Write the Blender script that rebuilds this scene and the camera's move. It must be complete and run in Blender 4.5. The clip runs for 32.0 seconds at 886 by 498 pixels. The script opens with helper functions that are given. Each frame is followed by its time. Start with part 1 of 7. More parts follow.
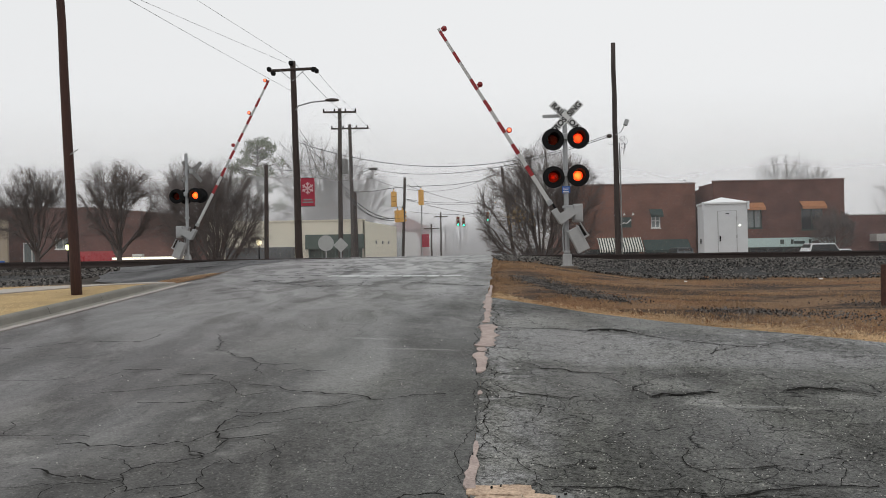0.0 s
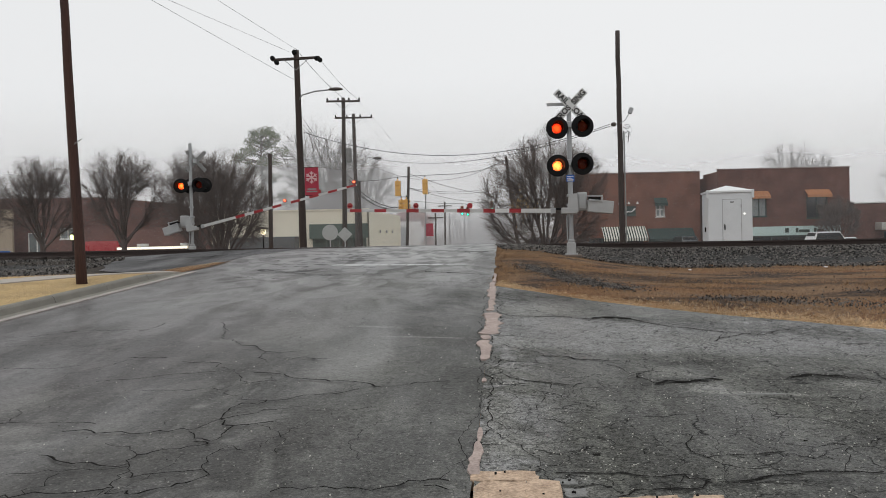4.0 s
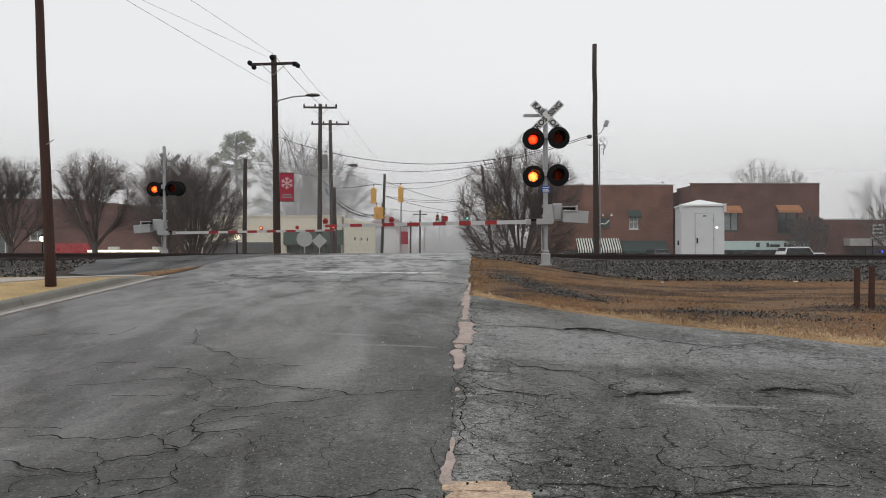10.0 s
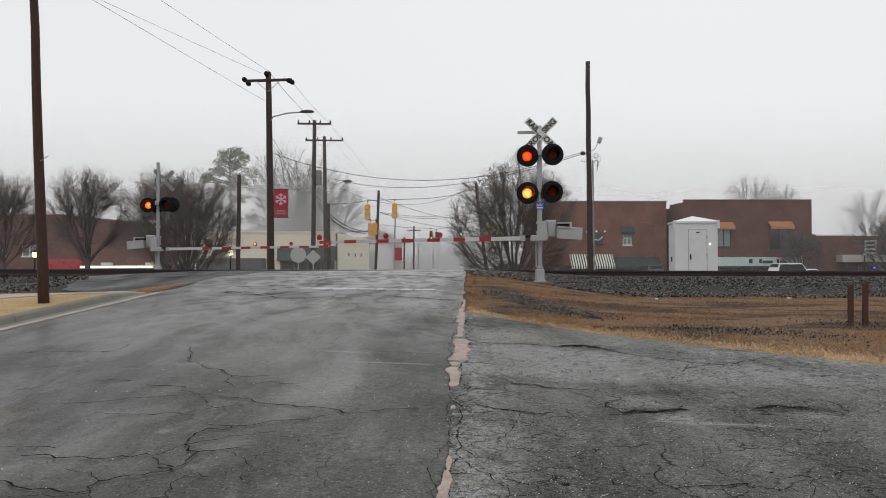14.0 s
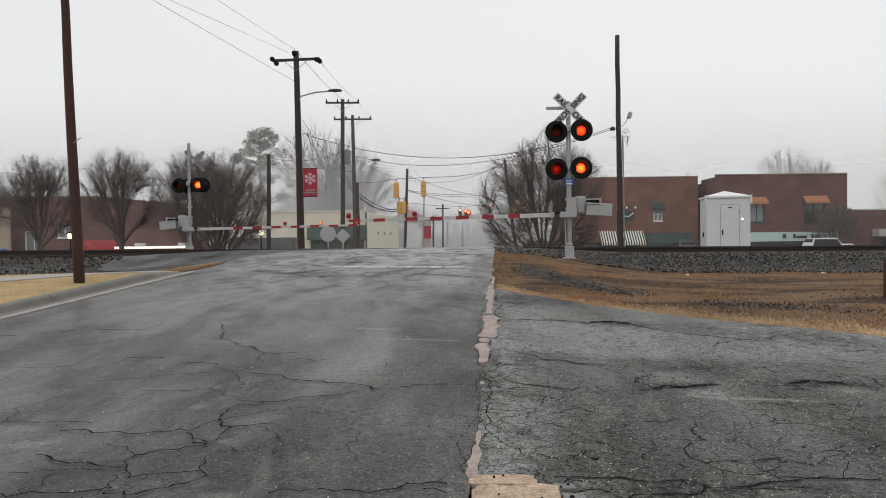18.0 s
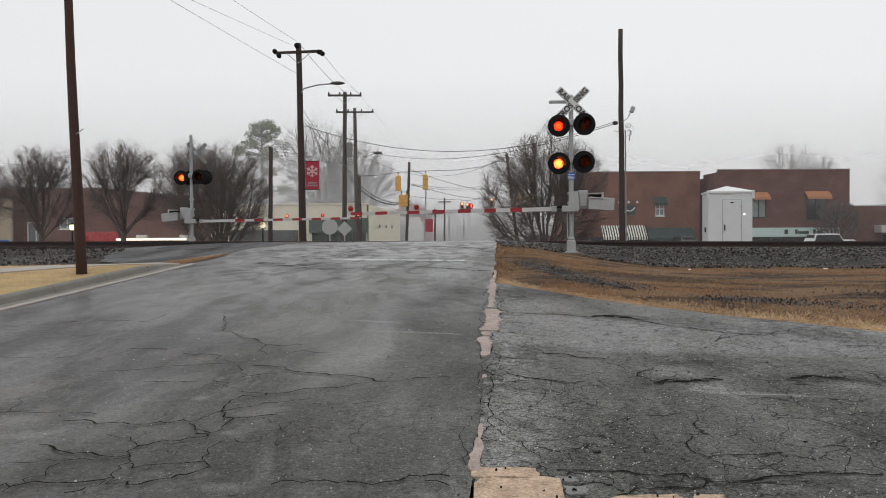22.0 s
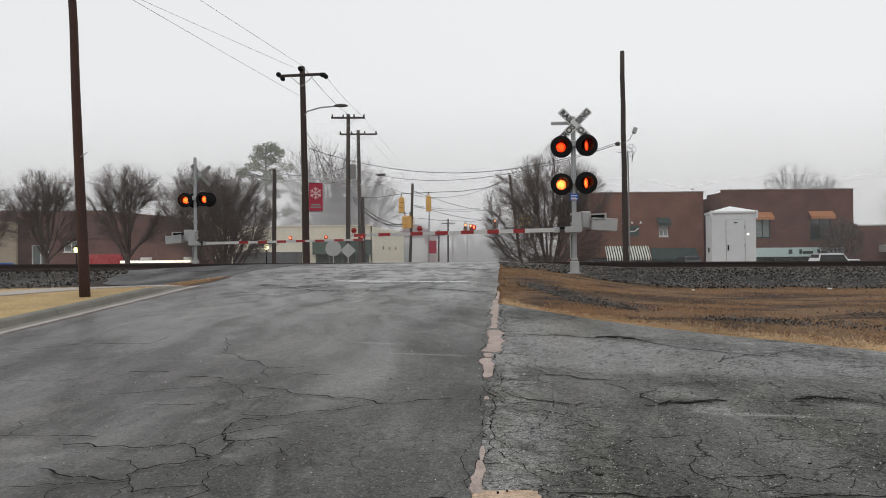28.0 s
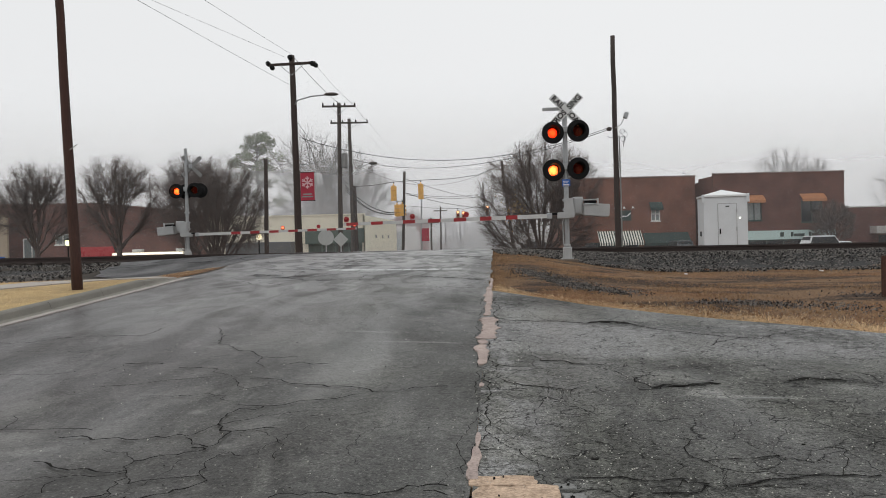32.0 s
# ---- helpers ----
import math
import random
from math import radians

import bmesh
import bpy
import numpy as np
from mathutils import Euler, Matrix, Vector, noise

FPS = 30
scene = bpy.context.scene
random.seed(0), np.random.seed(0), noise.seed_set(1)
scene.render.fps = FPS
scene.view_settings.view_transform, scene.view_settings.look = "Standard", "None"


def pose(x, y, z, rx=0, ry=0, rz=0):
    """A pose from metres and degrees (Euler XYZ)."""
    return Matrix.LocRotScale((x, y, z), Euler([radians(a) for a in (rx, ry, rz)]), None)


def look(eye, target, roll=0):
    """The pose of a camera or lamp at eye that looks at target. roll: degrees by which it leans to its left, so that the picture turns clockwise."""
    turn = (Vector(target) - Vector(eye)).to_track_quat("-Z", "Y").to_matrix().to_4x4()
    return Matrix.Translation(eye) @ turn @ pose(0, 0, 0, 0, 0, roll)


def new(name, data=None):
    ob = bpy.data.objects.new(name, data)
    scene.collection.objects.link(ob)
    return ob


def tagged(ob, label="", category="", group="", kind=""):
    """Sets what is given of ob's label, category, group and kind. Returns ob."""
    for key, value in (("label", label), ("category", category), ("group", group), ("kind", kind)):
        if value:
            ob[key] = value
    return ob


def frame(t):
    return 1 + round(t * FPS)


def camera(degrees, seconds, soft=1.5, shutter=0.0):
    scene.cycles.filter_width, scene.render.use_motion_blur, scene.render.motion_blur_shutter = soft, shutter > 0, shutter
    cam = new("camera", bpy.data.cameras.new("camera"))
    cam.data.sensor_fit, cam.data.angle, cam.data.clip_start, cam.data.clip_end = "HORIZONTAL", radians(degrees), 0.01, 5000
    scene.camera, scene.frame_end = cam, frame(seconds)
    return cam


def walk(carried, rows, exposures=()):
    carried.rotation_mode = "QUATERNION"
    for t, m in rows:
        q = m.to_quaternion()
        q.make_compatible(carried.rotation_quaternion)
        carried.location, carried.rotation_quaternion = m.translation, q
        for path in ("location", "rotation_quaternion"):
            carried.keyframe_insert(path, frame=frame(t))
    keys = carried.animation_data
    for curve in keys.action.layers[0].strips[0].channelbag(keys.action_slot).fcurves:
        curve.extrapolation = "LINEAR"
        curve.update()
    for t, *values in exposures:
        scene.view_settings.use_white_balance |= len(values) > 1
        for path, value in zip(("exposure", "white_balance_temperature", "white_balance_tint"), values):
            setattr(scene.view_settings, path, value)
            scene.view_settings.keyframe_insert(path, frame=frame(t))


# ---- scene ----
cam = camera(55.9, 32.0, soft=0.95)
# seconds, sideways sway and height in metres, yaw, pitch, roll in degrees
PATH = [
    (0.0, 0.010, 1.511, -0.08, -0.12, 1.13),
    (0.5, 0.008, 1.506, -0.00, -0.32, 1.18),
    (1.0, 0.011, 1.502, 0.27, -0.16, 1.27),
    (1.5, 0.012, 1.503, 0.39, 0.07, 1.13),
    (2.0, 0.010, 1.502, 0.26, -0.16, 0.99),
    (2.5, 0.011, 1.502, 0.26, -0.51, 0.97),
    (3.0, 0.007, 1.503, 0.30, -0.70, 1.11),
    (3.5, 0.009, 1.497, 0.24, -0.72, 1.25),
    (5.5, 0.015, 1.499, -0.10, -1.34, 0.97),
    (6.0, 0.011, 1.501, -0.13, -1.14, 0.74),
    (6.5, 0.013, 1.504, -0.10, -0.68, 0.66),
    (7.0, 0.010, 1.505, -0.41, -0.15, 0.58),
    (7.5, 0.008, 1.506, -0.61, 0.09, 0.71),
    (8.0, 0.011, 1.505, -0.96, 0.08, 0.72),
    (8.5, 0.012, 1.502, -1.28, 0.51, 0.67),
    (9.0, 0.013, 1.501, -1.32, 0.55, 0.60),
    (9.5, 0.009, 1.501, -1.20, -0.03, 0.36),
    (10.0, 0.005, 1.500, -1.53, -0.28, 0.21),
    (10.5, 0.005, 1.501, -2.02, -0.05, 0.32),
    (11.0, 0.011, 1.499, -2.28, 0.18, 0.68),
    (11.5, 0.004, 1.496, -2.38, 0.19, 0.66),
    (12.0, -0.017, 1.497, -2.16, 0.05, 0.27),
    (12.5, -0.058, 1.494, -3.17, 0.21, 0.06),
    (13.0, -0.049, 1.497, -4.78, 0.77, 0.04),
    (13.5, -0.007, 1.507, -3.54, 0.67, 0.25),
    (14.0, -0.014, 1.513, -1.97, 0.81, 0.18),
    (14.5, -0.022, 1.513, -1.54, 0.75, -0.02),
    (16.5, -0.012, 1.502, -0.67, 0.30, 0.57),
    (17.0, -0.012, 1.501, -0.50, 0.07, 0.77),
    (17.5, -0.009, 1.499, 0.16, -0.14, 0.89),
    (18.0, -0.005, 1.500, 0.04, -0.68, 0.67),
    (18.5, -0.006, 1.500, -0.89, -0.62, 0.49),
    (19.0, -0.006, 1.500, -1.42, -0.48, 0.47),
    (19.5, -0.006, 1.504, -1.58, -0.99, 0.79),
    (20.0, -0.010, 1.502, -0.74, -1.24, 1.05),
    (20.5, -0.013, 1.504, 0.17, -1.29, 0.97),
    (21.0, -0.016, 1.499, 0.31, -1.30, 0.64),
    (21.5, -0.015, 1.499, 0.34, -1.35, 0.49),
    (22.0, -0.017, 1.496, 0.14, -1.12, 0.34),
    (22.5, -0.017, 1.497, 0.14, -0.76, 0.21),
    (23.0, -0.013, 1.500, -0.22, -0.30, -0.08),
    (23.5, -0.010, 1.496, -0.52, -0.02, 0.23),
    (24.0, -0.013, 1.493, 0.01, -0.19, 0.58),
    (24.5, -0.013, 1.491, 0.29, -0.33, 0.75),
    (25.0, -0.008, 1.492, 0.66, -0.39, 0.85),
    (25.5, -0.002, 1.492, 0.49, -0.39, 0.61),
    (27.5, -0.001, 1.503, 0.46, 0.33, 0.64),
    (28.0, 0.002, 1.497, 0.40, 0.34, 0.56),
    (28.5, 0.000, 1.499, 0.36, 0.28, 0.67),
    (29.0, 0.001, 1.495, 0.30, -0.16, 0.79),
    (29.5, 0.007, 1.494, 0.09, -0.03, 1.16),
    (30.0, 0.009, 1.496, -0.04, 0.17, 1.07),
    (30.5, 0.010, 1.497, -0.41, -0.10, 0.80),
    (31.0, 0.002, 1.498, -0.87, -0.54, 0.86),
    (31.5, 0.003, 1.499, -0.29, -0.76, 1.38),
    (32.0, 0.000, 1.497, -0.09, -0.52, 1.38),
]

walk(cam, [(t, pose(x, 0, z, 90 + p, r, y)) for t, x, z, y, p, r in PATH])

# ---- sky and light: a bright, foggy overcast ----
world = bpy.data.worlds.new("world")
scene.world = world
world.use_nodes = True
wn, wl = world.node_tree.nodes, world.node_tree.links
sky = wn.new("ShaderNodeTexSky")
sky.sky_type = 'NISHITA'
sky.sun_disc = False
sky.sun_elevation, sky.sun_rotation = radians(48), radians(20)
sky.air_density, sky.dust_density = 1.0, 4.0
grey = wn.new("ShaderNodeHueSaturation")
grey.inputs["Saturation"].default_value = 0.12
wl.new(sky.outputs[0], grey.inputs["Color"])
lift = wn.new("ShaderNodeMix")
lift.data_type = 'RGBA'
lift.inputs[0].default_value = 0.93
wl.new(grey.outputs[0], lift.inputs[6])
lift.inputs[7].default_value = (8.35, 8.45, 8.55, 1)   # cloud layer
wl.new(lift.outputs[2], wn["Background"].inputs["Color"])
wn["Background"].inputs["Strength"].default_value = 0.1
sun_data = bpy.data.lights.new("sun", 'SUN')
sun_data.energy, sun_data.angle, sun_data.color = 0.5, radians(40), (1.0, 0.98, 0.95)
sun = new("sun", sun_data)
sun.matrix_world = look((0, 0, 60), (14, 38, 0))
scene.view_settings.exposure = 0.0


# ---- materials ----
def material(name, color, rough=0.7, metal=0.0, vary=0.25, scale=6.0, fine=60.0, bump=0.15, spec=0.5,
             tint=None, coat=0.0, island=0.0, piece=0.0, stretch=(1, 1, 1), rough_vary=0.15):
    """Base colour with two scales of variation, roughness variation and a fine bump, in object space."""
    m = bpy.data.materials.new(name)
    m.use_nodes = True
    n, l = m.node_tree.nodes, m.node_tree.links
    b = n["Principled BSDF"]
    tc = n.new("ShaderNodeTexCoord")
    mp = n.new("ShaderNodeMapping")
    mp.inputs["Scale"].default_value = stretch
    l.new(tc.outputs["Object"], mp.inputs[0])
    big, small = n.new("ShaderNodeTexNoise"), n.new("ShaderNodeTexNoise")
    big.inputs["Scale"].default_value, big.inputs["Detail"].default_value = scale, 4
    small.inputs["Scale"].default_value, small.inputs["Detail"].default_value = fine, 3
    l.new(mp.outputs[0], big.inputs["Vector"])
    l.new(mp.outputs[0], small.inputs["Vector"])
    add = n.new("ShaderNodeMath")
    add.operation = 'ADD'
    l.new(big.outputs["Fac"], add.inputs[0])
    l.new(small.outputs["Fac"], add.inputs[1])
    last = add.outputs[0]
    for amount, source in ((island, "isl"), (piece, "obj")):
        if amount:
            if source == "isl":
                g = n.new("ShaderNodeNewGeometry").outputs["Random Per Island"]
            else:
                g = n.new("ShaderNodeObjectInfo").outputs["Random"]
            ma = n.new("ShaderNodeMath")
            ma.operation = 'MULTIPLY_ADD'
            l.new(g, ma.inputs[0])
            ma.inputs[1].default_value = amount * 2
            l.new(last, ma.inputs[2])
            sb = n.new("ShaderNodeMath")
            sb.operation = 'SUBTRACT'
            l.new(ma.outputs[0], sb.inputs[0])
            sb.inputs[1].default_value = amount
            last = sb.outputs[0]
    r = n.new("ShaderNodeMapRange")
    r.inputs["From Min"].default_value, r.inputs["From Max"].default_value = 0.6, 1.4
    l.new(last, r.inputs["Value"])
    mix = n.new("ShaderNodeMix")
    mix.data_type = 'RGBA'
    t = tint or color
    mix.inputs[6].default_value = (*[c * (1 - vary) for c in color], 1)
    mix.inputs[7].default_value = (*[min(1, c * (1 + vary)) for c in t], 1)
    l.new(r.outputs[0], mix.inputs[0])
    l.new(mix.outputs[2], b.inputs["Base Color"])
    rr = n.new("ShaderNodeMapRange")
    rr.inputs["To Min"].default_value = max(0.03, rough - rough_vary)
    rr.inputs["To Max"].default_value = min(1, rough + rough_vary)
    l.new(big.outputs["Fac"], rr.inputs["Value"])
    l.new(rr.outputs[0], b.inputs["Roughness"])
    b.inputs["Metallic"].default_value = metal
    b.inputs["Specular IOR Level"].default_value = spec
    b.inputs["Coat Weight"].default_value = coat
    if bump:
        bp = n.new("ShaderNodeBump")
        bp.inputs["Strength"].default_value, bp.inputs["Distance"].default_value = bump, 0.02
        l.new(small.outputs["Fac"], bp.inputs["Height"])
        l.new(bp.outputs[0], b.inputs["Normal"])
    return m


def asphalt_material(name, dark, light, crack_scale, crack_width, wet, craze=0.57, band=None, gloss=0.0, blotch=0.35, relief=0.6, coarse=None, spots=(), speckle=1.0):
    """Old cracked asphalt: aggregate grain, large stains, branching cracks, damp sheen."""
    m = bpy.data.materials.new(name)
    m.use_nodes = True
    n, l = m.node_tree.nodes, m.node_tree.links
    b = n["Principled BSDF"]
    pos = n.new("ShaderNodeTexCoord").outputs["Object"]

    def noise_tex(scale, detail, stretch=(1, 1, 1), distortion=0.0):
        mp = n.new("ShaderNodeMapping")
        mp.inputs["Scale"].default_value = stretch
        l.new(pos, mp.inputs[0])
        t = n.new("ShaderNodeTexNoise")
        t.inputs["Scale"].default_value, t.inputs["Detail"].default_value = scale, detail
        t.inputs["Distortion"].default_value = distortion
        l.new(mp.outputs[0], t.inputs["Vector"])
        return t

    def ramp(value, a, c, lo=0.0, hi=1.0):
        r = n.new("ShaderNodeMapRange")
        r.inputs["From Min"].default_value, r.inputs["From Max"].default_value = a, c
        r.inputs["To Min"].default_value, r.inputs["To Max"].default_value = lo, hi
        l.new(value, r.inputs["Value"])
        return r.outputs[0]

    def mixc(fac, a, c, mode='MIX'):
        x = n.new("ShaderNodeMix")
        x.data_type, x.blend_type = 'RGBA', mode
        for k, v in ((0, fac), (6, a), (7, c)):
            if isinstance(v, (tuple, float)):
                x.inputs[k].default_value = v
            else:
                l.new(v, x.inputs[k])
        return x.outputs[2]

    def maths(op, a, c):
        x = n.new("ShaderNodeMath")
        x.operation = op
        for k, v in ((0, a), (1, c)):
            if isinstance(v, float):
                x.inputs[k].default_value = v
            else:
                l.new(v, x.inputs[k])
        return x.outputs[0]

    stain = noise_tex(0.5, 6, (1.0, 0.5, 1), 0.8)
    patch = noise_tex(2.6, 5, (1, 0.45, 1), 0.3)
    hue = noise_tex(0.22, 2)
    grain = noise_tex(150, 3)
    pits = noise_tex(26, 4)
    wear = noise_tex(3.5, 4, (5.0, 0.8, 1), 0.2)
    where = noise_tex(0.45, 3, (1, 1, 1), 0.5)
    stones = n.new("ShaderNodeTexVoronoi")
    stones.inputs["Scale"].default_value = 105
    l.new(pos, stones.inputs["Vector"])
    big_stones = n.new("ShaderNodeTexVoronoi")
    big_stones.inputs["Scale"].default_value = 75
    l.new(pos, big_stones.inputs["Vector"])
    sep, sep2 = n.new("ShaderNodeSeparateColor"), n.new("ShaderNodeSeparateColor")
    l.new(stones.outputs["Color"], sep.inputs[0])
    l.new(big_stones.outputs["Color"], sep2.inputs[0])
    col = mixc(ramp(stain.outputs["Fac"], 0.33, 0.68), (*dark, 1), (*light, 1))
    col = mixc(ramp(patch.outputs["Fac"], 0.50, 0.60, 0.0, 0.55), col, (light[0] * 1.35, light[1] * 1.35, light[2] * 1.35, 1))
    side = n.new("ShaderNodeSeparateXYZ")
    l.new(pos, side.inputs[0])
    older = ramp(maths('ADD', side.outputs[0], ramp(hue.outputs["Fac"], 0.3, 0.7, -1.5, 1.5)), -3.6, -0.4)
    col = mixc(older, mixc(1.0, col, (1.04, 0.96, 1.01, 1), 'MULTIPLY'), mixc(1.0, col, (0.985, 1.0, 0.955, 1), 'MULTIPLY'))
    if band:      # a paler, smoother resurfaced stretch with uneven edges
        sx = n.new("ShaderNodeSeparateXYZ")
        l.new(pos, sx.inputs[0])
        uneven = noise_tex(0.9, 5, (0.6, 1.0, 1))
        yy = maths('ADD', sx.outputs[1], ramp(uneven.outputs["Fac"], 0.0, 1.0, -1.1, 1.1))
        yy = maths('ADD', yy, ramp(sx.outputs[0], 0.5, 5.0, -0.7, 0.15))
        mask = maths('MULTIPLY', ramp(yy, band[0], band[0] + 0.35), ramp(yy, band[1] + 0.08, band[1]))
        col = mixc(maths('MULTIPLY', mask, 0.85), col, (light[0] * 2.0, light[0] * 2.0, light[0] * 1.97, 1))
        # pale powdery patches beside the joint
        u = maths('SUBTRACT', sx.outputs[0], maths('MULTIPLY', sx.outputs[1], 0.068))
        powder = noise_tex(4.5, 5, (1, 0.7, 1), 0.6)
        near = maths('MULTIPLY', ramp(u, 0.55, 0.05), ramp(powder.outputs["Fac"], 0.47, 0.60))
        col = mixc(maths('MULTIPLY', near, 0.85), col, (light[0] * 2.3, light[0] * 2.3, light[0] * 2.27, 1))
    mottle = noise_tex(11, 5, (1, 0.7, 1))
    col = mixc(1.0, col, ramp(mottle.outputs["Fac"], 0.3, 0.7, 1.0 - blotch, 1.0 + blotch), 'MULTIPLY')
    streak = maths('MULTIPLY', ramp(wear.outputs["Fac"], 0.52, 0.68, 0.0, 0.4), ramp(where.outputs["Fac"], 0.54, 0.64))
    col = mixc(streak, col, (light[0] * 2.0, light[1] * 2.0, light[2] * 2.0, 1))
    # patches of their own shape: pale where the binder has gone, dark where amount < 0
    # pothole shade and wheel-path sheen are painted in as patches too
    darkened = None
    for sx_, sy_, rx, ry, turn, amount in spots:
        mp = n.new("ShaderNodeMapping")
        mp.vector_type = 'TEXTURE'
        mp.inputs["Location"].default_value, mp.inputs["Scale"].default_value = (sx_, sy_, 0), (rx * 1.35, ry * 1.35, 400)
        mp.inputs["Rotation"].default_value = (0, 0, radians(turn))
        l.new(pos, mp.inputs[0])
        ln = n.new("ShaderNodeVectorMath")
        ln.operation = 'LENGTH'
        l.new(mp.outputs[0], ln.inputs[0])
        edge = maths('ADD', ln.outputs["Value"], ramp(mottle.outputs["Fac"], 0.25, 0.75, -0.55, 0.55))
        gain = 2.3 if amount > 0 else 0.35
        col = mixc(ramp(edge, 0.95, 0.35, 0.0, abs(amount)), col, (light[0] * gain, light[1] * gain, light[2] * gain, 1))
        if amount < 0:
            shade = ramp(edge, 0.95, 0.35, 0.0, abs(amount))
            darkened = shade if darkened is None else maths('MAXIMUM', darkened, shade)
    # aggregate: bare stones where the surface has ravelled, closed and smooth elsewhere
    if coarse:
        open_ = ramp(maths('ADD', side.outputs[0], ramp(stain.outputs["Fac"], 0.3, 0.7, -0.9, 0.9)), coarse[0], coarse[1], 0.42, 1.0)
    else:
        open_ = ramp(stain.outputs["Fac"], 0.3, 0.7, 0.75, 1.0)
    col = mixc(open_, col, mixc(1.0, col, ramp(sep.outputs[0], 0.0, 1.0, 1.0 - 0.9 * speckle, 1.0 + 0.9 * speckle), 'MULTIPLY'))
    col = mixc(maths('MULTIPLY', open_, ramp(grain.outputs["Fac"], 0.4, 0.6, 0.55 * speckle, 0.0)), col, (dark[0] * 0.3, dark[1] * 0.3, dark[2] * 0.3, 1))
    col = mixc(maths('MULTIPLY', open_, ramp(pits.outputs["Fac"], 0.43, 0.36, 0.0, 0.8 * speckle)), col, (dark[0] * 0.3, dark[1] * 0.3, dark[2] * 0.3, 1))
    col = mixc(ramp(sep2.outputs[1], 0.94, 0.97, 0.0, 0.38), col, (0.26, 0.255, 0.235, 1))
    # cracks: two sizes of cell edges, bent by noise, broken up by another noise
    bend = noise_tex(1.3, 5)
    off = n.new("ShaderNodeVectorMath")
    off.operation = 'MULTIPLY_ADD'
    l.new(bend.outputs["Color"], off.inputs[0])
    off.inputs[1].default_value = (0.9, 0.9, 0)
    l.new(pos, off.inputs[2])
    lines = None
    for scale, width, gap in ((crack_scale, crack_width, 0.48), (crack_scale * 3.1, crack_width * 0.75, craze)):
        v = n.new("ShaderNodeTexVoronoi")
        v.feature = 'DISTANCE_TO_EDGE'
        v.inputs["Scale"].default_value = scale
        l.new(off.outputs[0], v.inputs["Vector"])
        line = ramp(v.outputs["Distance"], 0.0, width * scale, 1.0, 0.0)
        keep = ramp(noise_tex(0.8 * scale, 3).outputs["Fac"], gap, gap + 0.06)
        line = maths('MULTIPLY', line, keep)
        lines = line if lines is None else maths('MAXIMUM', lines, line)
    col = mixc(lines, col, (0.008, 0.008, 0.008, 1))
    l.new(col, b.inputs["Base Color"])
    damp = noise_tex(0.9, 4, (1.2, 0.35, 1), 0.4)
    l.new(ramp(damp.outputs["Fac"], 0.3, 0.7, wet + 0.2, wet), b.inputs["Roughness"])
    # a thin film of damp lies on top, none in the cracks
    # and the surface by the crossing is smoother, polished by wheels
    place = n.new("ShaderNodeSeparateXYZ")
    l.new(pos, place.inputs[0])
    streaks = noise_tex(1.5, 7, (1.1, 0.55, 1), 1.2)
    polish = maths('MULTIPLY', ramp(place.outputs[1], 8.0, 21.0, 0.0, gloss * 1.25), ramp(streaks.outputs["Fac"], 0.42, 0.56, 0.2, 1.0))
    polish = maths('MULTIPLY', polish, ramp(place.outputs[0], -5.6, -3.2, 0.25, 1.0))
    dry = maths('SUBTRACT', 1.0, lines)
    if darkened is not None:
        dry = maths('MULTIPLY', dry, maths('SUBTRACT', 1.0, maths('MULTIPLY', darkened, 0.85)))
    l.new(maths('MULTIPLY', dry, maths('ADD', ramp(damp.outputs["Fac"], 0.36, 0.62, 0.02, 0.09), polish)), b.inputs["Coat Weight"])
    # dry worn stone hardly shines, damp bitumen does
    l.new(maths('MULTIPLY', ramp(damp.outputs["Fac"], 0.34, 0.66, 0.13, 0.32), maths('MULTIPLY', maths('MULTIPLY', dry, ramp(pits.outputs["Fac"], 0.36, 0.48, 1.0 - 0.8 * speckle, 1.08)), ramp(sep.outputs[0], 0.0, 1.0, 1.0 - 0.72 * speckle, 1.0 + 0.6 * speckle))), b.inputs["Specular IOR Level"])
    b.inputs["Coat Roughness"].default_value, b.inputs["Coat IOR"].default_value = 0.42, 1.36
    bp = n.new("ShaderNodeBump")
    bp.inputs["Strength"].default_value, bp.inputs["Distance"].default_value = relief, 0.008
    height = maths('SUBTRACT', maths('ADD', sep.outputs[0], pits.outputs["Fac"]), maths('MULTIPLY', lines, 2.0))
    l.new(height, bp.inputs["Height"])
    l.new(bp.outputs[0], b.inputs["Normal"])
    return m


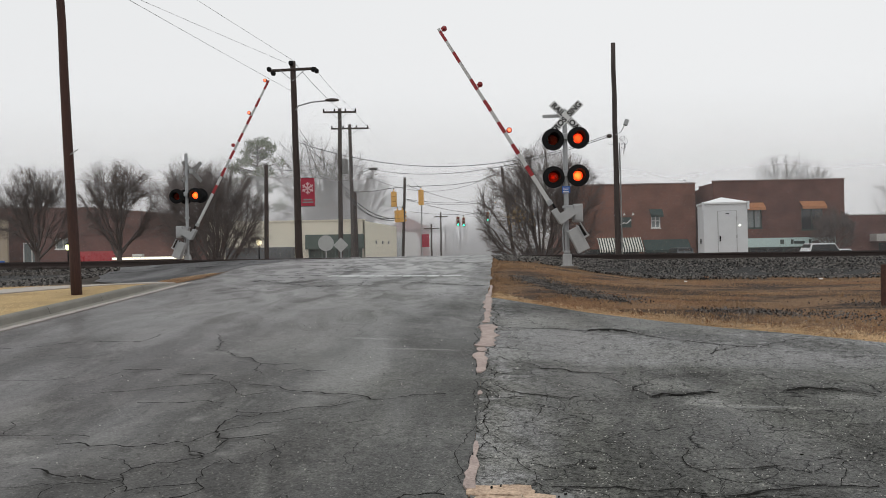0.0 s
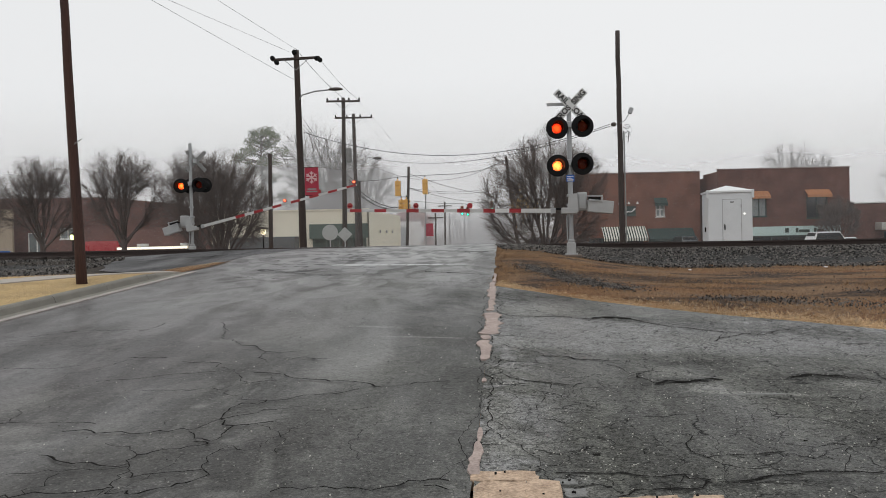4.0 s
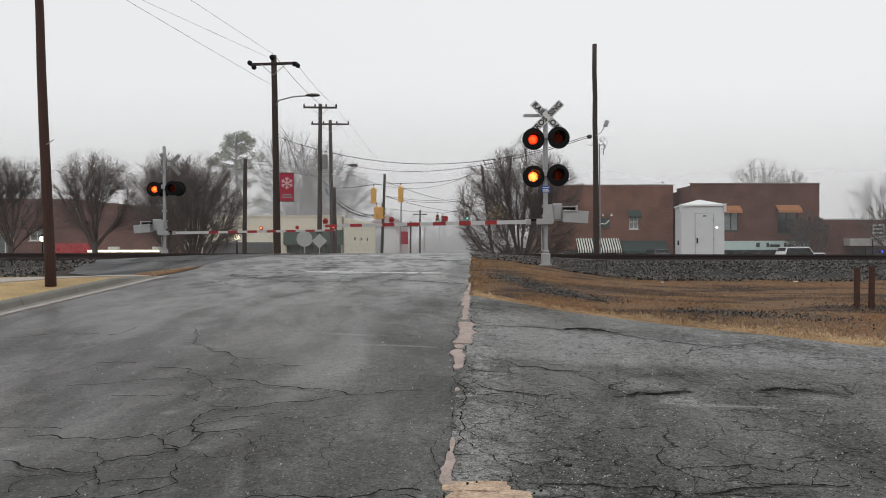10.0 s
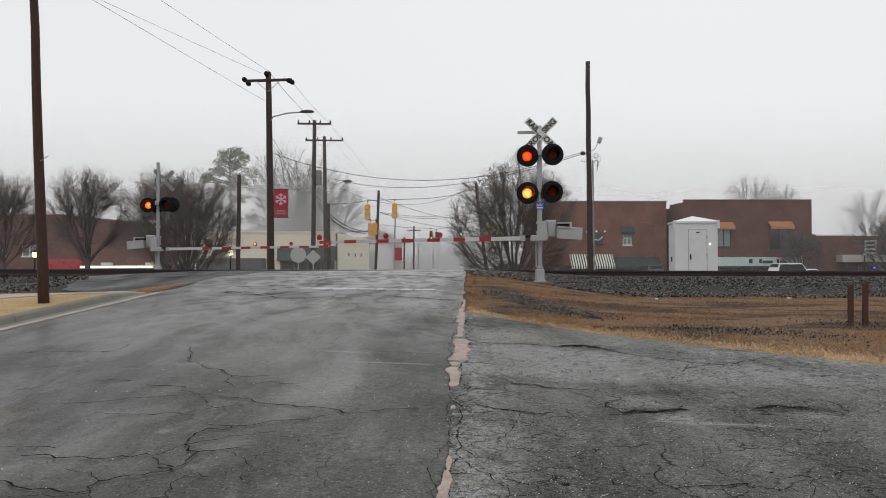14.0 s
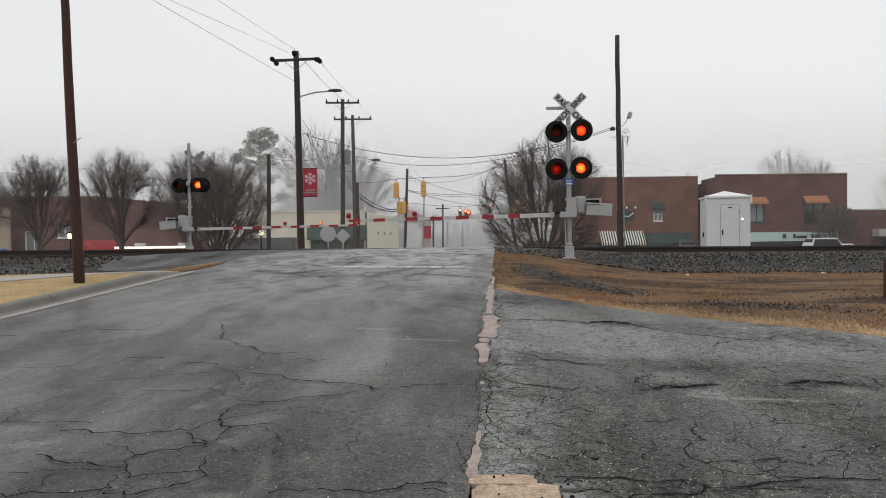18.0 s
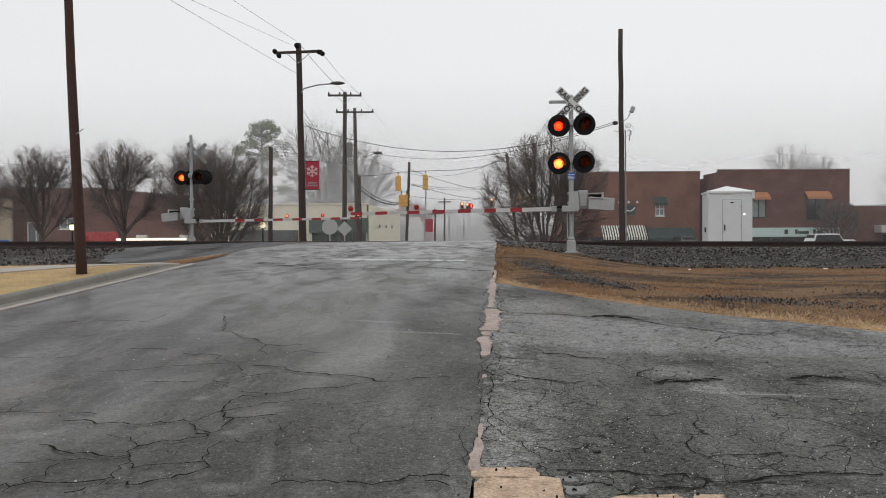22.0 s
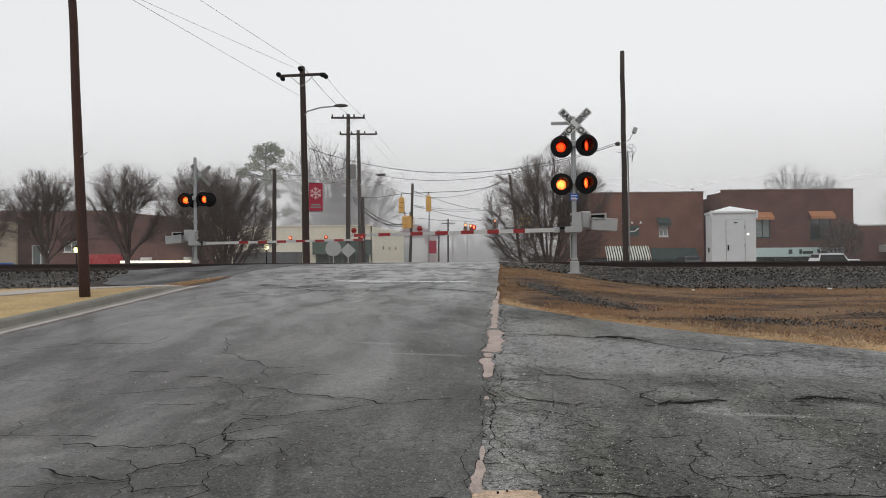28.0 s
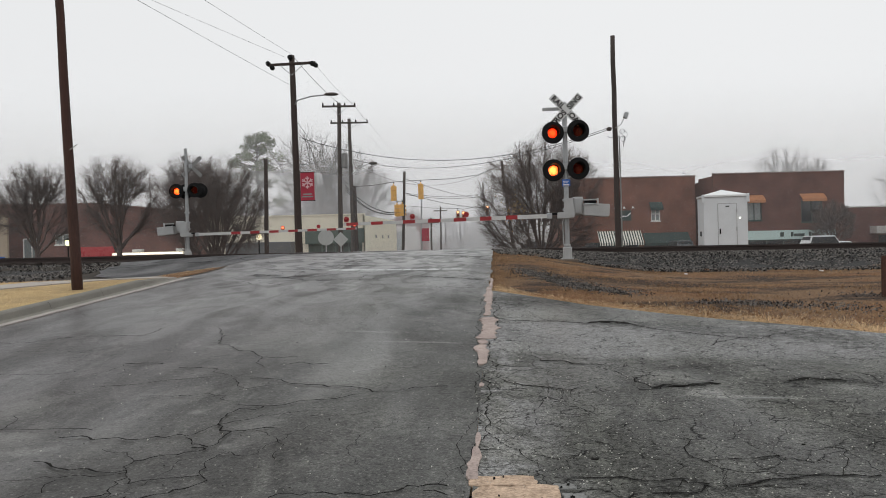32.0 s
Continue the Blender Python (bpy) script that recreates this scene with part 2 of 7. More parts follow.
def turf_material(name, turf, rust, soil, straw):
    """Thin winter turf: matted dead grass, rusty patches, bare dark soil and straw flecks."""
    m = bpy.data.materials.new(name)
    m.use_nodes = True
    n, l = m.node_tree.nodes, m.node_tree.links
    b = n["Principled BSDF"]
    pos = n.new("ShaderNodeTexCoord").outputs["Object"]

    def tex(scale, detail, stretch, low, high, twist=0.4):
        mp = n.new("ShaderNodeMapping")
        mp.inputs["Scale"].default_value = stretch
        mp.inputs["Rotation"].default_value = (0, 0, radians(-14))
        l.new(pos, mp.inputs[0])
        t = n.new("ShaderNodeTexNoise")
        t.inputs["Scale"].default_value, t.inputs["Detail"].default_value, t.inputs["Distortion"].default_value = scale, detail, twist
        l.new(mp.outputs[0], t.inputs["Vector"])
        r = n.new("ShaderNodeMapRange")
        r.inputs["From Min"].default_value, r.inputs["From Max"].default_value = low, high
        l.new(t.outputs["Fac"], r.inputs["Value"])
        return r.outputs[0]

    col = None
    for fac, c in ((tex(0.45, 5, (1, 1.3, 1), 0.47, 0.66), rust), (tex(0.75, 6, (0.55, 1.3, 1), 0.47, 0.58), soil), (tex(24, 4, (1, 0.6, 1), 0.54, 0.72), straw), (tex(40, 3, (1, 1, 1), 0.5, 0.36), soil)):
        mx = n.new("ShaderNodeMix")
        mx.data_type = 'RGBA'
        l.new(fac, mx.inputs[0])
        if col is None:
            mx.inputs[6].default_value = (*turf, 1)
        else:
            l.new(col, mx.inputs[6])
        mx.inputs[7].default_value = (*c, 1)
        col = mx.outputs[2]
    l.new(col, b.inputs["Base Color"])
    b.inputs["Roughness"].default_value, b.inputs["Specular IOR Level"].default_value = 0.95, 0.1
    bp = n.new("ShaderNodeBump")
    bp.inputs["Strength"].default_value, bp.inputs["Distance"].default_value = 0.9, 0.03
    l.new(tex(16, 5, (1, 1, 1), 0.3, 0.7), bp.inputs["Height"])
    l.new(bp.outputs[0], b.inputs["Normal"])
    return m


def brick_material(name, c1, c2, mortar):
    m = bpy.data.materials.new(name)
    m.use_nodes = True
    n, l = m.node_tree.nodes, m.node_tree.links
    b = n["Principled BSDF"]
    tc = n.new("ShaderNodeTexCoord")
    sw = n.new("ShaderNodeSeparateXYZ")
    l.new(tc.outputs["Object"], sw.inputs[0])
    sm = n.new("ShaderNodeMath")
    l.new(sw.outputs[0], sm.inputs[0])
    l.new(sw.outputs[1], sm.inputs[1])
    cb = n.new("ShaderNodeCombineXYZ")
    l.new(sm.outputs[0], cb.inputs[0])
    l.new(sw.outputs[2], cb.inputs[1])
    br = n.new("ShaderNodeTexBrick")
    br.inputs["Scale"].default_value = 1.0
    br.inputs["Brick Width"].default_value, br.inputs["Row Height"].default_value = 0.21, 0.075
    br.inputs["Mortar Size"].default_value = 0.008
    br.inputs["Color1"].default_value, br.inputs["Color2"].default_value = (*c1, 1), (*c2, 1)
    br.inputs["Mortar"].default_value = (*mortar, 1)
    l.new(cb.outputs[0], br.inputs["Vector"])
    st = n.new("ShaderNodeTexNoise")
    st.inputs["Scale"].default_value, st.inputs["Detail"].default_value = 0.7, 5
    l.new(tc.outputs["Object"], st.inputs["Vector"])
    mr = n.new("ShaderNodeMapRange")
    mr.inputs["From Min"].default_value, mr.inputs["From Max"].default_value = 0.3, 0.7
    mr.inputs["To Min"].default_value, mr.inputs["To Max"].default_value = 0.72, 1.15
    l.new(st.outputs["Fac"], mr.inputs["Value"])
    mx = n.new("ShaderNodeMix")
    mx.data_type, mx.blend_type = 'RGBA', 'MULTIPLY'
    mx.inputs[0].default_value = 1
    l.new(br.outputs["Color"], mx.inputs[6])
    l.new(mr.outputs[0], mx.inputs[7])
    l.new(mx.outputs[2], b.inputs["Base Color"])
    b.inputs["Roughness"].default_value = 0.85
    bp = n.new("ShaderNodeBump")
    bp.inputs["Strength"].default_value, bp.inputs["Distance"].default_value = 0.4, 0.01
    l.new(br.outputs["Fac"], bp.inputs["Height"])
    bp.invert = True
    l.new(bp.outputs[0], b.inputs["Normal"])
    return m


def glow(name, core, rim, strength, radius=0.0):
    """A lit bulb in its bowl: hot in the middle, deeper colour at the rim."""
    m = bpy.data.materials.new(name)
    m.use_nodes = True
    n, l = m.node_tree.nodes, m.node_tree.links
    b = n["Principled BSDF"]
    b.inputs["Base Color"].default_value = (*rim, 1)
    b.inputs["Emission Strength"].default_value = strength
    if radius:
        tc = n.new("ShaderNodeTexCoord")
        ln = n.new("ShaderNodeVectorMath")
        ln.operation = 'LENGTH'
        l.new(tc.outputs["Object"], ln.inputs[0])
        mr = n.new("ShaderNodeMapRange")
        mr.inputs["From Min"].default_value, mr.inputs["From Max"].default_value = radius * 0.35, radius * 1.05
        uneven = n.new("ShaderNodeTexNoise")
        uneven.inputs["Scale"].default_value = 14
        l.new(tc.outputs["Object"], uneven.inputs["Vector"])
        wob = n.new("ShaderNodeMath")
        wob.operation = 'MULTIPLY_ADD'
        wob.inputs[1].default_value, wob.inputs[2].default_value = radius * 1.1, radius * -0.55
        l.new(uneven.outputs["Fac"], wob.inputs[0])
        add = n.new("ShaderNodeMath")
        l.new(ln.outputs["Value"], add.inputs[0])
        l.new(wob.outputs[0], add.inputs[1])
        l.new(add.outputs[0], mr.inputs["Value"])
        mx = n.new("ShaderNodeMix")
        mx.data_type = 'RGBA'
        mx.inputs[6].default_value, mx.inputs[7].default_value = (*core, 1), (*rim, 1)
        l.new(mr.outputs[0], mx.inputs[0])
        l.new(mx.outputs[2], b.inputs["Emission Color"])
    else:
        b.inputs["Emission Color"].default_value = (*core, 1)
    return m


def clear_glass(name, color, share, rough=0.08):
    """Tinted glass: see-through by the given share, glossy on top."""
    m = bpy.data.materials.new(name)
    m.use_nodes = True
    n, l = m.node_tree.nodes, m.node_tree.links
    b = n["Principled BSDF"]
    b.inputs["Base Color"].default_value = (*[c * 0.3 for c in color], 1)
    b.inputs["Roughness"].default_value = rough
    tr = n.new("ShaderNodeBsdfTransparent")
    tr.inputs[0].default_value = (*color, 1)
    mx = n.new("ShaderNodeMixShader")
    mx.inputs[0].default_value = share
    l.new(b.outputs[0], mx.inputs[1])
    l.new(tr.outputs[0], mx.inputs[2])
    l.new(mx.outputs[0], n["Material Output"].inputs["Surface"])
    return m


# pale worn spots; the last long one paints wheel-path sheen into the colour
ROAD_SPOTS = ((-1.8, 6.08, 0.06, 0.07, 0, 0.7), (-1.36, 5.17, 0.06, 0.05, 0, 0.6), (-2.6, 5.15, 0.15, 0.09, 20, 0.6), (-2.9, 5.5, 0.16, 0.16, 0, 0.5),
              (-3.15, 6.31, 0.2, 0.42, 0, 0.5), (-1.28, 5.67, 0.16, 0.2, 0, 0.4), (-0.77, 7.34, 0.42, 0.7, -12, 0.55), (-0.79, 4.8, 0.15, 0.1, 30, 0.4),
              (-1.13, 4.21, 0.16, 0.06, 0, 0.6), (-1.01, 4.55, 0.05, 0.3, 8, 0.5), (-0.3, 8.82, 0.45, 0.05, -14, 0.9), (-0.85, 9.6, 0.35, 0.06, -20, 0.7),
              (-1.76, 9.39, 0.55, 0.8, 0, 0.4), (-2.35, 8.81, 0.2, 0.12, 0, 0.5), (-1.4, 14.0, 0.28, 3.2, 11, 0.35))
# ellipses where the carriageway is darker
ROAD_DARK = ((-4.2, 8.6, 0.7, 1.2, 0, -0.35), (-1.6, 4.6, 0.7, 0.55, 0, -0.25), (0.0, 12.5, 0.4, 2.2, -3, -0.3), (0.85, 18.0, 0.30, 4.5, -4, -0.6), (-0.35, 4.75, 0.55, 0.75, 0, -0.4))
LOT_SPOTS = ((0.41, 4.9, 0.26, 0.24, 0, 0.75), (0.35, 5.6, 0.12, 0.65, -4, 0.7), (0.55, 6.9, 0.2, 0.45, 0, 0.45), (1.77, 6.85, 0.24, 0.2, 0, 0.6),
             (1.95, 6.24, 0.17, 0.12, -10, 0.85), (2.3, 6.05, 0.42, 0.06, -12, 0.85), (3.02, 6.29, 0.15, 0.1, 0, 0.6), (0.7, 8.35, 0.25, 0.4, 0, 0.45),
             (1.2, 10.7, 0.55, 0.6, 0, 0.5), (2.35, 8.19, 0.6, 0.5, 0, 0.3))
# pothole shade and a shadow band painted as dark spots, among dark stains
LOT_SHADE_STAINS = ((2.2, 7.2, 0.45, 0.12, 0, -0.6), (2.96, 6.55, 0.4, 0.13, -8, -0.8), (1.91, 6.5, 0.25, 0.1, 0, -0.85), (1.4, 12.2, 0.75, 0.9, 0, -0.75),
            (2.05, 9.74, 0.32, 0.16, -15, -0.85), (1.6, 4.22, 0.8, 0.10, 4, -0.6), (2.9, 9.2, 1.3, 0.35, -28, -0.5), (4.2, 8.3, 1.3, 0.3, -22, -0.45),
            (0.84, 4.72, 0.035, 0.035, 0, -1.0), (1.7, 4.7, 1.3, 0.8, 0, -0.35))
ASPHALT = asphalt_material("asphalt_road", (0.033, 0.0323, 0.030), (0.082, 0.0815, 0.0755), 0.42, 0.0045, 0.36, 0.62, gloss=1.1, blotch=0.16, relief=0.2, speckle=0.55, coarse=(-2.0, -0.2), spots=ROAD_SPOTS + ROAD_DARK)
ASPHALT_LOT = asphalt_material("asphalt_lot", (0.034, 0.0338, 0.0295), (0.096, 0.0965, 0.087), 1.15, 0.0068, 0.36, 0.38, (7.2, 9.1), blotch=0.28, relief=0.4, speckle=0.85, spots=LOT_SPOTS + LOT_SHADE_STAINS)
ASPHALT_NEW = asphalt_material("asphalt_apron", (0.033, 0.034, 0.035), (0.054, 0.056, 0.057), 0.3, 0.004, 0.40, 0.7, blotch=0.15, relief=0.3, speckle=0.6, spots=((-7.2, 22.0, 4.0, 7.0, 15, -0.55),))
GRIT = material("loose_grit", (0.08, 0.079, 0.072), 0.85, vary=0.5, bump=0, island=0.5, tint=(0.36, 0.352, 0.32))
DIRT = material("dark_track_dirt", (0.034, 0.030, 0.027), 0.95, vary=0.5, scale=2, fine=25, bump=0.9, tint=(0.062, 0.053, 0.045), spec=0.1)
PALEGRIT = material("pale_worn_asphalt", (0.20, 0.203, 0.195), 0.7, vary=0.45, scale=12, fine=70, bump=0.6, spec=0.3)
# dark of cracks and pits, and the painted shade of potholes
CRACK = material("dark_crack_and_hole", (0.019, 0.018, 0.017), 0.95, vary=0.5, bump=0, spec=0.02)
SOIL = turf_material("dead_turf_soil", (0.215, 0.134, 0.078), (0.215, 0.104, 0.048), (0.050, 0.037, 0.031), (0.36, 0.23, 0.132))
STRAW = material("dead_grass_blades", (0.16, 0.096, 0.055), 0.9, vary=0.5, bump=0, island=0.2, scale=0.7, tint=(0.34, 0.215, 0.12), spec=0.1)
RUSTGRASS = material("rusty_dead_weeds", (0.15, 0.062, 0.025), 0.9, vary=0.5, bump=0, island=0.3, scale=0.9, tint=(0.24, 0.11, 0.045), spec=0.1)
STRAW_PALE = material("pale_dead_grass_blades", (0.46, 0.30, 0.165), 0.9, vary=0.4, bump=0, island=0.35, scale=0.8, tint=(0.60, 0.45, 0.28), spec=0.2)
STONE = material("ballast_stone", (0.034, 0.032, 0.030), 0.9, vary=0.6, bump=0.3, island=0.7, tint=(0.125, 0.116, 0.108), spec=0.15)
GRAVEL_BED = material("ballast_bed", (0.024, 0.023, 0.022), 0.95, vary=0.6, scale=9, fine=30, bump=1.0)
GUTTER = material("pale_gutter_concrete", (0.34, 0.31, 0.285), 0.9, vary=0.35, scale=5, fine=50, bump=0.4)
CONCRETE = material("kerb_concrete", (0.185, 0.175, 0.15), 0.9, vary=0.25, scale=3, fine=50, bump=0.3)
STAINED = material("stained_concrete", (0.125, 0.098, 0.078), 0.9, vary=0.35, scale=5, fine=50, bump=0.4)
WALKWAY = material("sidewalk_concrete", (0.37, 0.335, 0.30), 0.9, vary=0.2, scale=2, fine=50, bump=0.25)
PINKSTONE = material("old_pink_concrete", (0.30, 0.232, 0.208), 0.9, vary=0.3, scale=6, fine=60, bump=0.5, tint=(0.40, 0.325, 0.29))
OCHRESTONE = material("old_ochre_concrete", (0.38, 0.255, 0.165), 0.9, vary=0.45, scale=9, fine=60, bump=0.8, tint=(0.52, 0.39, 0.285))
STRAWBASE = material("straw_turf", (0.34, 0.235, 0.10), 0.95, vary=0.3, scale=1.5, fine=30, bump=0.8, tint=(0.42, 0.30, 0.14))
PAINT = material("worn_white_road_paint", (0.55, 0.56, 0.56), 0.6, vary=0.35, scale=4, fine=40, bump=0.2)
STEEL = material("rail_steel", (0.036, 0.025, 0.022), 0.8, 0.2, vary=0.35, scale=3, bump=0.2)
TIE = material("creosoted_tie", (0.045, 0.035, 0.03), 0.9, vary=0.4, bump=0.4)
GALV = material("galvanised_steel", (0.36, 0.37, 0.375), 0.5, 0.55, vary=0.2, scale=5, bump=0.08)
GREYPAINT = material("grey_painted_metal", (0.37, 0.375, 0.375), 0.55, 0.1, vary=0.15, scale=4, bump=0.06)
BLACKPAINT = material("black_painted_metal", (0.009, 0.009, 0.0095), 0.75, vary=0.3, bump=0.05, spec=0.2)
REFLWHITE = material("white_reflective_sheet", (0.66, 0.67, 0.66), 0.5, vary=0.12, scale=3, bump=0.03)
ARMWHITE = material("white_arm_sheet", (0.50, 0.50, 0.49), 0.5, vary=0.15, scale=3, bump=0.03)
ARMRED = material("red_arm_sheet", (0.30, 0.018, 0.022), 0.45, vary=0.2, scale=3, bump=0.03)
LETTER = material("black_letters", (0.02, 0.02, 0.02), 0.6, vary=0.2, bump=0)
BLUE = material("blue_sign", (0.02, 0.11, 0.42), 0.5, vary=0.15, bump=0)
DULLPURPLE = material("faded_purple_print", (0.24, 0.20, 0.36), 0.6, vary=0.15, bump=0)
WHITEMARK = material("white_mark", (0.75, 0.75, 0.75), 0.6, vary=0.08, bump=0)
POLEWOOD = material("weathered_pole_wood", (0.046, 0.033, 0.028), 0.9, vary=0.45, scale=3, fine=25, bump=0.5, stretch=(4, 4, 0.3))
POLERED = material("reddish_pole_wood", (0.052, 0.023, 0.017), 0.85, vary=0.45, scale=3, fine=25, bump=0.5, stretch=(4, 4, 0.3))
POLEGREY = material("grey_pole_wood", (0.078, 0.066, 0.059), 0.9, vary=0.4, scale=3, fine=25, bump=0.5, stretch=(4, 4, 0.3))
POLEDARK = material("dark_grey_pole_wood", (0.052, 0.041, 0.037), 0.9, vary=0.4, scale=3, fine=25, bump=0.5, stretch=(4, 4, 0.3))
CABLE = material("black_cable", (0.03, 0.03, 0.032), 0.6, vary=0.2, bump=0)
BARK = material("dark_bark", (0.115, 0.093, 0.085), 0.95, vary=0.4, scale=8, fine=40, bump=0.5)
BARKGREY = material("grey_bark", (0.15, 0.14, 0.132), 0.95, vary=0.3, scale=5, fine=40, bump=0.3)
# needle green lightened, with the haze before the pine put into it
PINENEEDLE = material("hazed_pine_needles", (0.19, 0.22, 0.15), 0.9, vary=0.3, bump=0, island=0.15, scale=1)
EVERGREEN = material("dry_brown_leaves", (0.30, 0.20, 0.09), 0.9, vary=0.4, bump=0, island=0.4, scale=1)
BRICK = brick_material("red_brown_brick", (0.195, 0.078, 0.050), (0.155, 0.060, 0.040), (0.18, 0.11, 0.085))
BRICKDARK = brick_material("dark_brown_brick", (0.145, 0.057, 0.042), (0.108, 0.043, 0.033), (0.14, 0.09, 0.075))
BRICKFAR = brick_material("dull_brown_brick", (0.165, 0.076, 0.062), (0.125, 0.060, 0.050), (0.145, 0.095, 0.085))
COPING = material("metal_coping", (0.20, 0.14, 0.13), 0.6, vary=0.2, bump=0.05)
CREAM = material("cream_painted_wall", (0.80, 0.75, 0.62), 0.85, vary=0.12, scale=1.2, fine=20, bump=0.1)
TANWALL = material("tan_rendered_wall", (0.36, 0.30, 0.225), 0.85, vary=0.2, scale=1.2, fine=20, bump=0.1)
SIDING = material("cream_siding", (0.80, 0.76, 0.62), 0.8, vary=0.1, scale=2, fine=30, bump=0.05, piece=0.15)
WHITEWALL = material("off_white_wall", (0.60, 0.60, 0.58), 0.85, vary=0.12, scale=1, bump=0.1)
REDWALL = material("dull_red_wall", (0.26, 0.12, 0.11), 0.85, vary=0.2, scale=1, bump=0.1)
DARKTRIM = material("dark_green_trim", (0.035, 0.055, 0.048), 0.7, vary=0.25, bump=0.1)
# dark green trim and shop glass, lightened so the colour carries haze
HAZEGREEN = material("hazed_green_shop_trim", (0.10, 0.135, 0.115), 0.7, vary=0.25, bump=0.1)
PANEGREEN = material("hazed_green_shop_glass", (0.09, 0.115, 0.10), 0.15, vary=0.3, bump=0, spec=0.8, rough_vary=0.05)
TEALBOARD = material("pale_teal_board", (0.50, 0.64, 0.62), 0.7, vary=0.08, bump=0.02)
PANE = material("dark_window_glass", (0.035, 0.04, 0.043), 0.08, vary=0.2, bump=0, spec=0.8, rough_vary=0.03)
PANEGREY = material("curtained_window_glass", (0.20, 0.23, 0.23), 0.15, vary=0.3, bump=0, spec=0.8, rough_vary=0.05)
WHITEFRAME = material("white_window_frame", (0.72, 0.72, 0.70), 0.6, vary=0.08, bump=0.02)
COPPER = material("copper_brown_awning", (0.42, 0.19, 0.09), 0.45, 0.25, vary=0.2, scale=3, bump=0.1)
GREENCLOTH = material("dark_green_awning", (0.026, 0.046, 0.042), 0.85, vary=0.25, bump=0.1)
WHITECLOTH = material("white_awning_cloth", (0.66, 0.65, 0.60), 0.85, vary=0.1, bump=0.05)
HUTWHITE = material("white_aluminium_hut", (0.63, 0.65, 0.665), 0.5, 0.05, vary=0.06, scale=2, fine=20, bump=0.03)
HUTROOF = material("white_hut_roof", (0.74, 0.755, 0.76), 0.5, 0.05, vary=0.06, scale=2, bump=0.03)
RUST = material("rusty_steel", (0.075, 0.034, 0.024), 0.85, 0.2, vary=0.5, scale=9, fine=60, bump=0.4)
SIGNALYELLOW = material("yellow_signal_housing", (0.74, 0.42, 0.12), 0.6, vary=0.15, bump=0.03)
SIGNALGREY = material("aged_signal_housing", (0.34, 0.20, 0.11), 0.6, vary=0.2, bump=0.03)
BANNER = material("red_banner_cloth", (0.36, 0.035, 0.06), 0.85, vary=0.12, bump=0.08)
CARWHITE = material("white_car_paint", (0.70, 0.71, 0.72), 0.25, vary=0.05, bump=0, coat=0.6)
CARRED = material("red_car_paint", (0.40, 0.022, 0.03), 0.3, vary=0.12, bump=0, coat=0.5)
CARDARK = material("dark_car_paint", (0.03, 0.035, 0.04), 0.3, vary=0.2, bump=0, coat=0.5)
CARGLASS = material("dark_car_glass", (0.014, 0.016, 0.017), 0.35, vary=0.2, bump=0, spec=0.15, rough_vary=0.05)
TYRE = material("tyre_rubber", (0.02, 0.02, 0.02), 0.9, vary=0.2, bump=0.1)
SIGNBACK = material("weathered_sign_back", (0.23, 0.23, 0.225), 0.6, 0.3, vary=0.25, bump=0.05)
PLATEGREY = material("dull_aluminium_plate", (0.42, 0.435, 0.425), 0.55, 0.2, vary=0.15, bump=0.03)
SNOWPINK = material("faded_pink_print", (0.66, 0.44, 0.46), 0.85, vary=0.15, bump=0.05)
LENSRED = material("unlit_red_lens", (0.22, 0.012, 0.012), 0.15, vary=0.2, bump=0)
REDLENS = clear_glass("red_signal_glass", (1.0, 0.55, 0.34), 0.88)
# red base colour stands in for the dim glow of an unlit lamp
BOWLBACK = material("dim_red_bowl_back", (0.20, 0.014, 0.012), 0.5, vary=0.3, bump=0)
EMBER = glow("half_lit_crossing_lamp", (1.0, 0.045, 0.02), (0.16, 0.006, 0.005), 0.8, 0.075)
HOT = glow("lit_crossing_lamp", (1.0, 0.74, 0.27), (1.0, 0.05, 0.015), 3.0, 0.13)
WHITEHOT = glow("lit_bright_crossing_lamp", (1.0, 0.85, 0.42), (1.0, 0.075, 0.02), 5.5, 0.15)
WARM = glow("lit_upper_crossing_lamp", (1.0, 0.42, 0.17), (0.85, 0.025, 0.018), 1.8, 0.13)
ARMGLOW = glow("lit_arm_lamp", (1.0, 0.17, 0.07), (1.0, 0.15, 0.06), 2.2)
GREENGLOW = glow("lit_green_signal", (0.05, 1.0, 0.62), (0.05, 1.0, 0.62), 2.2)
YELLOWGLOW = glow("lit_yellow_signal", (1.0, 0.62, 0.08), (1.0, 0.62, 0.08), 3.0)
REDGLOW = glow("lit_red_signal", (1.0, 0.34, 0.14), (1.0, 0.3, 0.1), 3.0)
LAMPGLOW = glow("lit_street_globe", (1.0, 0.86, 0.55), (1.0, 0.86, 0.55), 2.0)
LAMPGREEN = glow("lit_greenish_globe", (0.95, 1.0, 0.45), (0.95, 1.0, 0.45), 2.0)
TUBEGLOW = glow("lit_strip_light", (1.0, 0.93, 0.80), (1.0, 0.93, 0.80), 1.2)
WALLLIGHT = glow("lit_wall_lamp", (1.0, 0.97, 0.88), (1.0, 0.97, 0.88), 2.5)
BLUEGLOW = glow("lit_blue_light", (0.06, 0.05, 1.0), (0.06, 0.05, 1.0), 3.0)


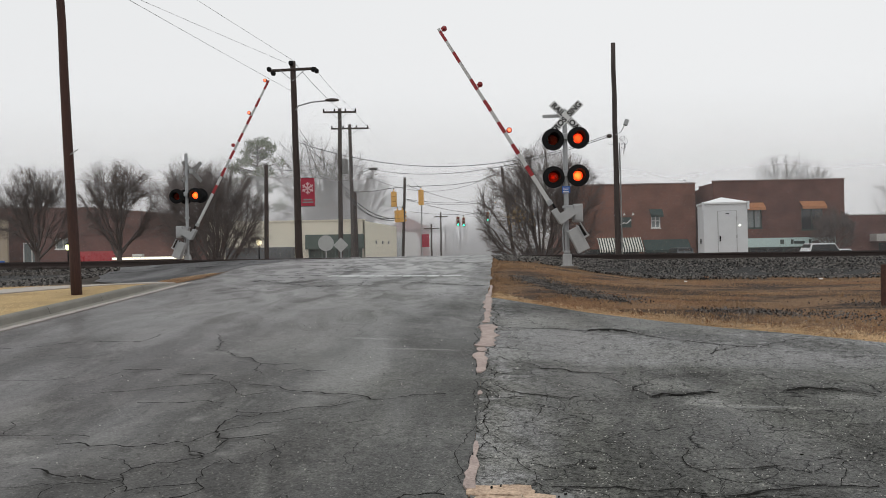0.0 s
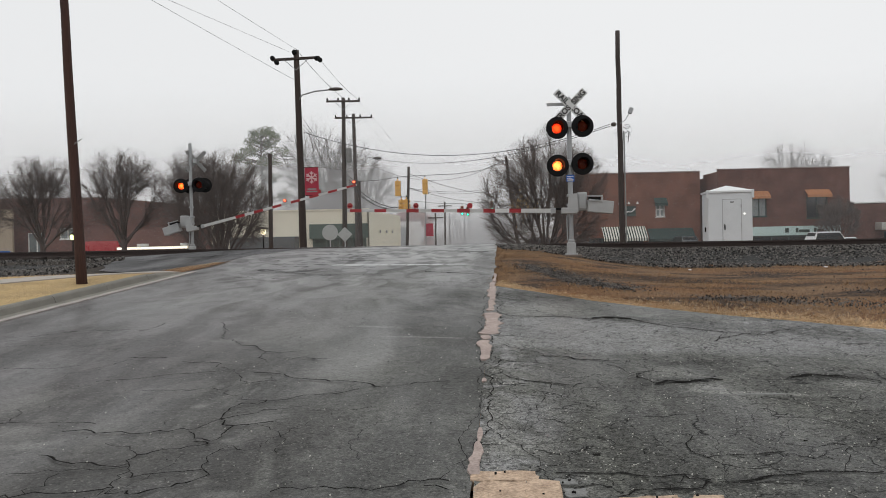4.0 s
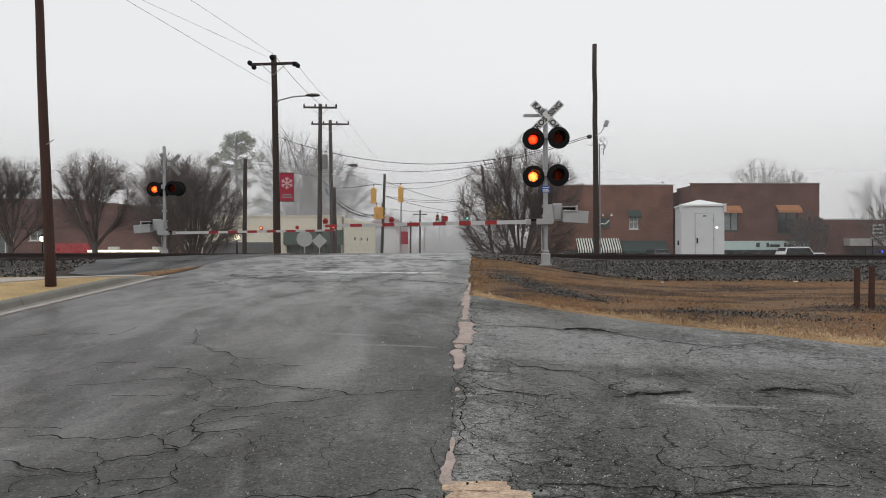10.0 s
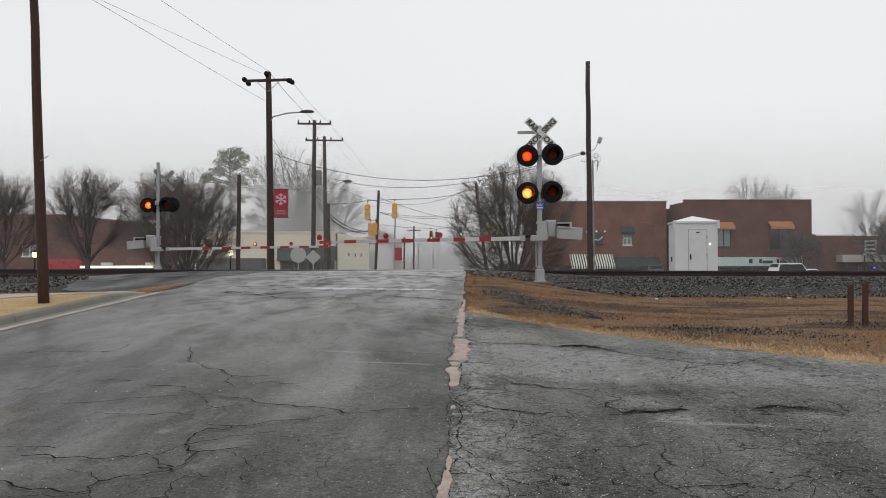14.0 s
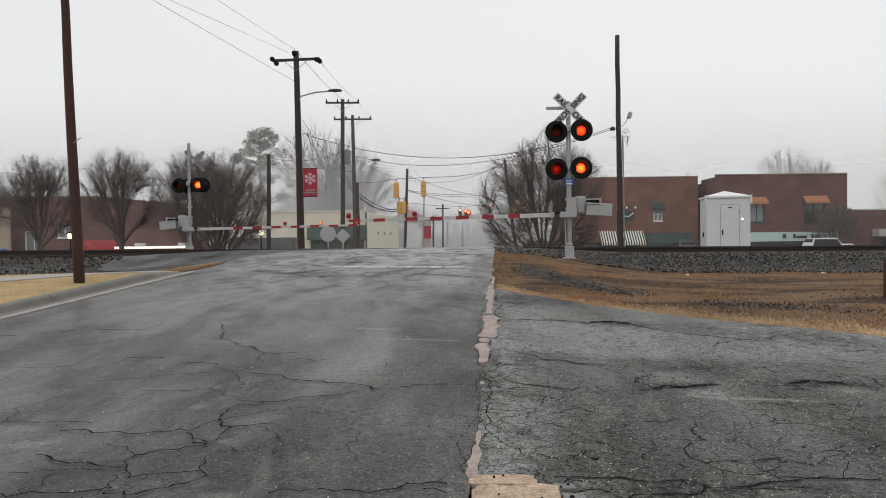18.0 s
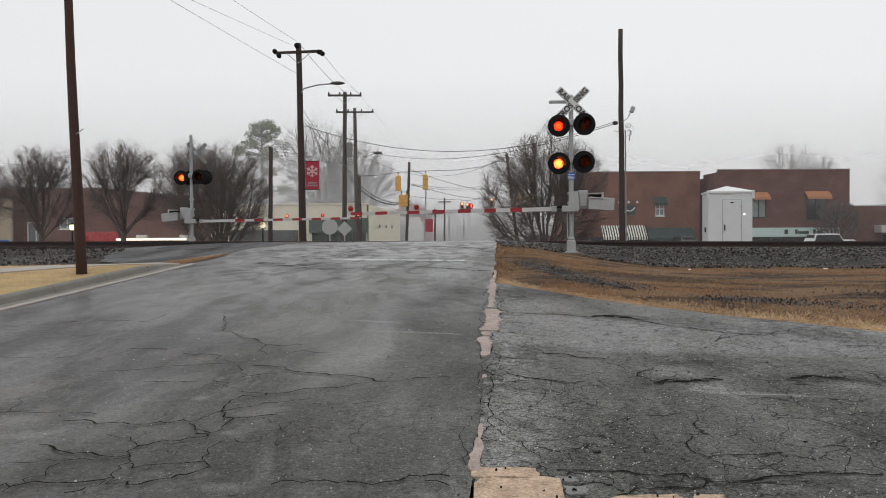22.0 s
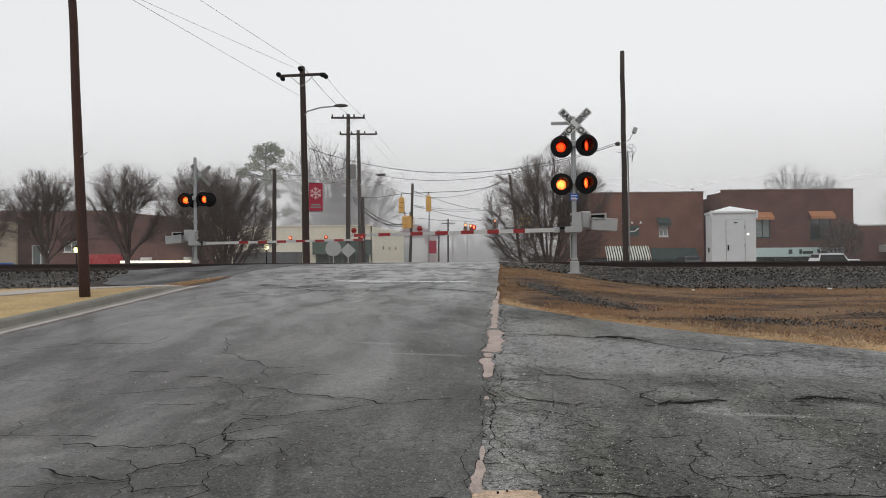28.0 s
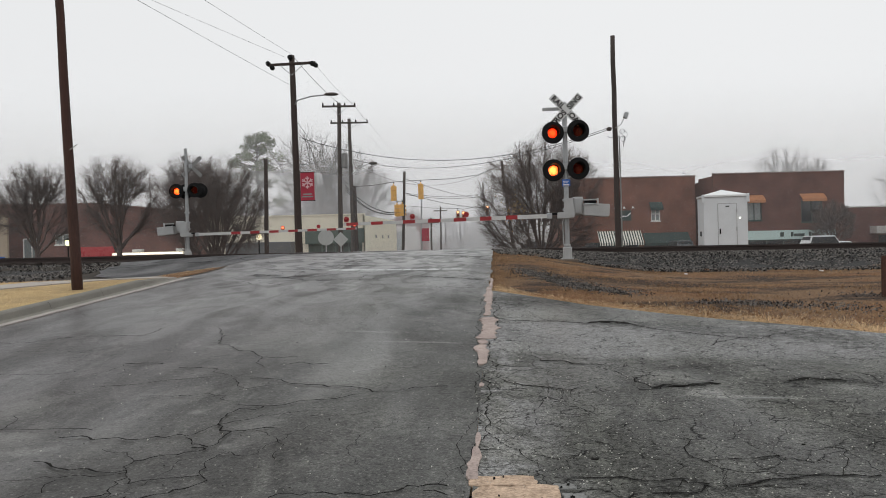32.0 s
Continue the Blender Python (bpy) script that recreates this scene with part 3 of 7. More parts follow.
# ---- shape helpers ----
def part(name, bm, mat, parent=None, label="", smooth=False):
    """Link a bmesh as one mesh object, under a thing or a part."""
    me = bpy.data.meshes.new(name)
    if isinstance(bm, bmesh.types.BMesh):
        bm.to_mesh(me)
        bm.free()
    else:
        me.from_pydata(bm[0], [], bm[1])
    me.materials.append(mat)
    if smooth:
        me.polygons.foreach_set("use_smooth", [True] * len(me.polygons))
    ob = new(name, me)
    if parent:
        ob.parent = parent
    if label:
        tagged(ob, label)
    return ob


def thing(name, m, label, category, group="", kind=""):
    ob = new(name)
    ob.empty_display_size = 0.2
    ob.matrix_world = m
    return tagged(ob, label, category, group, kind)


def box(bm, x0, x1, y0, y1, z0, z1, bevel=0.0):
    made = bmesh.ops.create_cube(bm, size=1)
    vs = made["verts"]
    for v in vs:
        v.co = Vector(((x0 + x1) / 2 + v.co.x * (x1 - x0), (y0 + y1) / 2 + v.co.y * (y1 - y0), (z0 + z1) / 2 + v.co.z * (z1 - z0)))
    if bevel:
        es = list({e for v in vs for e in v.link_edges})
        bmesh.ops.bevel(bm, geom=es, offset=bevel, segments=1, affect='EDGES')
    return bm


def boxed(*a, **k):
    return box(bmesh.new(), *a, **k)


def ring(c, u, w, r, n):
    return [c + (u * math.cos(2 * math.pi * i / n) + w * math.sin(2 * math.pi * i / n)) * r for i in range(n)]


def sweep(bm, pts, radii, n=8, caps=True):
    """A tube along points, with a radius at each."""
    pts = [Vector(p) for p in pts]
    rings = []
    for i, p in enumerate(pts):
        d = (pts[min(i + 1, len(pts) - 1)] - pts[max(i - 1, 0)]).normalized()
        u = d.orthogonal().normalized() if abs(d.z) > 0.9 else Vector((0, 0, 1)).cross(d).normalized()
        w = d.cross(u)
        rings.append([bm.verts.new(c) for c in ring(p, u, w, radii[i], n)])
    for a, b in zip(rings, rings[1:]):
        for i in range(n):
            bm.faces.new((a[i], a[(i + 1) % n], b[(i + 1) % n], b[i]))
    if caps:
        bm.faces.new(list(reversed(rings[0])))
        bm.faces.new(rings[-1])
    return bm


def tube(p0, p1, r0, r1=None, n=10, bm=None):
    return sweep(bm or bmesh.new(), [p0, p1], [r0, r0 if r1 is None else r1], n)


def lathe(bm, profile, n=16, axis='y', open_first=False):
    """Turn a profile of (along, radius) about an axis through the origin."""
    rings = []
    for a, r in profile:
        row = []
        for i in range(n):
            c, s = math.cos(2 * math.pi * i / n) * r, math.sin(2 * math.pi * i / n) * r
            row.append(bm.verts.new((c, a, s) if axis == 'y' else (c, s, a)))
        rings.append(row)
    for a, b in zip(rings, rings[1:]):
        for i in range(n):
            bm.faces.new((a[i], a[(i + 1) % n], b[(i + 1) % n], b[i]))
    for row in rings[-1:] if open_first else (rings[0], rings[-1]):
        try:
            bm.faces.new(row)
        except ValueError:
            pass
    bmesh.ops.recalc_face_normals(bm, faces=bm.faces)
    return bm


def smoothstep(a, b, x):
    t = max(0.0, min(1.0, (x - a) / (b - a)))
    return t * t * (3 - 2 * t)


def sag(a, b, drop, n=14):
    a, b = Vector(a), Vector(b)
    return [a.lerp(b, i / n) - Vector((0, 0, drop * 4 * (i / n) * (1 - i / n))) for i in range(n + 1)]


# ---- the lie of the land ----
ROAD_W = 6.55                       # carriageway width
TRACK_YAW = -10.0
TRACK_Y = 28.2                      # where the track's centre line meets x = 0
TAN = math.tan(radians(TRACK_YAW))
COS = math.cos(radians(TRACK_YAW))


def seam_x(y):
    return 0.125 + 0.068 * (y - 4.3)


def across(x, y):
    """Distance from the track's centre line, negative on this side of it."""
    return (y - (TRACK_Y + TAN * x)) * COS


def land(x, y):
    u, v = x - seam_x(y), across(x, y)
    down = smoothstep(2.5, 30, v)
    road = min(0.05 * max(y, -3), 1.12) + 0.075 * smoothstep(-5, -1.5, v)
    road = road * (1 - down) + -1.2 * down
    left = u < -3
    low = 0.72 if left else 0.56
    side = min(0.05 * max(y, -3), low)
    side += (0.98 - side) * smoothstep(-3.8, -1.9, v)
    side = side * (1 - down) + -1.2 * down
    w = 1 - smoothstep(-0.2, 5.0, u) if not left else smoothstep(-15, -8.0, u)
    z = road * w + side * (1 - w)
    if abs(v) > 2.4 and (u > 0.3 or u < -11):
        z += 0.03 * noise.noise((x * 0.7, y * 0.7, 0)) * min(1, abs(u) / 2) * smoothstep(13, 16, y)
    return z


def sheet(name, xs, ys, mat, lift=0.0, keep=None, edge=None):
    """A patch of ground that follows the land; edge(i, j, x, y) may shift a grid point."""
    vs, fs, idx = [], [], {}
    for j, y in enumerate(ys):
        for i, x in enumerate(xs):
            px, py = edge(i, j, x, y) if edge else (x, y)
            idx[i, j] = len(vs)
            vs.append((px, py, land(px, py) + (lift(px, py) if callable(lift) else lift)))
    for j in range(len(ys) - 1):
        for i in range(len(xs) - 1):
            if keep is None or keep(*vs[idx[i, j]][:2]):
                fs.append((idx[i, j], idx[i + 1, j], idx[i + 1, j + 1], idx[i, j + 1]))
    return part(name, (vs, fs), mat, smooth=True)


def spread(a, b, step):
    k = max(1, round((b - a) / step))
    return [a + (b - a) * i / k for i in range(k + 1)]


def lot_edge(x):
    """Far edge of the side street, where the turf starts."""
    u = max(0.0, x - 1.0)
    return 13.6 - 2.15 * u ** 0.62 + 0.12 * noise.noise((x * 1.1, 7, 0)) - 0.02 * u


gx = [-2500, -900, -300, -140, -80, -55] + spread(-40, 40, 0.8) + [55, 80, 140, 300, 900, 2500]
gy = [-2500, -600, -150, -60, -25] + spread(-12, 62, 0.7) + [80, 120, 200, 400, 900, 2800]
tagged(sheet("ground", gx, gy, SOIL, lambda x, y: -0.1 if -14.5 < x - seam_x(y) < 0.0 or y < min(13.0, lot_edge(max(0, x - seam_x(11) + 0.6))) - 0.9 else -0.035), "dead brown winter turf and bare soil", "ground", kind="structure")

# carriageway: from behind the camera over the crossing and down into the town
ry = spread(-14, 40, 0.6) + spread(41, 64, 2) + [90, 130, 200, 420]
tagged(sheet("road", [i / 12 for i in range(13)], ry, ASPHALT, 0.0,
             edge=lambda i, j, x, y: (seam_x(y) - ROAD_W * (1 - x) + ((0.05 * noise.noise((y * 1.3, 3, 0)) + 0.07 * noise.noise((y * 0.9, 6, 0)) * smoothstep(13.5, 15, y)) if i == 12 else 0), y)),
       "cracked damp grey asphalt road rising to the railway crossing", "road", kind="structure")


lot_n = 26
tagged(sheet("side_street", spread(0, 34, 0.7), [i / lot_n for i in range(lot_n + 1)], ASPHALT_LOT, 0.006,
             edge=lambda i, j, x, y: (seam_x(-14 + y * (lot_edge(x + 0.6) + 14)) + 0.004 + x, -14 + y * (lot_edge(x + 0.6) + 14))),
       "crazed patched asphalt of a side street and lot", "road", kind="structure")
tagged(sheet("left_lot", spread(-40, 0, 1.2), spread(-14, 9.5, 1.0), ASPHALT, -0.004,
             edge=lambda i, j, x, y: (seam_x(y) - ROAD_W + x + 0.02, y)),
       "damp asphalt beside the road", "road", kind="structure")



def apron_edge(i, j, x, y):
    yy = 17.2 + y
    far = (1.75 + 0.39 * y) * (1 + 0.07 * noise.noise((y * 0.8, 1, 0))) * smoothstep(-0.8, 1.2, y)
    return seam_x(yy) - ROAD_W + 0.03 - x * far, yy


tagged(sheet("crossing_apron", [i / 8 for i in range(9)], spread(0, 16, 0.35), ASPHALT_NEW, 0.008, edge=apron_edge),
       "newer dark asphalt apron beside the crossing", "pavement", kind="structure")


tagged(sheet("verge", spread(-40, -5.8, 0.7), spread(16.6, 31, 0.35), DIRT, -0.012, keep=lambda x, y: across(x, y) < -1),
       "bare dark dirt between the walkway and the track", "ground", kind="structure")

def wedge_edge(i, j, x, y):
    yy = 16.9 + y
    w = 0.62 * smoothstep(0, 0.5, y) * (1 - smoothstep(1.6, 3.4, y)) + 0.02
    return seam_x(yy) - ROAD_W + 0.14 * smoothstep(0.3, 2.0, y) - (x - 0.12) * w * (1 + 0.2 * noise.noise((y * 2, 4, 0))), yy


tagged(sheet("dirt_wedge", [i / 4 for i in range(5)], spread(0, 3.4, 0.17), SOIL, 0.014, edge=wedge_edge),
       "wedge of brown dirt and dead grass beyond the kerb's end", "ground", kind="structure")

# ---- kerb, walkway and island on the far side of the road ----
kerb = thing("kerb", pose(0, 0, 0), "pale weathered concrete kerb and gutter along the road", "kerb", kind="structure")
ky = spread(7.5, 17.4, 1.65)
for a, b in zip(ky, ky[1:]):
    bm = bmesh.new()
    rows = []
    for y in (a + 0.008, (a + b) / 2, b - 0.008):
        x, z = seam_x(y) - ROAD_W, land(seam_x(y) - ROAD_W, y)
        h = 0.105 * (1 - smoothstep(15.8, 17.4, y)) + 0.012
        rows.append([bm.verts.new(p) for p in ((x + 0.2, y, z - 0.05), (x + 0.2, y, z + 0.012), (x + 0.03, y, z + 0.014), (x, y, z + h - 0.025),
                                               (x - 0.03, y, z + h), (x - 0.14, y, z + h), (x - 0.14, y, z - 0.1))])
    for r0, r1 in zip(rows, rows[1:]):
        for i in range(6):
            bm.faces.new((r0[i], r0[i + 1], r1[i + 1], r1[i]))
    bm.faces.new(rows[0])
    bm.faces.new(list(reversed(rows[-1])))
    bmesh.ops.recalc_face_normals(bm, faces=bm.faces)
    part("kerb_stone", bm, CONCRETE, kerb)
    bm = bmesh.new()
    rows = []
    for k in range(8):
        y = a + 0.004 + (b - a - 0.008) * k / 7
        x, z = seam_x(y) - ROAD_W, land(seam_x(y) - ROAD_W + 0.3, y)
        w = 0.33 + 0.02 * noise.noise((y * 2.3, 1, 5))
        rows.append([bm.verts.new(p) for p in ((x + 0.202, y, z + 0.016), (x + w, y, z + 0.016), (x + w, y, z - 0.05))])
    for r0, r1 in zip(rows, rows[1:]):
        for i in range(2):
            bm.faces.new((r0[i], r1[i], r1[i + 1], r0[i + 1]))
    part("gutter_edge", bm, GUTTER, kerb, "pale worn concrete gutter edge")


def island_z(x, y):
    """Top of the turf island behind the kerb."""
    u = seam_x(y) - ROAD_W - x
    return 0.05 * min(y, 18) + 0.108 * (1 - smoothstep(15.8, 17.6, y)) - 0.02 * smoothstep(1.5, 6, u) * max(0, u - 1.5)


def strip(name, a, b, width, mat, n, lift, parent=None):
    """Slabs from a to b on the island."""
    a, b = Vector(a), Vector(b)
    d = (b - a).normalized()
    s = Vector((-d.y, d.x))
    made = []
    for i in range(n):
        p, q = a.lerp(b, i / n) + d * 0.006, a.lerp(b, (i + 1) / n) - d * 0.006
        bm = bmesh.new()
        top = [bm.verts.new((c.x, c.y, island_z(c.x, c.y) + lift)) for c in (p - s * width / 2, q - s * width / 2, q + s * width / 2, p + s * width / 2)]
        low = [bm.verts.new(v.co - Vector((0, 0, 0.12))) for v in top]
        bm.faces.new(top)
        for k in range(4):
            bm.faces.new((top[k], low[k], low[(k + 1) % 4], top[(k + 1) % 4]))
        bmesh.ops.recalc_face_normals(bm, faces=bm.faces)
        made.append(part(name, bm, mat, parent))
    return made


isl_x, isl_y = [i / 14 for i in range(15)], spread(7.5, 17.9, 0.4)
vs, fs = [], []
for j, y in enumerate(isl_y):
    for i, x in enumerate(isl_x):
        far = 9.0 if y < 13 else 9.0 - 8.0 * smoothstep(12.5, 17.9, y)
        xx = seam_x(y) - ROAD_W - 0.135 - x * far
        vs.append((xx, y, island_z(xx, y)))
for j in range(len(isl_y) - 1):
    for i in range(len(isl_x) - 1):
        k = j * 15 + i
        fs.append((k, k + 15, k + 16, k + 1))
tagged(part("turf_island", (vs, fs), STRAWBASE, smooth=True), "island of straw-coloured dead turf behind the kerb", "turf", kind="structure")
sidewalk = thing("sidewalk", pose(0, 0, 0), "pale concrete sidewalk slabs crossing the turf island", "sidewalk", kind="structure")
strip("slab", (-12.5, 9.9), (-5.75, 17.4), 0.8, WALKWAY, 8, 0.02, sidewalk)

# ---- railway track ----
track_m = pose(0, TRACK_Y, 1.195, 0, 0.22, TRACK_YAW)
track = thing("railway_track", track_m, "single railway track with dark rusty rails on ballast", "railway track", kind="structure")
profile = [(-0.07, 0), (0.07, 0), (0.07, 0.015), (0.012, 0.035), (0.012, 0.13), (0.036, 0.14), (0.036, 0.178), (-0.036, 0.178), (-0.036, 0.14), (-0.012, 0.13), (-0.012, 0.035), (-0.07, 0.015)]
for side in (-0.755, 0.755):
    bm = bmesh.new()
    ends = [[bm.verts.new((x, side + px, pz - 0.178)) for px, pz in profile] for x in (-140, 140)]
    for i in range(len(profile)):
        bm.faces.new((ends[0][i], ends[0][(i + 1) % 12], ends[1][(i + 1) % 12], ends[1][i]))
    part("rail", bm, STEEL, track)
tie_mesh = None
for k in range(-44, 60):
    x = k * 0.56
    if -8.3 < x < 1.8:
        continue
    if tie_mesh is None:
        tie = part("tie", boxed(-0.115, 0.115, -1.3, 1.3, -0.36, -0.178, 0.012), TIE, track)
        tie_mesh = tie.data
    else:
        tie = new("tie", tie_mesh)
        tie.parent = track
    tie.matrix_basis = pose(x + random.uniform(-0.03, 0.03), random.uniform(-0.05, 0.05), random.uniform(-0.015, 0.01), 0, 0, random.uniform(-1.5, 1.5))


def pebbles(name, spots, size, mat, label, category, sink=0.3):
    """Angular stones, joined: spots gives (x, y, z)."""
    cube = [(-1, -1, -1), (1, -1, -1), (1, 1, -1), (-1, 1, -1), (-1, -1, 1), (1, -1, 1), (1, 1, 1), (-1, 1, 1)]
    quads = [(0, 3, 2, 1), (4, 5, 6, 7), (0, 1, 5, 4), (1, 2, 6, 5), (2, 3, 7, 6), (3, 0, 4, 7)]
    rnd = random.Random(5)
    vs, fs = [], []
    for x, y, z in spots:
        s = size * rnd.uniform(0.55, 1.3)
        q = Euler((rnd.uniform(0, 6), rnd.uniform(0, 6), rnd.uniform(0, 6))).to_matrix()
        k = len(vs)
        for c in cube:
            p = q @ Vector((c[0] * rnd.uniform(0.3, 0.62), c[1] * rnd.uniform(0.25, 0.6), c[2] * rnd.uniform(0.2, 0.5)))
            vs.append((x + p.x * s, y + p.y * s, z + p.z * s + s * (0.3 - sink)))
        fs += [tuple(k + i for i in f) for f in quads]
    return tagged(part(name, (vs, fs), mat), label, category, kind="stuff")


# ballast shoulders: a bed with loose stones on it
def bed_edge(i, j, x, y):
    toe = (-11.0 if x < -5 else -3.9) - 0.9 * noise.noise((x * 0.45, 2, 0)) - 0.5 * noise.noise((x * 1.3, 9, 0)) + 1.1 * math.exp(-((x - 2.6) / 1.9) ** 2)
    v = toe + (2.6 - toe) * y
    return x, TRACK_Y + TAN * x + v / COS


for x0, x1 in ((1.75, 75), (-75, -8.6)):
    tagged(sheet("ballast_bed", spread(x0, x1, 0.9), [i / 12 for i in range(13)], GRAVEL_BED, 0.0, edge=bed_edge),
           "dark grey crushed stone bed under the track", "ballast", kind="structure")
rnd = random.Random(11)
spots = []
while len(spots) < 42000:
    if rnd.random() < 0.72:
        x = 1.6 + 26 * rnd.random() ** 1.3
    else:
        x = -8.3 - 19 * rnd.random() ** 1.2
    toe = (-11.2 if x < -5 else -4.0) - 0.9 * noise.noise((x * 0.45, 2, 0)) - 0.5 * noise.noise((x * 1.3, 9, 0)) + 1.1 * math.exp(-((x - 2.6) / 1.9) ** 2)
    v = rnd.uniform(toe, -0.9) if rnd.random() < 0.9 else rnd.uniform(toe - 1.2, toe)
    y = TRACK_Y + TAN * x + v / COS
    if x < -5 and x > -7.2 - (y - 17.3) * 0.34:      # the apron's edge
        continue
    spots.append((x, y, land(x, y) + (0.01 if x < -5 else 0.0)))
pebbles("ballast_stones", spots, 0.040, STONE, "loose angular grey ballast stones along the track", "ballast")
# gravel washed down the bank and lying in its bare patches
def along(pts, k):
    """A random place on a bent line."""
    f = rnd.random() * (len(pts) - 1)
    i = min(int(f), len(pts) - 2)
    return Vector(pts[i]).lerp(Vector(pts[i + 1]), f - i) + Vector((rnd.gauss(0, k), rnd.gauss(0, k * 1.3)))


SPILL = ((1.75, 17.9), (1.95, 16.4), (2.35, 14.6), (2.95, 13.2))
BARE = (((3.7, 11.75), (4.5, 11.2), (5.5, 10.5)), ((6.1, 12.5), (7.4, 11.9), (9.4, 11.2)))
spots = []
for pts, k, count in ((SPILL, 0.24, 2200), (BARE[0], 0.2, 700), (BARE[1], 0.3, 500)):
    for _ in range(count):
        p = along(pts, k)
        if p.y > lot_edge(p.x) + 0.35:
            spots.append((p.x, p.y, land(p.x, p.y)))
for _ in range(90):
    x, y = rnd.uniform(1.5, 14), rnd.uniform(11, 22)
    if y > lot_edge(x) + 0.8:
        spots.append((x, y, land(x, y)))
pebbles("gravel_spill", spots, 0.016, STONE, "grey gravel washed down over the dead turf", "gravel")
pts, half = SPILL, 0.30
vs, fs = [], []
n = 40
for i in range(n + 1):
    f = i / n * (len(pts) - 1)
    j = min(int(f), len(pts) - 2)
    a, b = Vector(pts[j]), Vector(pts[j + 1])
    c, d = a.lerp(b, f - j), (b - a).normalized()
    w = half * math.sin(math.pi * (0.04 + 0.92 * i / n)) ** 0.6
    for k in range(6):
        q = c + Vector((-d.y, d.x)) * w * (k / 2.5 - 1) * max(0.0, 0.55 + 2.0 * noise.noise((c.x * 2.3, c.y * 2.3, 3.0 + (k > 2) * 5)))
        vs.append((q.x, q.y, land(q.x, q.y) + (-0.006 if 0 < k < 5 else -0.05)))
    if i:
        fs += [(i * 6 + k - 6, i * 6 + k - 5, i * 6 + k + 1, i * 6 + k) for k in range(5)]
tagged(part("dirt_wash", (vs, fs), DIRT, smooth=True), "bare dark dirt washed down the bank beside the road", "dirt", kind="structure")


# loose grit on the asphalt close by
spots = []
for _ in range(6000):
    y = 3.6 + 7.5 * rnd.random() ** 1.7
    x = seam_x(y) + (rnd.random() * 5.0 if rnd.random() < 0.93 else -rnd.random() ** 1.5 * 3.4)
    spots.append((x, y, land(x, y) + 0.006))
pebbles("loose_grit", spots, 0.0075, GRIT, "loose pale and dark grit on the worn asphalt", "grit")


# ---- dead grass ----
def blades(name, spots, mat, label, tall, rise=1.0):
    rnd = random.Random(3)
    vs, fs = [], []
    for x, y, z in spots:
        for _ in range(4):
            a = rnd.uniform(0, 6.283)
            l, w = tall * rnd.uniform(0.5, 1.5), rnd.uniform(0.002, 0.005)
            lean = rnd.uniform(1.4, 4.5)
            px, py = x + rnd.gauss(0, 0.04), y + rnd.gauss(0, 0.04)
            k = len(vs)
            dx, dy = math.cos(a), math.sin(a)
            vs += [(px - dy * w, py + dx * w, z - 0.03), (px + dy * w, py - dx * w, z - 0.03),
                   (px + dx * l * min(lean, 2.4) * 0.6, py + dy * l * min(lean, 2.4) * 0.6, z + rise * l / (0.6 + lean))]
            fs.append((k, k + 1, k + 2))
    return tagged(part(name, (vs, fs), mat), label, "grass", kind="stuff")


rnd = random.Random(21)
brown, pale, pale_edge = [], [], []
while len(brown) < 14000:
    x = 0.6 + 24 * rnd.random() ** 1.5
    lo, v = lot_edge(x - seam_x(11) + 0.6), 0
    y = lo + (24 - lo) * rnd.random() ** 1.2
    if x - seam_x(y) < 0.15 or across(x, y) > -3.9 or y < lo - 0.1:
        continue
    if noise.noise((x * 0.6, y * 0.5, 4)) < -0.22 + 0.6 * rnd.random() or min((Vector((x, y)) - Vector(p).lerp(Vector(q), f)).length for r in (SPILL, *BARE) for p, q in zip(r, r[1:]) for f in (0.0, 0.25, 0.5, 0.75, 1.0)) < 0.26:
        continue
    edge_d = y - lo
    (pale if edge_d < 0.9 * rnd.random() ** 1.5 + 0.15 else brown).append((x, y, land(x, y)))
blades("dead_grass", brown, STRAW, "thin brown dead grass on the track bank", 0.019, 0.3)
for _ in range(34000):
    x = 0.9 + 22 * rnd.random() ** 1.3
    y = lot_edge(x - seam_x(11) + 0.6) + abs(rnd.gauss(0, 0.42 + 0.35 * max(0, noise.noise((x * 0.8, 3, 1))))) - 0.08
    if x - seam_x(y) > 0.1:
        pale.append((x, y, land(x, y)))
blades("pale_grass_fringe", pale, STRAW_PALE, "pale straw fringe along the asphalt edge", 0.022, 0.28)
for _ in range(900):
    y = 13.8 + 12.5 * rnd.random() ** 1.3
    x = seam_x(y) + abs(rnd.gauss(0, 0.22)) - 0.12 * rnd.random()
    pale_edge.append((x, y, land(x, y) + 0.004))
blades("verge_grass", pale_edge, STRAW, "straw tufts creeping over the road's edge", 0.028, 0.7)
rust_spots = []
for _ in range(4200):
    x = 1.2 + 9 * rnd.random()
    y = lot_edge(x - seam_x(11) + 0.6) + abs(rnd.gauss(0.35, 0.35))
    if noise.noise((x * 0.9, 8, 1)) > -0.05 and x - seam_x(y) > 0.1:
        rust_spots.append((x, y, land(x, y)))
blades("rusty_grass", rust_spots, RUSTGRASS, "rust-brown dead weeds along the bank's foot", 0.028, 0.5)
isl = []
while len(isl) < 9000:
    y = rnd.uniform(8.5, 17.4)
    far = 9.0 if y < 13 else 9.0 - 8.0 * smoothstep(12.5, 17.9, y)
    x = seam_x(y) - ROAD_W - 0.2 - rnd.random() * min(far, 6)
    d = (x + 12.5) * 0.752 - (y - 9.6) * 0.659     # distance from the walkway's middle line
    if abs(d - 0.06) > 0.45:
        isl.append((x, y, island_z(x, y)))
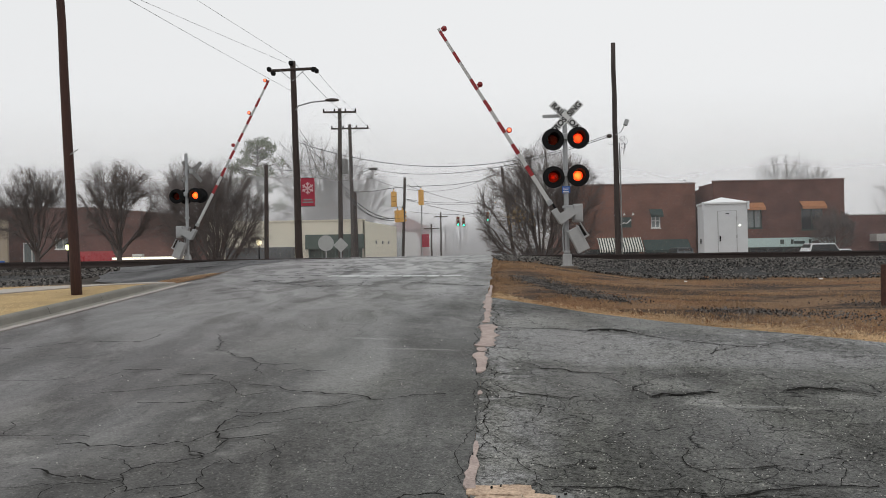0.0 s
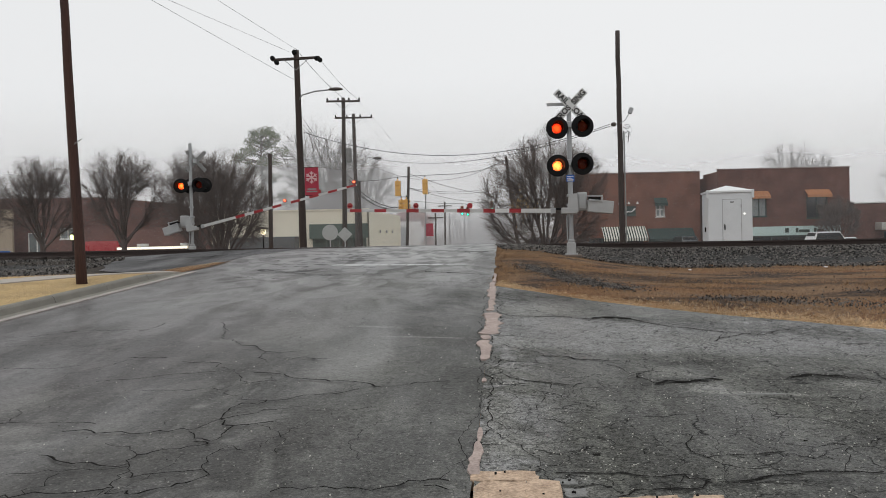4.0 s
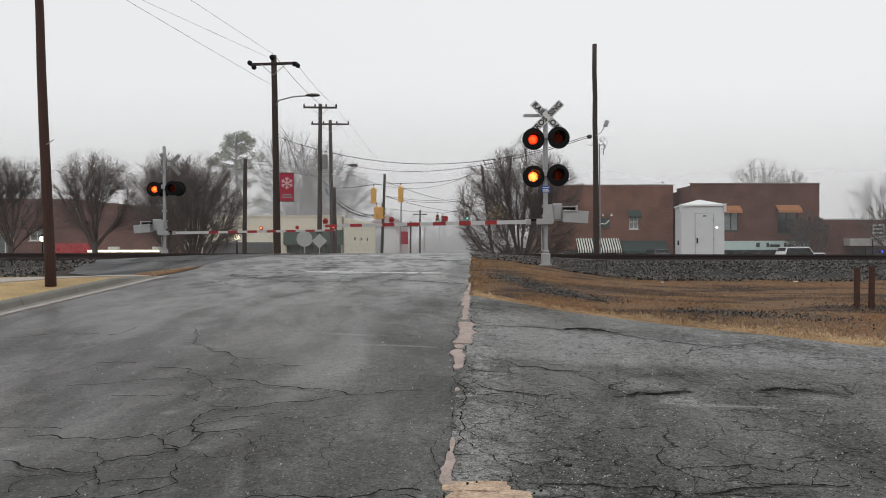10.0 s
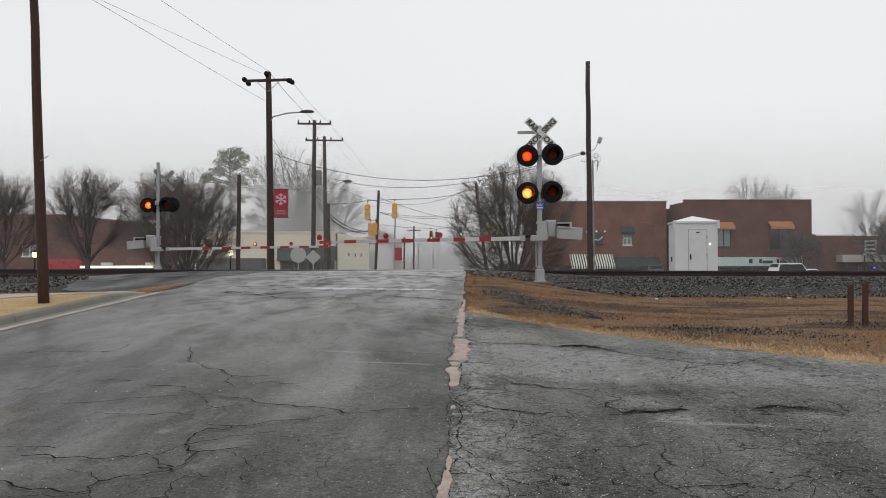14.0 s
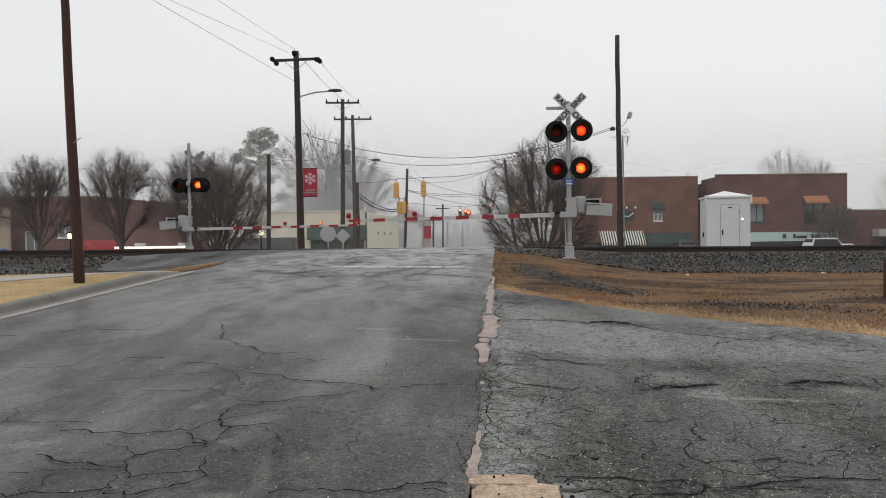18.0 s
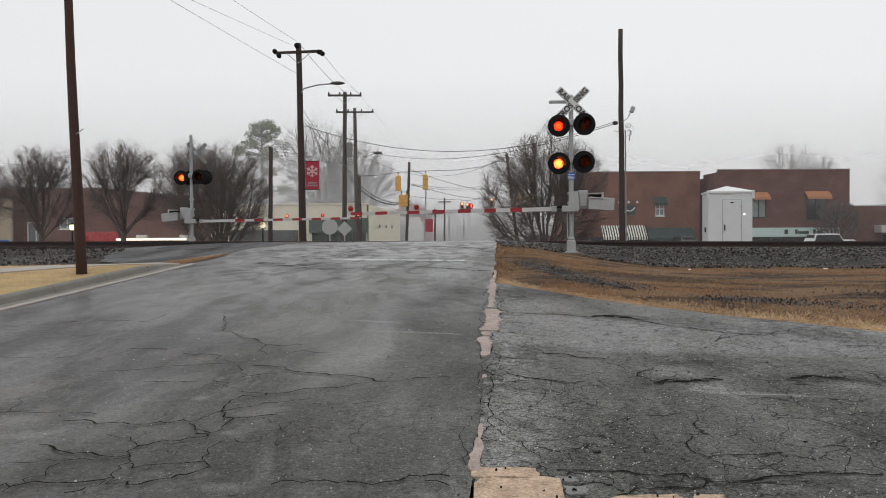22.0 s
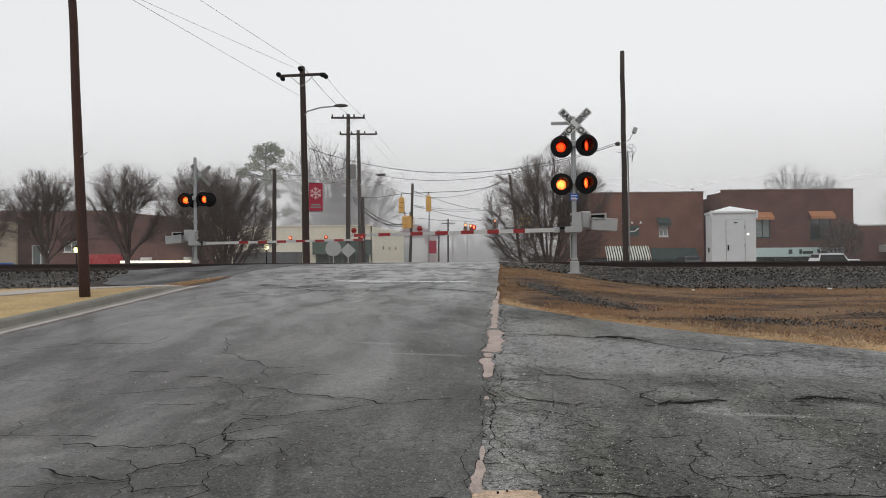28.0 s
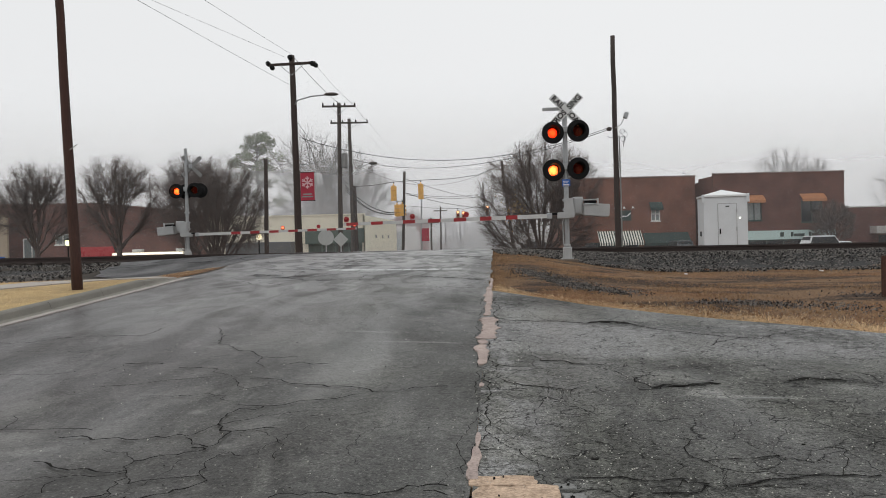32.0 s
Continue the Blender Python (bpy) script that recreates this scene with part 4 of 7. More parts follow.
for _ in range(750):
    y = rnd.uniform(17.2, 19.8)
    x = seam_x(y) - ROAD_W - rnd.random() * 0.55 * (1 - smoothstep(18.0, 20.0, y)) - 0.02
    isl.append((x, y, land(x, y) + 0.012))
blades("island_grass", isl, STRAW_PALE, "short straw-coloured dead grass behind the kerb", 0.05)


# ---- grade crossing signals ----
def text_mesh(body, size, mat, parent, m, name="lettering", extrude=0.002):
    cu = bpy.data.curves.new(name, 'FONT')
    cu.body, cu.size, cu.extrude, cu.offset = body, size, extrude, 0.009
    cu.align_x, cu.align_y = 'CENTER', 'CENTER'
    tmp = bpy.data.objects.new(name, cu)
    scene.collection.objects.link(tmp)
    me = bpy.data.meshes.new_from_object(tmp.evaluated_get(bpy.context.evaluated_depsgraph_get()))
    bpy.data.objects.remove(tmp)
    me.materials.clear()
    me.materials.append(mat)
    ob = new(name, me)
    ob.parent = parent
    ob.matrix_basis = m
    return ob


def signal_lamp(parent, m, lit, label, hood=True, back_mat=None):
    """A flashing lamp: black backing disc, hood, red glass, and a revolving bulb bowl behind it. Faces -y."""
    bm = bmesh.new()
    lathe(bm, [(0.0, 0.155), (-0.012, 0.16), (-0.012, 0.30), (0.004, 0.305), (0.012, 0.30), (0.012, 0.16), (0.26, 0.15), (0.30, 0.10), (0.30, 0.001)], 28, open_first=True)
    if hood:
        k = 15
        rows = []
        for a, r in ((-0.012, 0.165), (-0.30, 0.17)):
            rows.append([bm.verts.new((math.cos(radians(-28 + i * 236 / (k - 1))) * r, a * (1 if 3 < i < 11 else 0.72), math.sin(radians(-28 + i * 236 / (k - 1))) * r)) for i in range(k)])
        for i in range(k - 1):
            bm.faces.new((rows[0][i], rows[0][i + 1], rows[1][i + 1], rows[1][i]))
    lamp = part("lamp", bm, BLACKPAINT, parent, label)
    lamp.matrix_basis = m
    bm = bmesh.new()
    lathe(bm, [(-0.004, 0.152), (-0.022, 0.12), (-0.034, 0.07), (-0.038, 0.001)], 24)
    lens = part("lens", bm, REDLENS, lamp, "domed red glass lens", smooth=True)
    lens.visible_shadow = False
    # the bowl: one rigid piece, bright inside, dark outside, turning on its upright axis
    bm = bmesh.new()
    front = [[bm.verts.new((math.cos(2 * math.pi * i / 20) * r, y, math.sin(2 * math.pi * i / 20) * r)) for i in range(20)] for y, r in ((-0.012, 0.134), (0.0, 0.07), (0.002, 0.001))]
    for a, b in zip(front, front[1:]):
        for i in range(20):
            bm.faces.new((a[i], a[(i + 1) % 20], b[(i + 1) % 20], b[i])).material_index = 0
    back = [[bm.verts.new((math.cos(2 * math.pi * i / 20) * r, y, math.sin(2 * math.pi * i / 20) * r)) for i in range(20)] for y, r in ((-0.012, 0.135), (0.012, 0.133), (0.03, 0.06), (0.032, 0.001))]
    for a, b in zip(back, back[1:]):
        for i in range(20):
            bm.faces.new((a[i], b[i], b[(i + 1) % 20], a[(i + 1) % 20])).material_index = 1
    bulb = part("bulb_bowl", bm, lit, lamp, "revolving lamp bowl, bright inside and dark outside")
    bulb.data.materials.append(back_mat or BOWLBACK)
    bulb.matrix_basis = pose(0, 0.137, 0)
    return lamp, bulb


def arm_lamp(arm, x, off, lit=True):
    """A small red lamp on the gate arm, with its bulb on a turning holder."""
    bm = bmesh.new()
    box(bm, x - 0.055, x + 0.055, -0.05, 0.05, 0.06, 0.085, 0.006)
    sweep(bm, [(x, 0.05, 0.14), (x, -0.005, 0.14)], [0.075, 0.075], 14)
    sweep(bm, [(x, 0.0, 0.085), (x, 0.0, 0.1)], [0.03, 0.03], 8)
    bmesh.ops.translate(bm, vec=(0, 0, off), verts=bm.verts)
    part("arm_lamp", bm, ARMRED, arm, "small red gate lamp")
    bm = bmesh.new()
    lathe(bm, [(-0.004, 0.05), (-0.018, 0.042), (-0.026, 0.02), (-0.027, 0.001)], 12)
    bulb = part("arm_bulb", bm, ARMGLOW if lit else LENSRED, arm, "glowing red bulb of the gate lamp" if lit else "unlit red lens of the gate lamp", smooth=True)
    bulb.matrix_basis = pose(x, -0.008, 0.14 + off)
    return bulb


def gate_arm(parent, m, length, sgn, off, bands, lamps):
    """Striped arm that reaches along sgn * x from its pivot, with counterweight behind."""
    bm = bmesh.new()
    n = 12
    rows = []
    for i in range(n + 1):
        s = 0.45 + (length - 0.45) * i / n
        hz, hy = 0.056 - 0.018 * i / n, 0.025 - 0.008 * i / n
        rows.append([bm.verts.new((sgn * s, a * hy, b * hz + off)) for a, b in ((-1, -1), (1, -1), (1, 1), (-1, 1))])
    for a, b in zip(rows, rows[1:]):
        for i in range(4):
            bm.faces.new((a[i], a[(i + 1) % 4], b[(i + 1) % 4], b[i]))
    bm.faces.new(rows[0])
    bm.faces.new(rows[-1])
    bmesh.ops.recalc_face_normals(bm, faces=bm.faces)
    arm = part("gate_arm", bm, ARMWHITE, parent, "long gate arm banded red and white")
    arm.matrix_basis = m
    for a0, a1 in bands:
        s, e = length - a0, length - a1
        f = lambda q: (0.0585 - 0.018 * (q - 0.55) / (length - 0.55), 0.0275 - 0.008 * (q - 0.55) / (length - 0.55))
        bm = bmesh.new()
        r = []
        for q in (s, e):
            hz, hy = f(q)
            r.append([bm.verts.new((sgn * q, a * hy, b * hz + off)) for a, b in ((-1, -1), (1, -1), (1, 1), (-1, 1))])
        for i in range(4):
            bm.faces.new((r[0][i], r[0][(i + 1) % 4], r[1][(i + 1) % 4], r[1][i]))
        bm.faces.new(r[0])
        bm.faces.new(list(reversed(r[1])))
        bmesh.ops.recalc_face_normals(bm, faces=bm.faces)
        part("red_band", bm, ARMRED, arm)
    # cast root bracket, shear pin, counterweight plates and their slotted rods
    def span(a, b, y0, y1, z0, z1, bevel=0.0):
        return boxed(min(sgn * a, sgn * b), max(sgn * a, sgn * b), y0, y1, z0, z1, bevel)

    for y in (-0.10, 0.07):
        bm = span(-0.16, 0.28, y, y + 0.045, off - 0.09, off + 0.08, 0.02)
        riser = [(-0.19, off - 0.05), (0.10, off + 0.05), (0.06, 0.20), (-0.15, 0.22)]
        f0 = [bm.verts.new((sgn * a, y + 0.002, c)) for a, c in riser]
        f1 = [bm.verts.new((sgn * a, y + 0.043, c)) for a, c in riser]
        bm.faces.new(f0)
        bm.faces.new(list(reversed(f1)))
        for i in range(4):
            bm.faces.new((f0[i], f1[i], f1[(i + 1) % 4], f0[(i + 1) % 4]))
        bmesh.ops.recalc_face_normals(bm, faces=bm.faces)
        part("root_bracket", bm, GREYPAINT, arm, "cast grey arm bracket")
    part("shear_pin", span(0.26, 0.5, -0.03, 0.03, off + 0.02, off + 0.075, 0.01), BLACKPAINT, arm)
    part("arm_clamp", span(0.42, 0.56, -0.04, 0.04, off - 0.075, off + 0.075, 0.01), GALV, arm)
    for y in (-0.17, 0.13):
        bm = span(-1.12, -0.44, y, y + 0.035, -0.28, 0.06, 0.012)
        bmesh.ops.rotate(bm, cent=(-sgn * 0.44, 0, -0.1), matrix=Matrix.Rotation(radians(-sgn * 5), 3, 'Y'), verts=bm.verts)
        part("counterweight", bm, GREYPAINT, arm, "grey counterweight plate")
    for z in (0.12, 0.0):
        part("weight_rod", span(-0.80, -0.40, -0.20, -0.176, z, z + 0.035, 0.006), GALV, arm)
    part("rod_end", span(-0.83, -0.78, -0.20, -0.172, -0.03, 0.17, 0.006), GREYPAINT, arm)
    # black box stands in for the shaded gap between the rods
    part("slot_shade", span(-0.77, -0.46, -0.15, 0.12, 0.04, 0.115), BLACKPAINT, arm, "black box standing in for the shaded slot between the rods")
    for k in range(3):
        part("bolt", span(-0.62 - 0.16 * k, -0.65 - 0.16 * k, -0.185, -0.17, -0.17 - 0.012 * k, -0.14 - 0.012 * k, 0.005), GALV, arm)
    bulbs = [arm_lamp(arm, sgn * (length - q), off, sgn > 0 or k == 2) for k, q in enumerate(lamps)]
    return arm, bulbs


def crossing_signal(m, sgn, pairs, length, top, piv, facing, buck, off, bands, lamp_at):
    sig = thing("crossing_signal", m, "grey railway crossing signal with flashing red lamps and striped gate arm", "crossing signal", "crossing signals")
    bm = boxed(-0.27, 0.27, -0.27, 0.27, -0.45, 0.0, 0.03)
    part("foundation", bm, STAINED, sig, "brown-stained concrete foundation")
    bm = bmesh.new()
    box(bm, -0.12, 0.12, -0.12, 0.12, 0.0, 0.34, 0.03)
    box(bm, -0.16, 0.16, -0.16, 0.16, 0.0, 0.03)
    box(bm, -0.085, 0.085, -0.085, 0.085, 0.34, 0.42, 0.02)
    part("base_casing", bm, GREYPAINT, sig)
    bm = tube((0, 0, 0.3), (0, 0, top), 0.065, n=14)
    sweep(bm, [(0, 0, top), (0, 0, top + 0.05)], [0.075, 0.03], 14)
    part("mast", bm, GALV, sig, "round galvanised mast", smooth=False)
    part("conduit", sweep(bmesh.new(), [(-0.1, -0.02, 0.4), (-0.11, -0.02, 1.0), (-0.07, -0.05, 1.25)], [0.02] * 3, 6), GALV, sig)
    # gate mechanism box
    bm = bmesh.new()
    box(bm, 0.17, 0.44, -0.16, 0.17, piv - 0.25, piv + 0.25, 0.025)
    box(bm, -0.06, 0.17, -0.10, 0.15, piv - 0.16, piv + 0.22, 0.03)
    if sgn > 0:
        bmesh.ops.scale(bm, vec=(-1, 1, 1), verts=bm.verts)
        bmesh.ops.reverse_faces(bm, faces=bm.faces)
    mech = part("gate_mechanism", bm, GREYPAINT, sig, "grey cast gate mechanism box")
    part("cover", boxed(*(sorted((-sgn * 0.21, -sgn * 0.41))), -0.185, -0.16, piv - 0.2, piv + 0.21, 0.012), GREYPAINT, mech)
    part("clamp", boxed(-0.1, 0.1, -0.1, 0.1, piv - 0.12, piv - 0.05, 0.01), GALV, mech)
    part("clamp", boxed(-0.1, 0.1, -0.1, 0.1, piv + 0.14, piv + 0.21, 0.01), GALV, mech)
    part("clamp", boxed(-0.085, 0.085, -0.085, 0.085, piv + 0.55, piv + 0.62, 0.01), GALV, sig)
    lamps = []
    for z, (lx, rx), lit, back in pairs:
        bm = sweep(bmesh.new(), [(lx + 0.16, 0.0, z + 0.05), (-0.05, 0, z + 0.08), (0.05, 0, z + 0.08), (rx - 0.16, 0.0, z + 0.05)], [0.03] * 4, 8)
        box(bm, -0.1, 0.1, -0.11, 0.11, z - 0.02, z + 0.16, 0.02)
        part("lamp_bracket", bm, GALV, sig)
        for k, x in enumerate((lx, rx)):
            dz = 0.015 if k else -0.015
            lamps.append((k, signal_lamp(sig, pose(x, -0.12, z + dz, 0, 0, facing[k]), lit if k or lit is WARM or back else WHITEHOT, "black lamp with red lens, one of an alternating pair",
                                          back_mat=EMBER if k == 0 and lit is HOT and not back else None)[1]))
            if back:
                signal_lamp(sig, pose(x * 0.82 + 0.17, 0.26, z + dz, 0, 0, 180 + facing[k] + 28), lit, "black lamp facing the other way")
    # crossbuck of two blades
    cx, cz, cs, cyaw = buck
    away = cyaw > 90
    for k, (ang, words) in enumerate(((-45, ("RAIL", "ROAD")), (45, ("CROS", "SING")))):
        b = part("crossbuck_blade", boxed(-0.61, 0.61, -0.003, 0.003, -0.085 if away else -0.114, 0.085 if away else 0.114, 0.0015), SIGNBACK if away else REFLWHITE, sig, "bare grey back of a crossbuck blade" if away else "white crossbuck blade with black capitals")
        b.matrix_basis = pose(cx, 0.12 + 0.012 * k if away else -0.10 - 0.012 * k, cz, 0, 0, cyaw) @ pose(0, 0, 0, 0, -ang, 0) @ Matrix.Diagonal((cs, 1, cs, 1))
        for j, w in enumerate(words):
            text_mesh(w, 0.225, LETTER, b, pose(-0.335 if j == 0 else 0.335, -0.006, -0.005, 90, 0, 0))
    part("crossbuck_bracket", boxed(cx - 0.05, cx + 0.05, -0.1, 0.06, cz - 0.08, cz + 0.08), GALV, sig)
    arm, bulbs = gate_arm(sig, pose(0, -0.26, piv, 0, 0, 0), length, sgn, off, bands, lamp_at)
    return sig, arm, lamps, bulbs


# near signal, on the near bank beside the road
near_m = pose(3.46, 23.0, 0.93, 0, 0, -4)
near_sig, near_arm, near_lamps, near_bulbs = crossing_signal(
    near_m, -1, ((2.46, (-0.335, 0.335), HOT, False), (3.49, (-0.335, 0.355), WARM, False)), 6.17, 4.28, 1.45, (3, 3), (0.04, 4.08, 0.92, 0), -0.25,
    ((0.08, 0.41), (0.77, 1.10), (1.66, 2.0), (2.35, 2.70), (3.06, 3.41), (3.78, 4.10), (4.49, 4.81)), (0.08, 1.92, 3.41))
bm = boxed(-0.11, 0.11, -0.083, -0.075, 2.0, 2.19)
sign = part("blue_sign", bm, BLUE, near_sig, "small blue information sign")
for k in range(3):
    part("text_bar", boxed(-0.085, 0.085 - 0.03 * (k % 2), -0.087, -0.084, 2.04 + k * 0.045, 2.055 + k * 0.045), WHITEMARK, sign)
# bell arm blade seen edge on beside the crossbuck
part("sign_plate", boxed(-0.6, 0.02, 0.06, 0.075, 4.1, 4.19), GREYPAINT, near_sig, "flat grey plate on the mast")

# far signal, on the other side of the track
far_m = pose(-10.48, 34.5, 1.0, 0, 0, -4)
_, far_arm, far_lamps, far_bulbs = crossing_signal(
    far_m, 1, ((2.84, (-0.385, 0.385), HOT, True),), 7.08, 4.55, 1.35, (6, 6), (0.2, 3.85, 0.92, 221), -0.33,
    [(0.03 + 0.79 * k, 0.42 + 0.79 * k) for k in range(7)], (0.08, 1.55, 3.02))


# ---- poles and wires ----
def utility_pole(base, top, r0, r1, mat, label, arms=(), name="utility_pole"):
    p = thing(name, pose(*base), label, "utility pole", "utility poles")
    b, t = Vector((0, 0, -0.4)), Vector(top) - Vector(base)
    n = 9
    bm = bmesh.new()
    rnd = random.Random(round(base[0] * 10))
    sweep(bm, [b.lerp(t, i / n) + Vector((rnd.uniform(-.012, .012), rnd.uniform(-.012, .012), 0)) for i in range(n + 1)], [r0 + (r1 - r0) * i / n for i in range(n + 1)], 12)
    part("shaft", bm, mat, p, smooth=True)
    for drop, half, tilt, caps in arms:
        c = t - Vector((0, 0, drop))
        arm = part("crossarm", boxed(-half, half, -0.16, -0.05, -0.06, 0.06, 0.008), mat, p)
        arm.matrix_basis = Matrix.Translation(c) @ pose(0, 0, 0, 0, tilt, 0)
        for s in (-1, 1):
            part("brace", sweep(bmesh.new(), [c + Vector((s * half * 0.5, -0.17, -0.05)), c + Vector((0, -0.16, -0.55))], [0.016, 0.016], 6), GALV, p)
        for x in caps:
            bm = bmesh.new()
            lathe(bm, [(0.0, 0.02), (0.02, 0.05), (0.08, 0.055), (0.10, 0.04), (0.14, 0.05), (0.17, 0.02)], 8, 'z')
            bmesh.ops.translate(bm, vec=(x * half, -0.1, 0.06), verts=bm.verts)
            part("insulator", bm, BLACKPAINT, arm)
    return p


def hang(name, pts, r, mat=CABLE, label="thin black overhead wire", category="wire"):
    ob = part(name, sweep(bmesh.new(), pts, [r] * len(pts), 5), mat)
    return tagged(ob, label, category, "overhead wires")


# reddish pole on the island
isl_pole = utility_pole((-6.25, 14.3, 0.86), (-6.56, 14.3, 9.5), 0.094, 0.05, POLERED, "reddish brown bare wooden pole standing on the turf island")
part("spike", sweep(bmesh.new(), [(-0.05, -0.05, 2.35), (0.10, -0.08, 2.44)], [0.008, 0.008], 6), GALV, isl_pole)

main = utility_pole((-6.80, 40, -0.6), (-6.95, 40, 10.55), 0.19, 0.13, POLEWOOD, "dark wooden utility pole with crossarm, street light and banner",
                    ((0.42, 1.14, -2, ()),))
mt = Vector((-6.95, 40, 10.55)) - Vector((-6.80, 40, -0.6))
for x, z in ((-1.12, -0.38), (-0.93, -0.58), (0.98, -0.42), (1.14, -0.5)):
    bm = bmesh.new()
    lathe(bm, [(0, 0.05), (0.03, 0.11), (0.14, 0.12), (0.24, 0.10), (0.3, 0.05)], 10)
    part("bell_insulator", bm, BLACKPAINT, main).matrix_basis = Matrix.Translation(mt + Vector((x, -0.2, z)))
bm = bmesh.new()
lathe(bm, [(0, 0.05), (0.05, 0.12), (0.2, 0.13), (0.3, 0.06)], 10)
part("top_insulator", bm, BLACKPAINT, main).matrix_basis = Matrix.Translation(mt + Vector((-0.06, -0.26, -0.12)))
arm_pts = [mt + Vector(p) for p in ((0.1, -0.1, -2.36), (0.25, -0.1, -2.15), (0.9, -0.1, -1.98), (1.6, -0.1, -1.93))]
part("light_arm", sweep(bmesh.new(), arm_pts, [0.035] * 4, 8), GALV, main, "curved bracket arm", smooth=True)
bm = bmesh.new()
bmesh.ops.create_uvsphere(bm, u_segments=14, v_segments=8, radius=1)
for v in bm.verts:
    v.co = Vector((v.co.x * 0.36, v.co.y * 0.15, v.co.z * (0.10 if v.co.z > 0 else 0.06)))
part("light_head", bm, POLEGREY, main, "dark grey cobra-head street light", smooth=True).matrix_basis = Matrix.Translation(mt + Vector((1.85, -0.1, -1.92)))
for z in (5.55, 4.2):
    part("banner_rod", tube((0.1, -0.1, z), (0.82, -0.1, z), 0.015, n=6), BLACKPAINT, main)
ban = part("banner", boxed(0.13, 0.79, -0.106, -0.094, 4.2, 5.54), BANNER, main, "red cloth banner with a white snowflake")
bm = bmesh.new()
for k in range(6):
    a = radians(90 + k * 60)
    d = Vector((math.cos(a), 0, math.sin(a)))
    c = Vector((0.46, -0.112, 5.06))
    sweep(bm, [c, c + d * 0.29], [0.034, 0.034], 4)
    for s in (-1, 1):
        e = Vector((math.cos(a + s * 0.8), 0, math.sin(a + s * 0.8)))
        sweep(bm, [c + d * 0.15, c + d * 0.15 + e * 0.12], [0.027, 0.027], 4)
part("snowflake", bm, SNOWPINK, ban)
for k in range(2):
    part("text_bar", boxed(0.2 + 0.05 * k, 0.72 - 0.05 * k, -0.111, -0.107, 4.36 + k * 0.12, 4.42 + k * 0.12), PANEGREY, ban)

pole_b = utility_pole((-6.56, 54, -1.3), (-6.42, 54, 10.6), 0.17, 0.12, POLEGREY, "grey wooden utility pole with crossarm", ((0.24, 1.08, 0.5, (-0.95, -0.3, 0.35, 0.95)),))
bm = bmesh.new()
lathe(bm, [(-0.5, 0.001), (-0.5, 0.2), (0.4, 0.2), (0.45, 0.14), (0.5, 0.001)], 12, 'z')
part("transformer", bm, SIGNBACK, pole_b, "dull grey can transformer").matrix_basis = pose(0.42, -0.1, 8.2)
pole_c = utility_pole((-6.43, 61, -1.3), (-6.53, 61, 10.6), 0.17, 0.12, POLEGREY, "grey wooden utility pole with crossarm", ((0.3, 1.37, 0.3, (-0.95, -0.35, 0.35, 0.95)),))
part("light_arm", sweep(bmesh.new(), [(0.0, -0.1, 7.9), (0.5, -0.1, 8.3), (1.3, -0.1, 8.6)], [0.03] * 3, 6), GALV, pole_c)
bm = bmesh.new()
bmesh.ops.create_uvsphere(bm, u_segments=12, v_segments=6, radius=1)
for v in bm.verts:
    v.co = Vector((v.co.x * 0.34, v.co.y * 0.16, v.co.z * 0.11))
part("light_head", bm, POLEGREY, pole_c, smooth=True).matrix_basis = pose(1.55, -0.1, 8.62)
utility_pole((-9.46, 45, -0.9), (-9.36, 45, 6.15), 0.13, 0.10, POLEWOOD, "short dark wooden pole with no crossarm")
utility_pole((-5.9, 58, -1.2), (-5.98, 58, 5.5), 0.17, 0.13, POLEWOOD, "stubby dark pole with coiled cables")
utility_pole((-2.5, 52, -1.2), (-2.22, 52, 5.9), 0.10, 0.08, POLEGREY, "thin grey pole holding traffic signal wires")
utility_pole((-1.53, 62, -1.2), (-1.42, 62, 5.2), 0.06, 0.05, GALV, "thin metal street pole with a small banner")
rp = utility_pole((8.05, 38, 0.1), (7.97, 38, 10.65), 0.14, 0.10, POLEDARK, "tall grey wooden pole with a floodlight and bracket")
part("conduit", tube((0.155, -0.1, 0.2), (0.115, -0.1, 6.0), 0.035, n=8), SIGNBACK, rp)
bm = sweep(bmesh.new(), [(-0.05, -0.1, 6.35), (0.2, -0.12, 6.5), (0.33, -0.12, 6.75)], [0.02] * 3, 6)
part("lamp_head", boxed(-0.09, 0.09, -0.12, 0.08, -0.14, 0.14, 0.02), GALV, rp, "small tilted grey floodlight").matrix_basis = pose(0.42, -0.15, 6.9, 0, 20, 0)
part("floodlight_arm", bm, GALV, rp)
bm = sweep(bmesh.new(), [(0.1, -0.1, 6.2), (0.35, -0.1, 5.95), (0.3, -0.1, 5.5)], [0.018] * 3, 6)
box(bm, -0.46, -0.22, -0.2, 0.0, 6.22, 6.40, 0.06)
part("service_box", bm, POLEGREY, rp, "grey rounded cable terminal")
for k, (cz_, rr) in enumerate(((6.05, 0.16), (5.85, 0.12), (6.2, 0.1))):
    part("cable_loop", sweep(bmesh.new(), [(0.16 + rr + math.cos(a * 0.5) * rr, -0.14, cz_ + math.sin(a * 0.5) * rr) for a in range(-5, 7)], [0.011] * 12, 5), CABLE if k else GALV, rp)
part("cable_stub", sweep(bmesh.new(), [(-0.08, -0.12, 5.95), (-0.3, -0.12, 5.9), (-0.42, -0.12, 5.98)], [0.012] * 3, 5), CABLE, rp)
utility_pole((5.25, 58, -1.2), (4.29, 58, 6.96), 0.12, 0.1, POLEWOOD, "dark wooden pole leaning among tree branches")

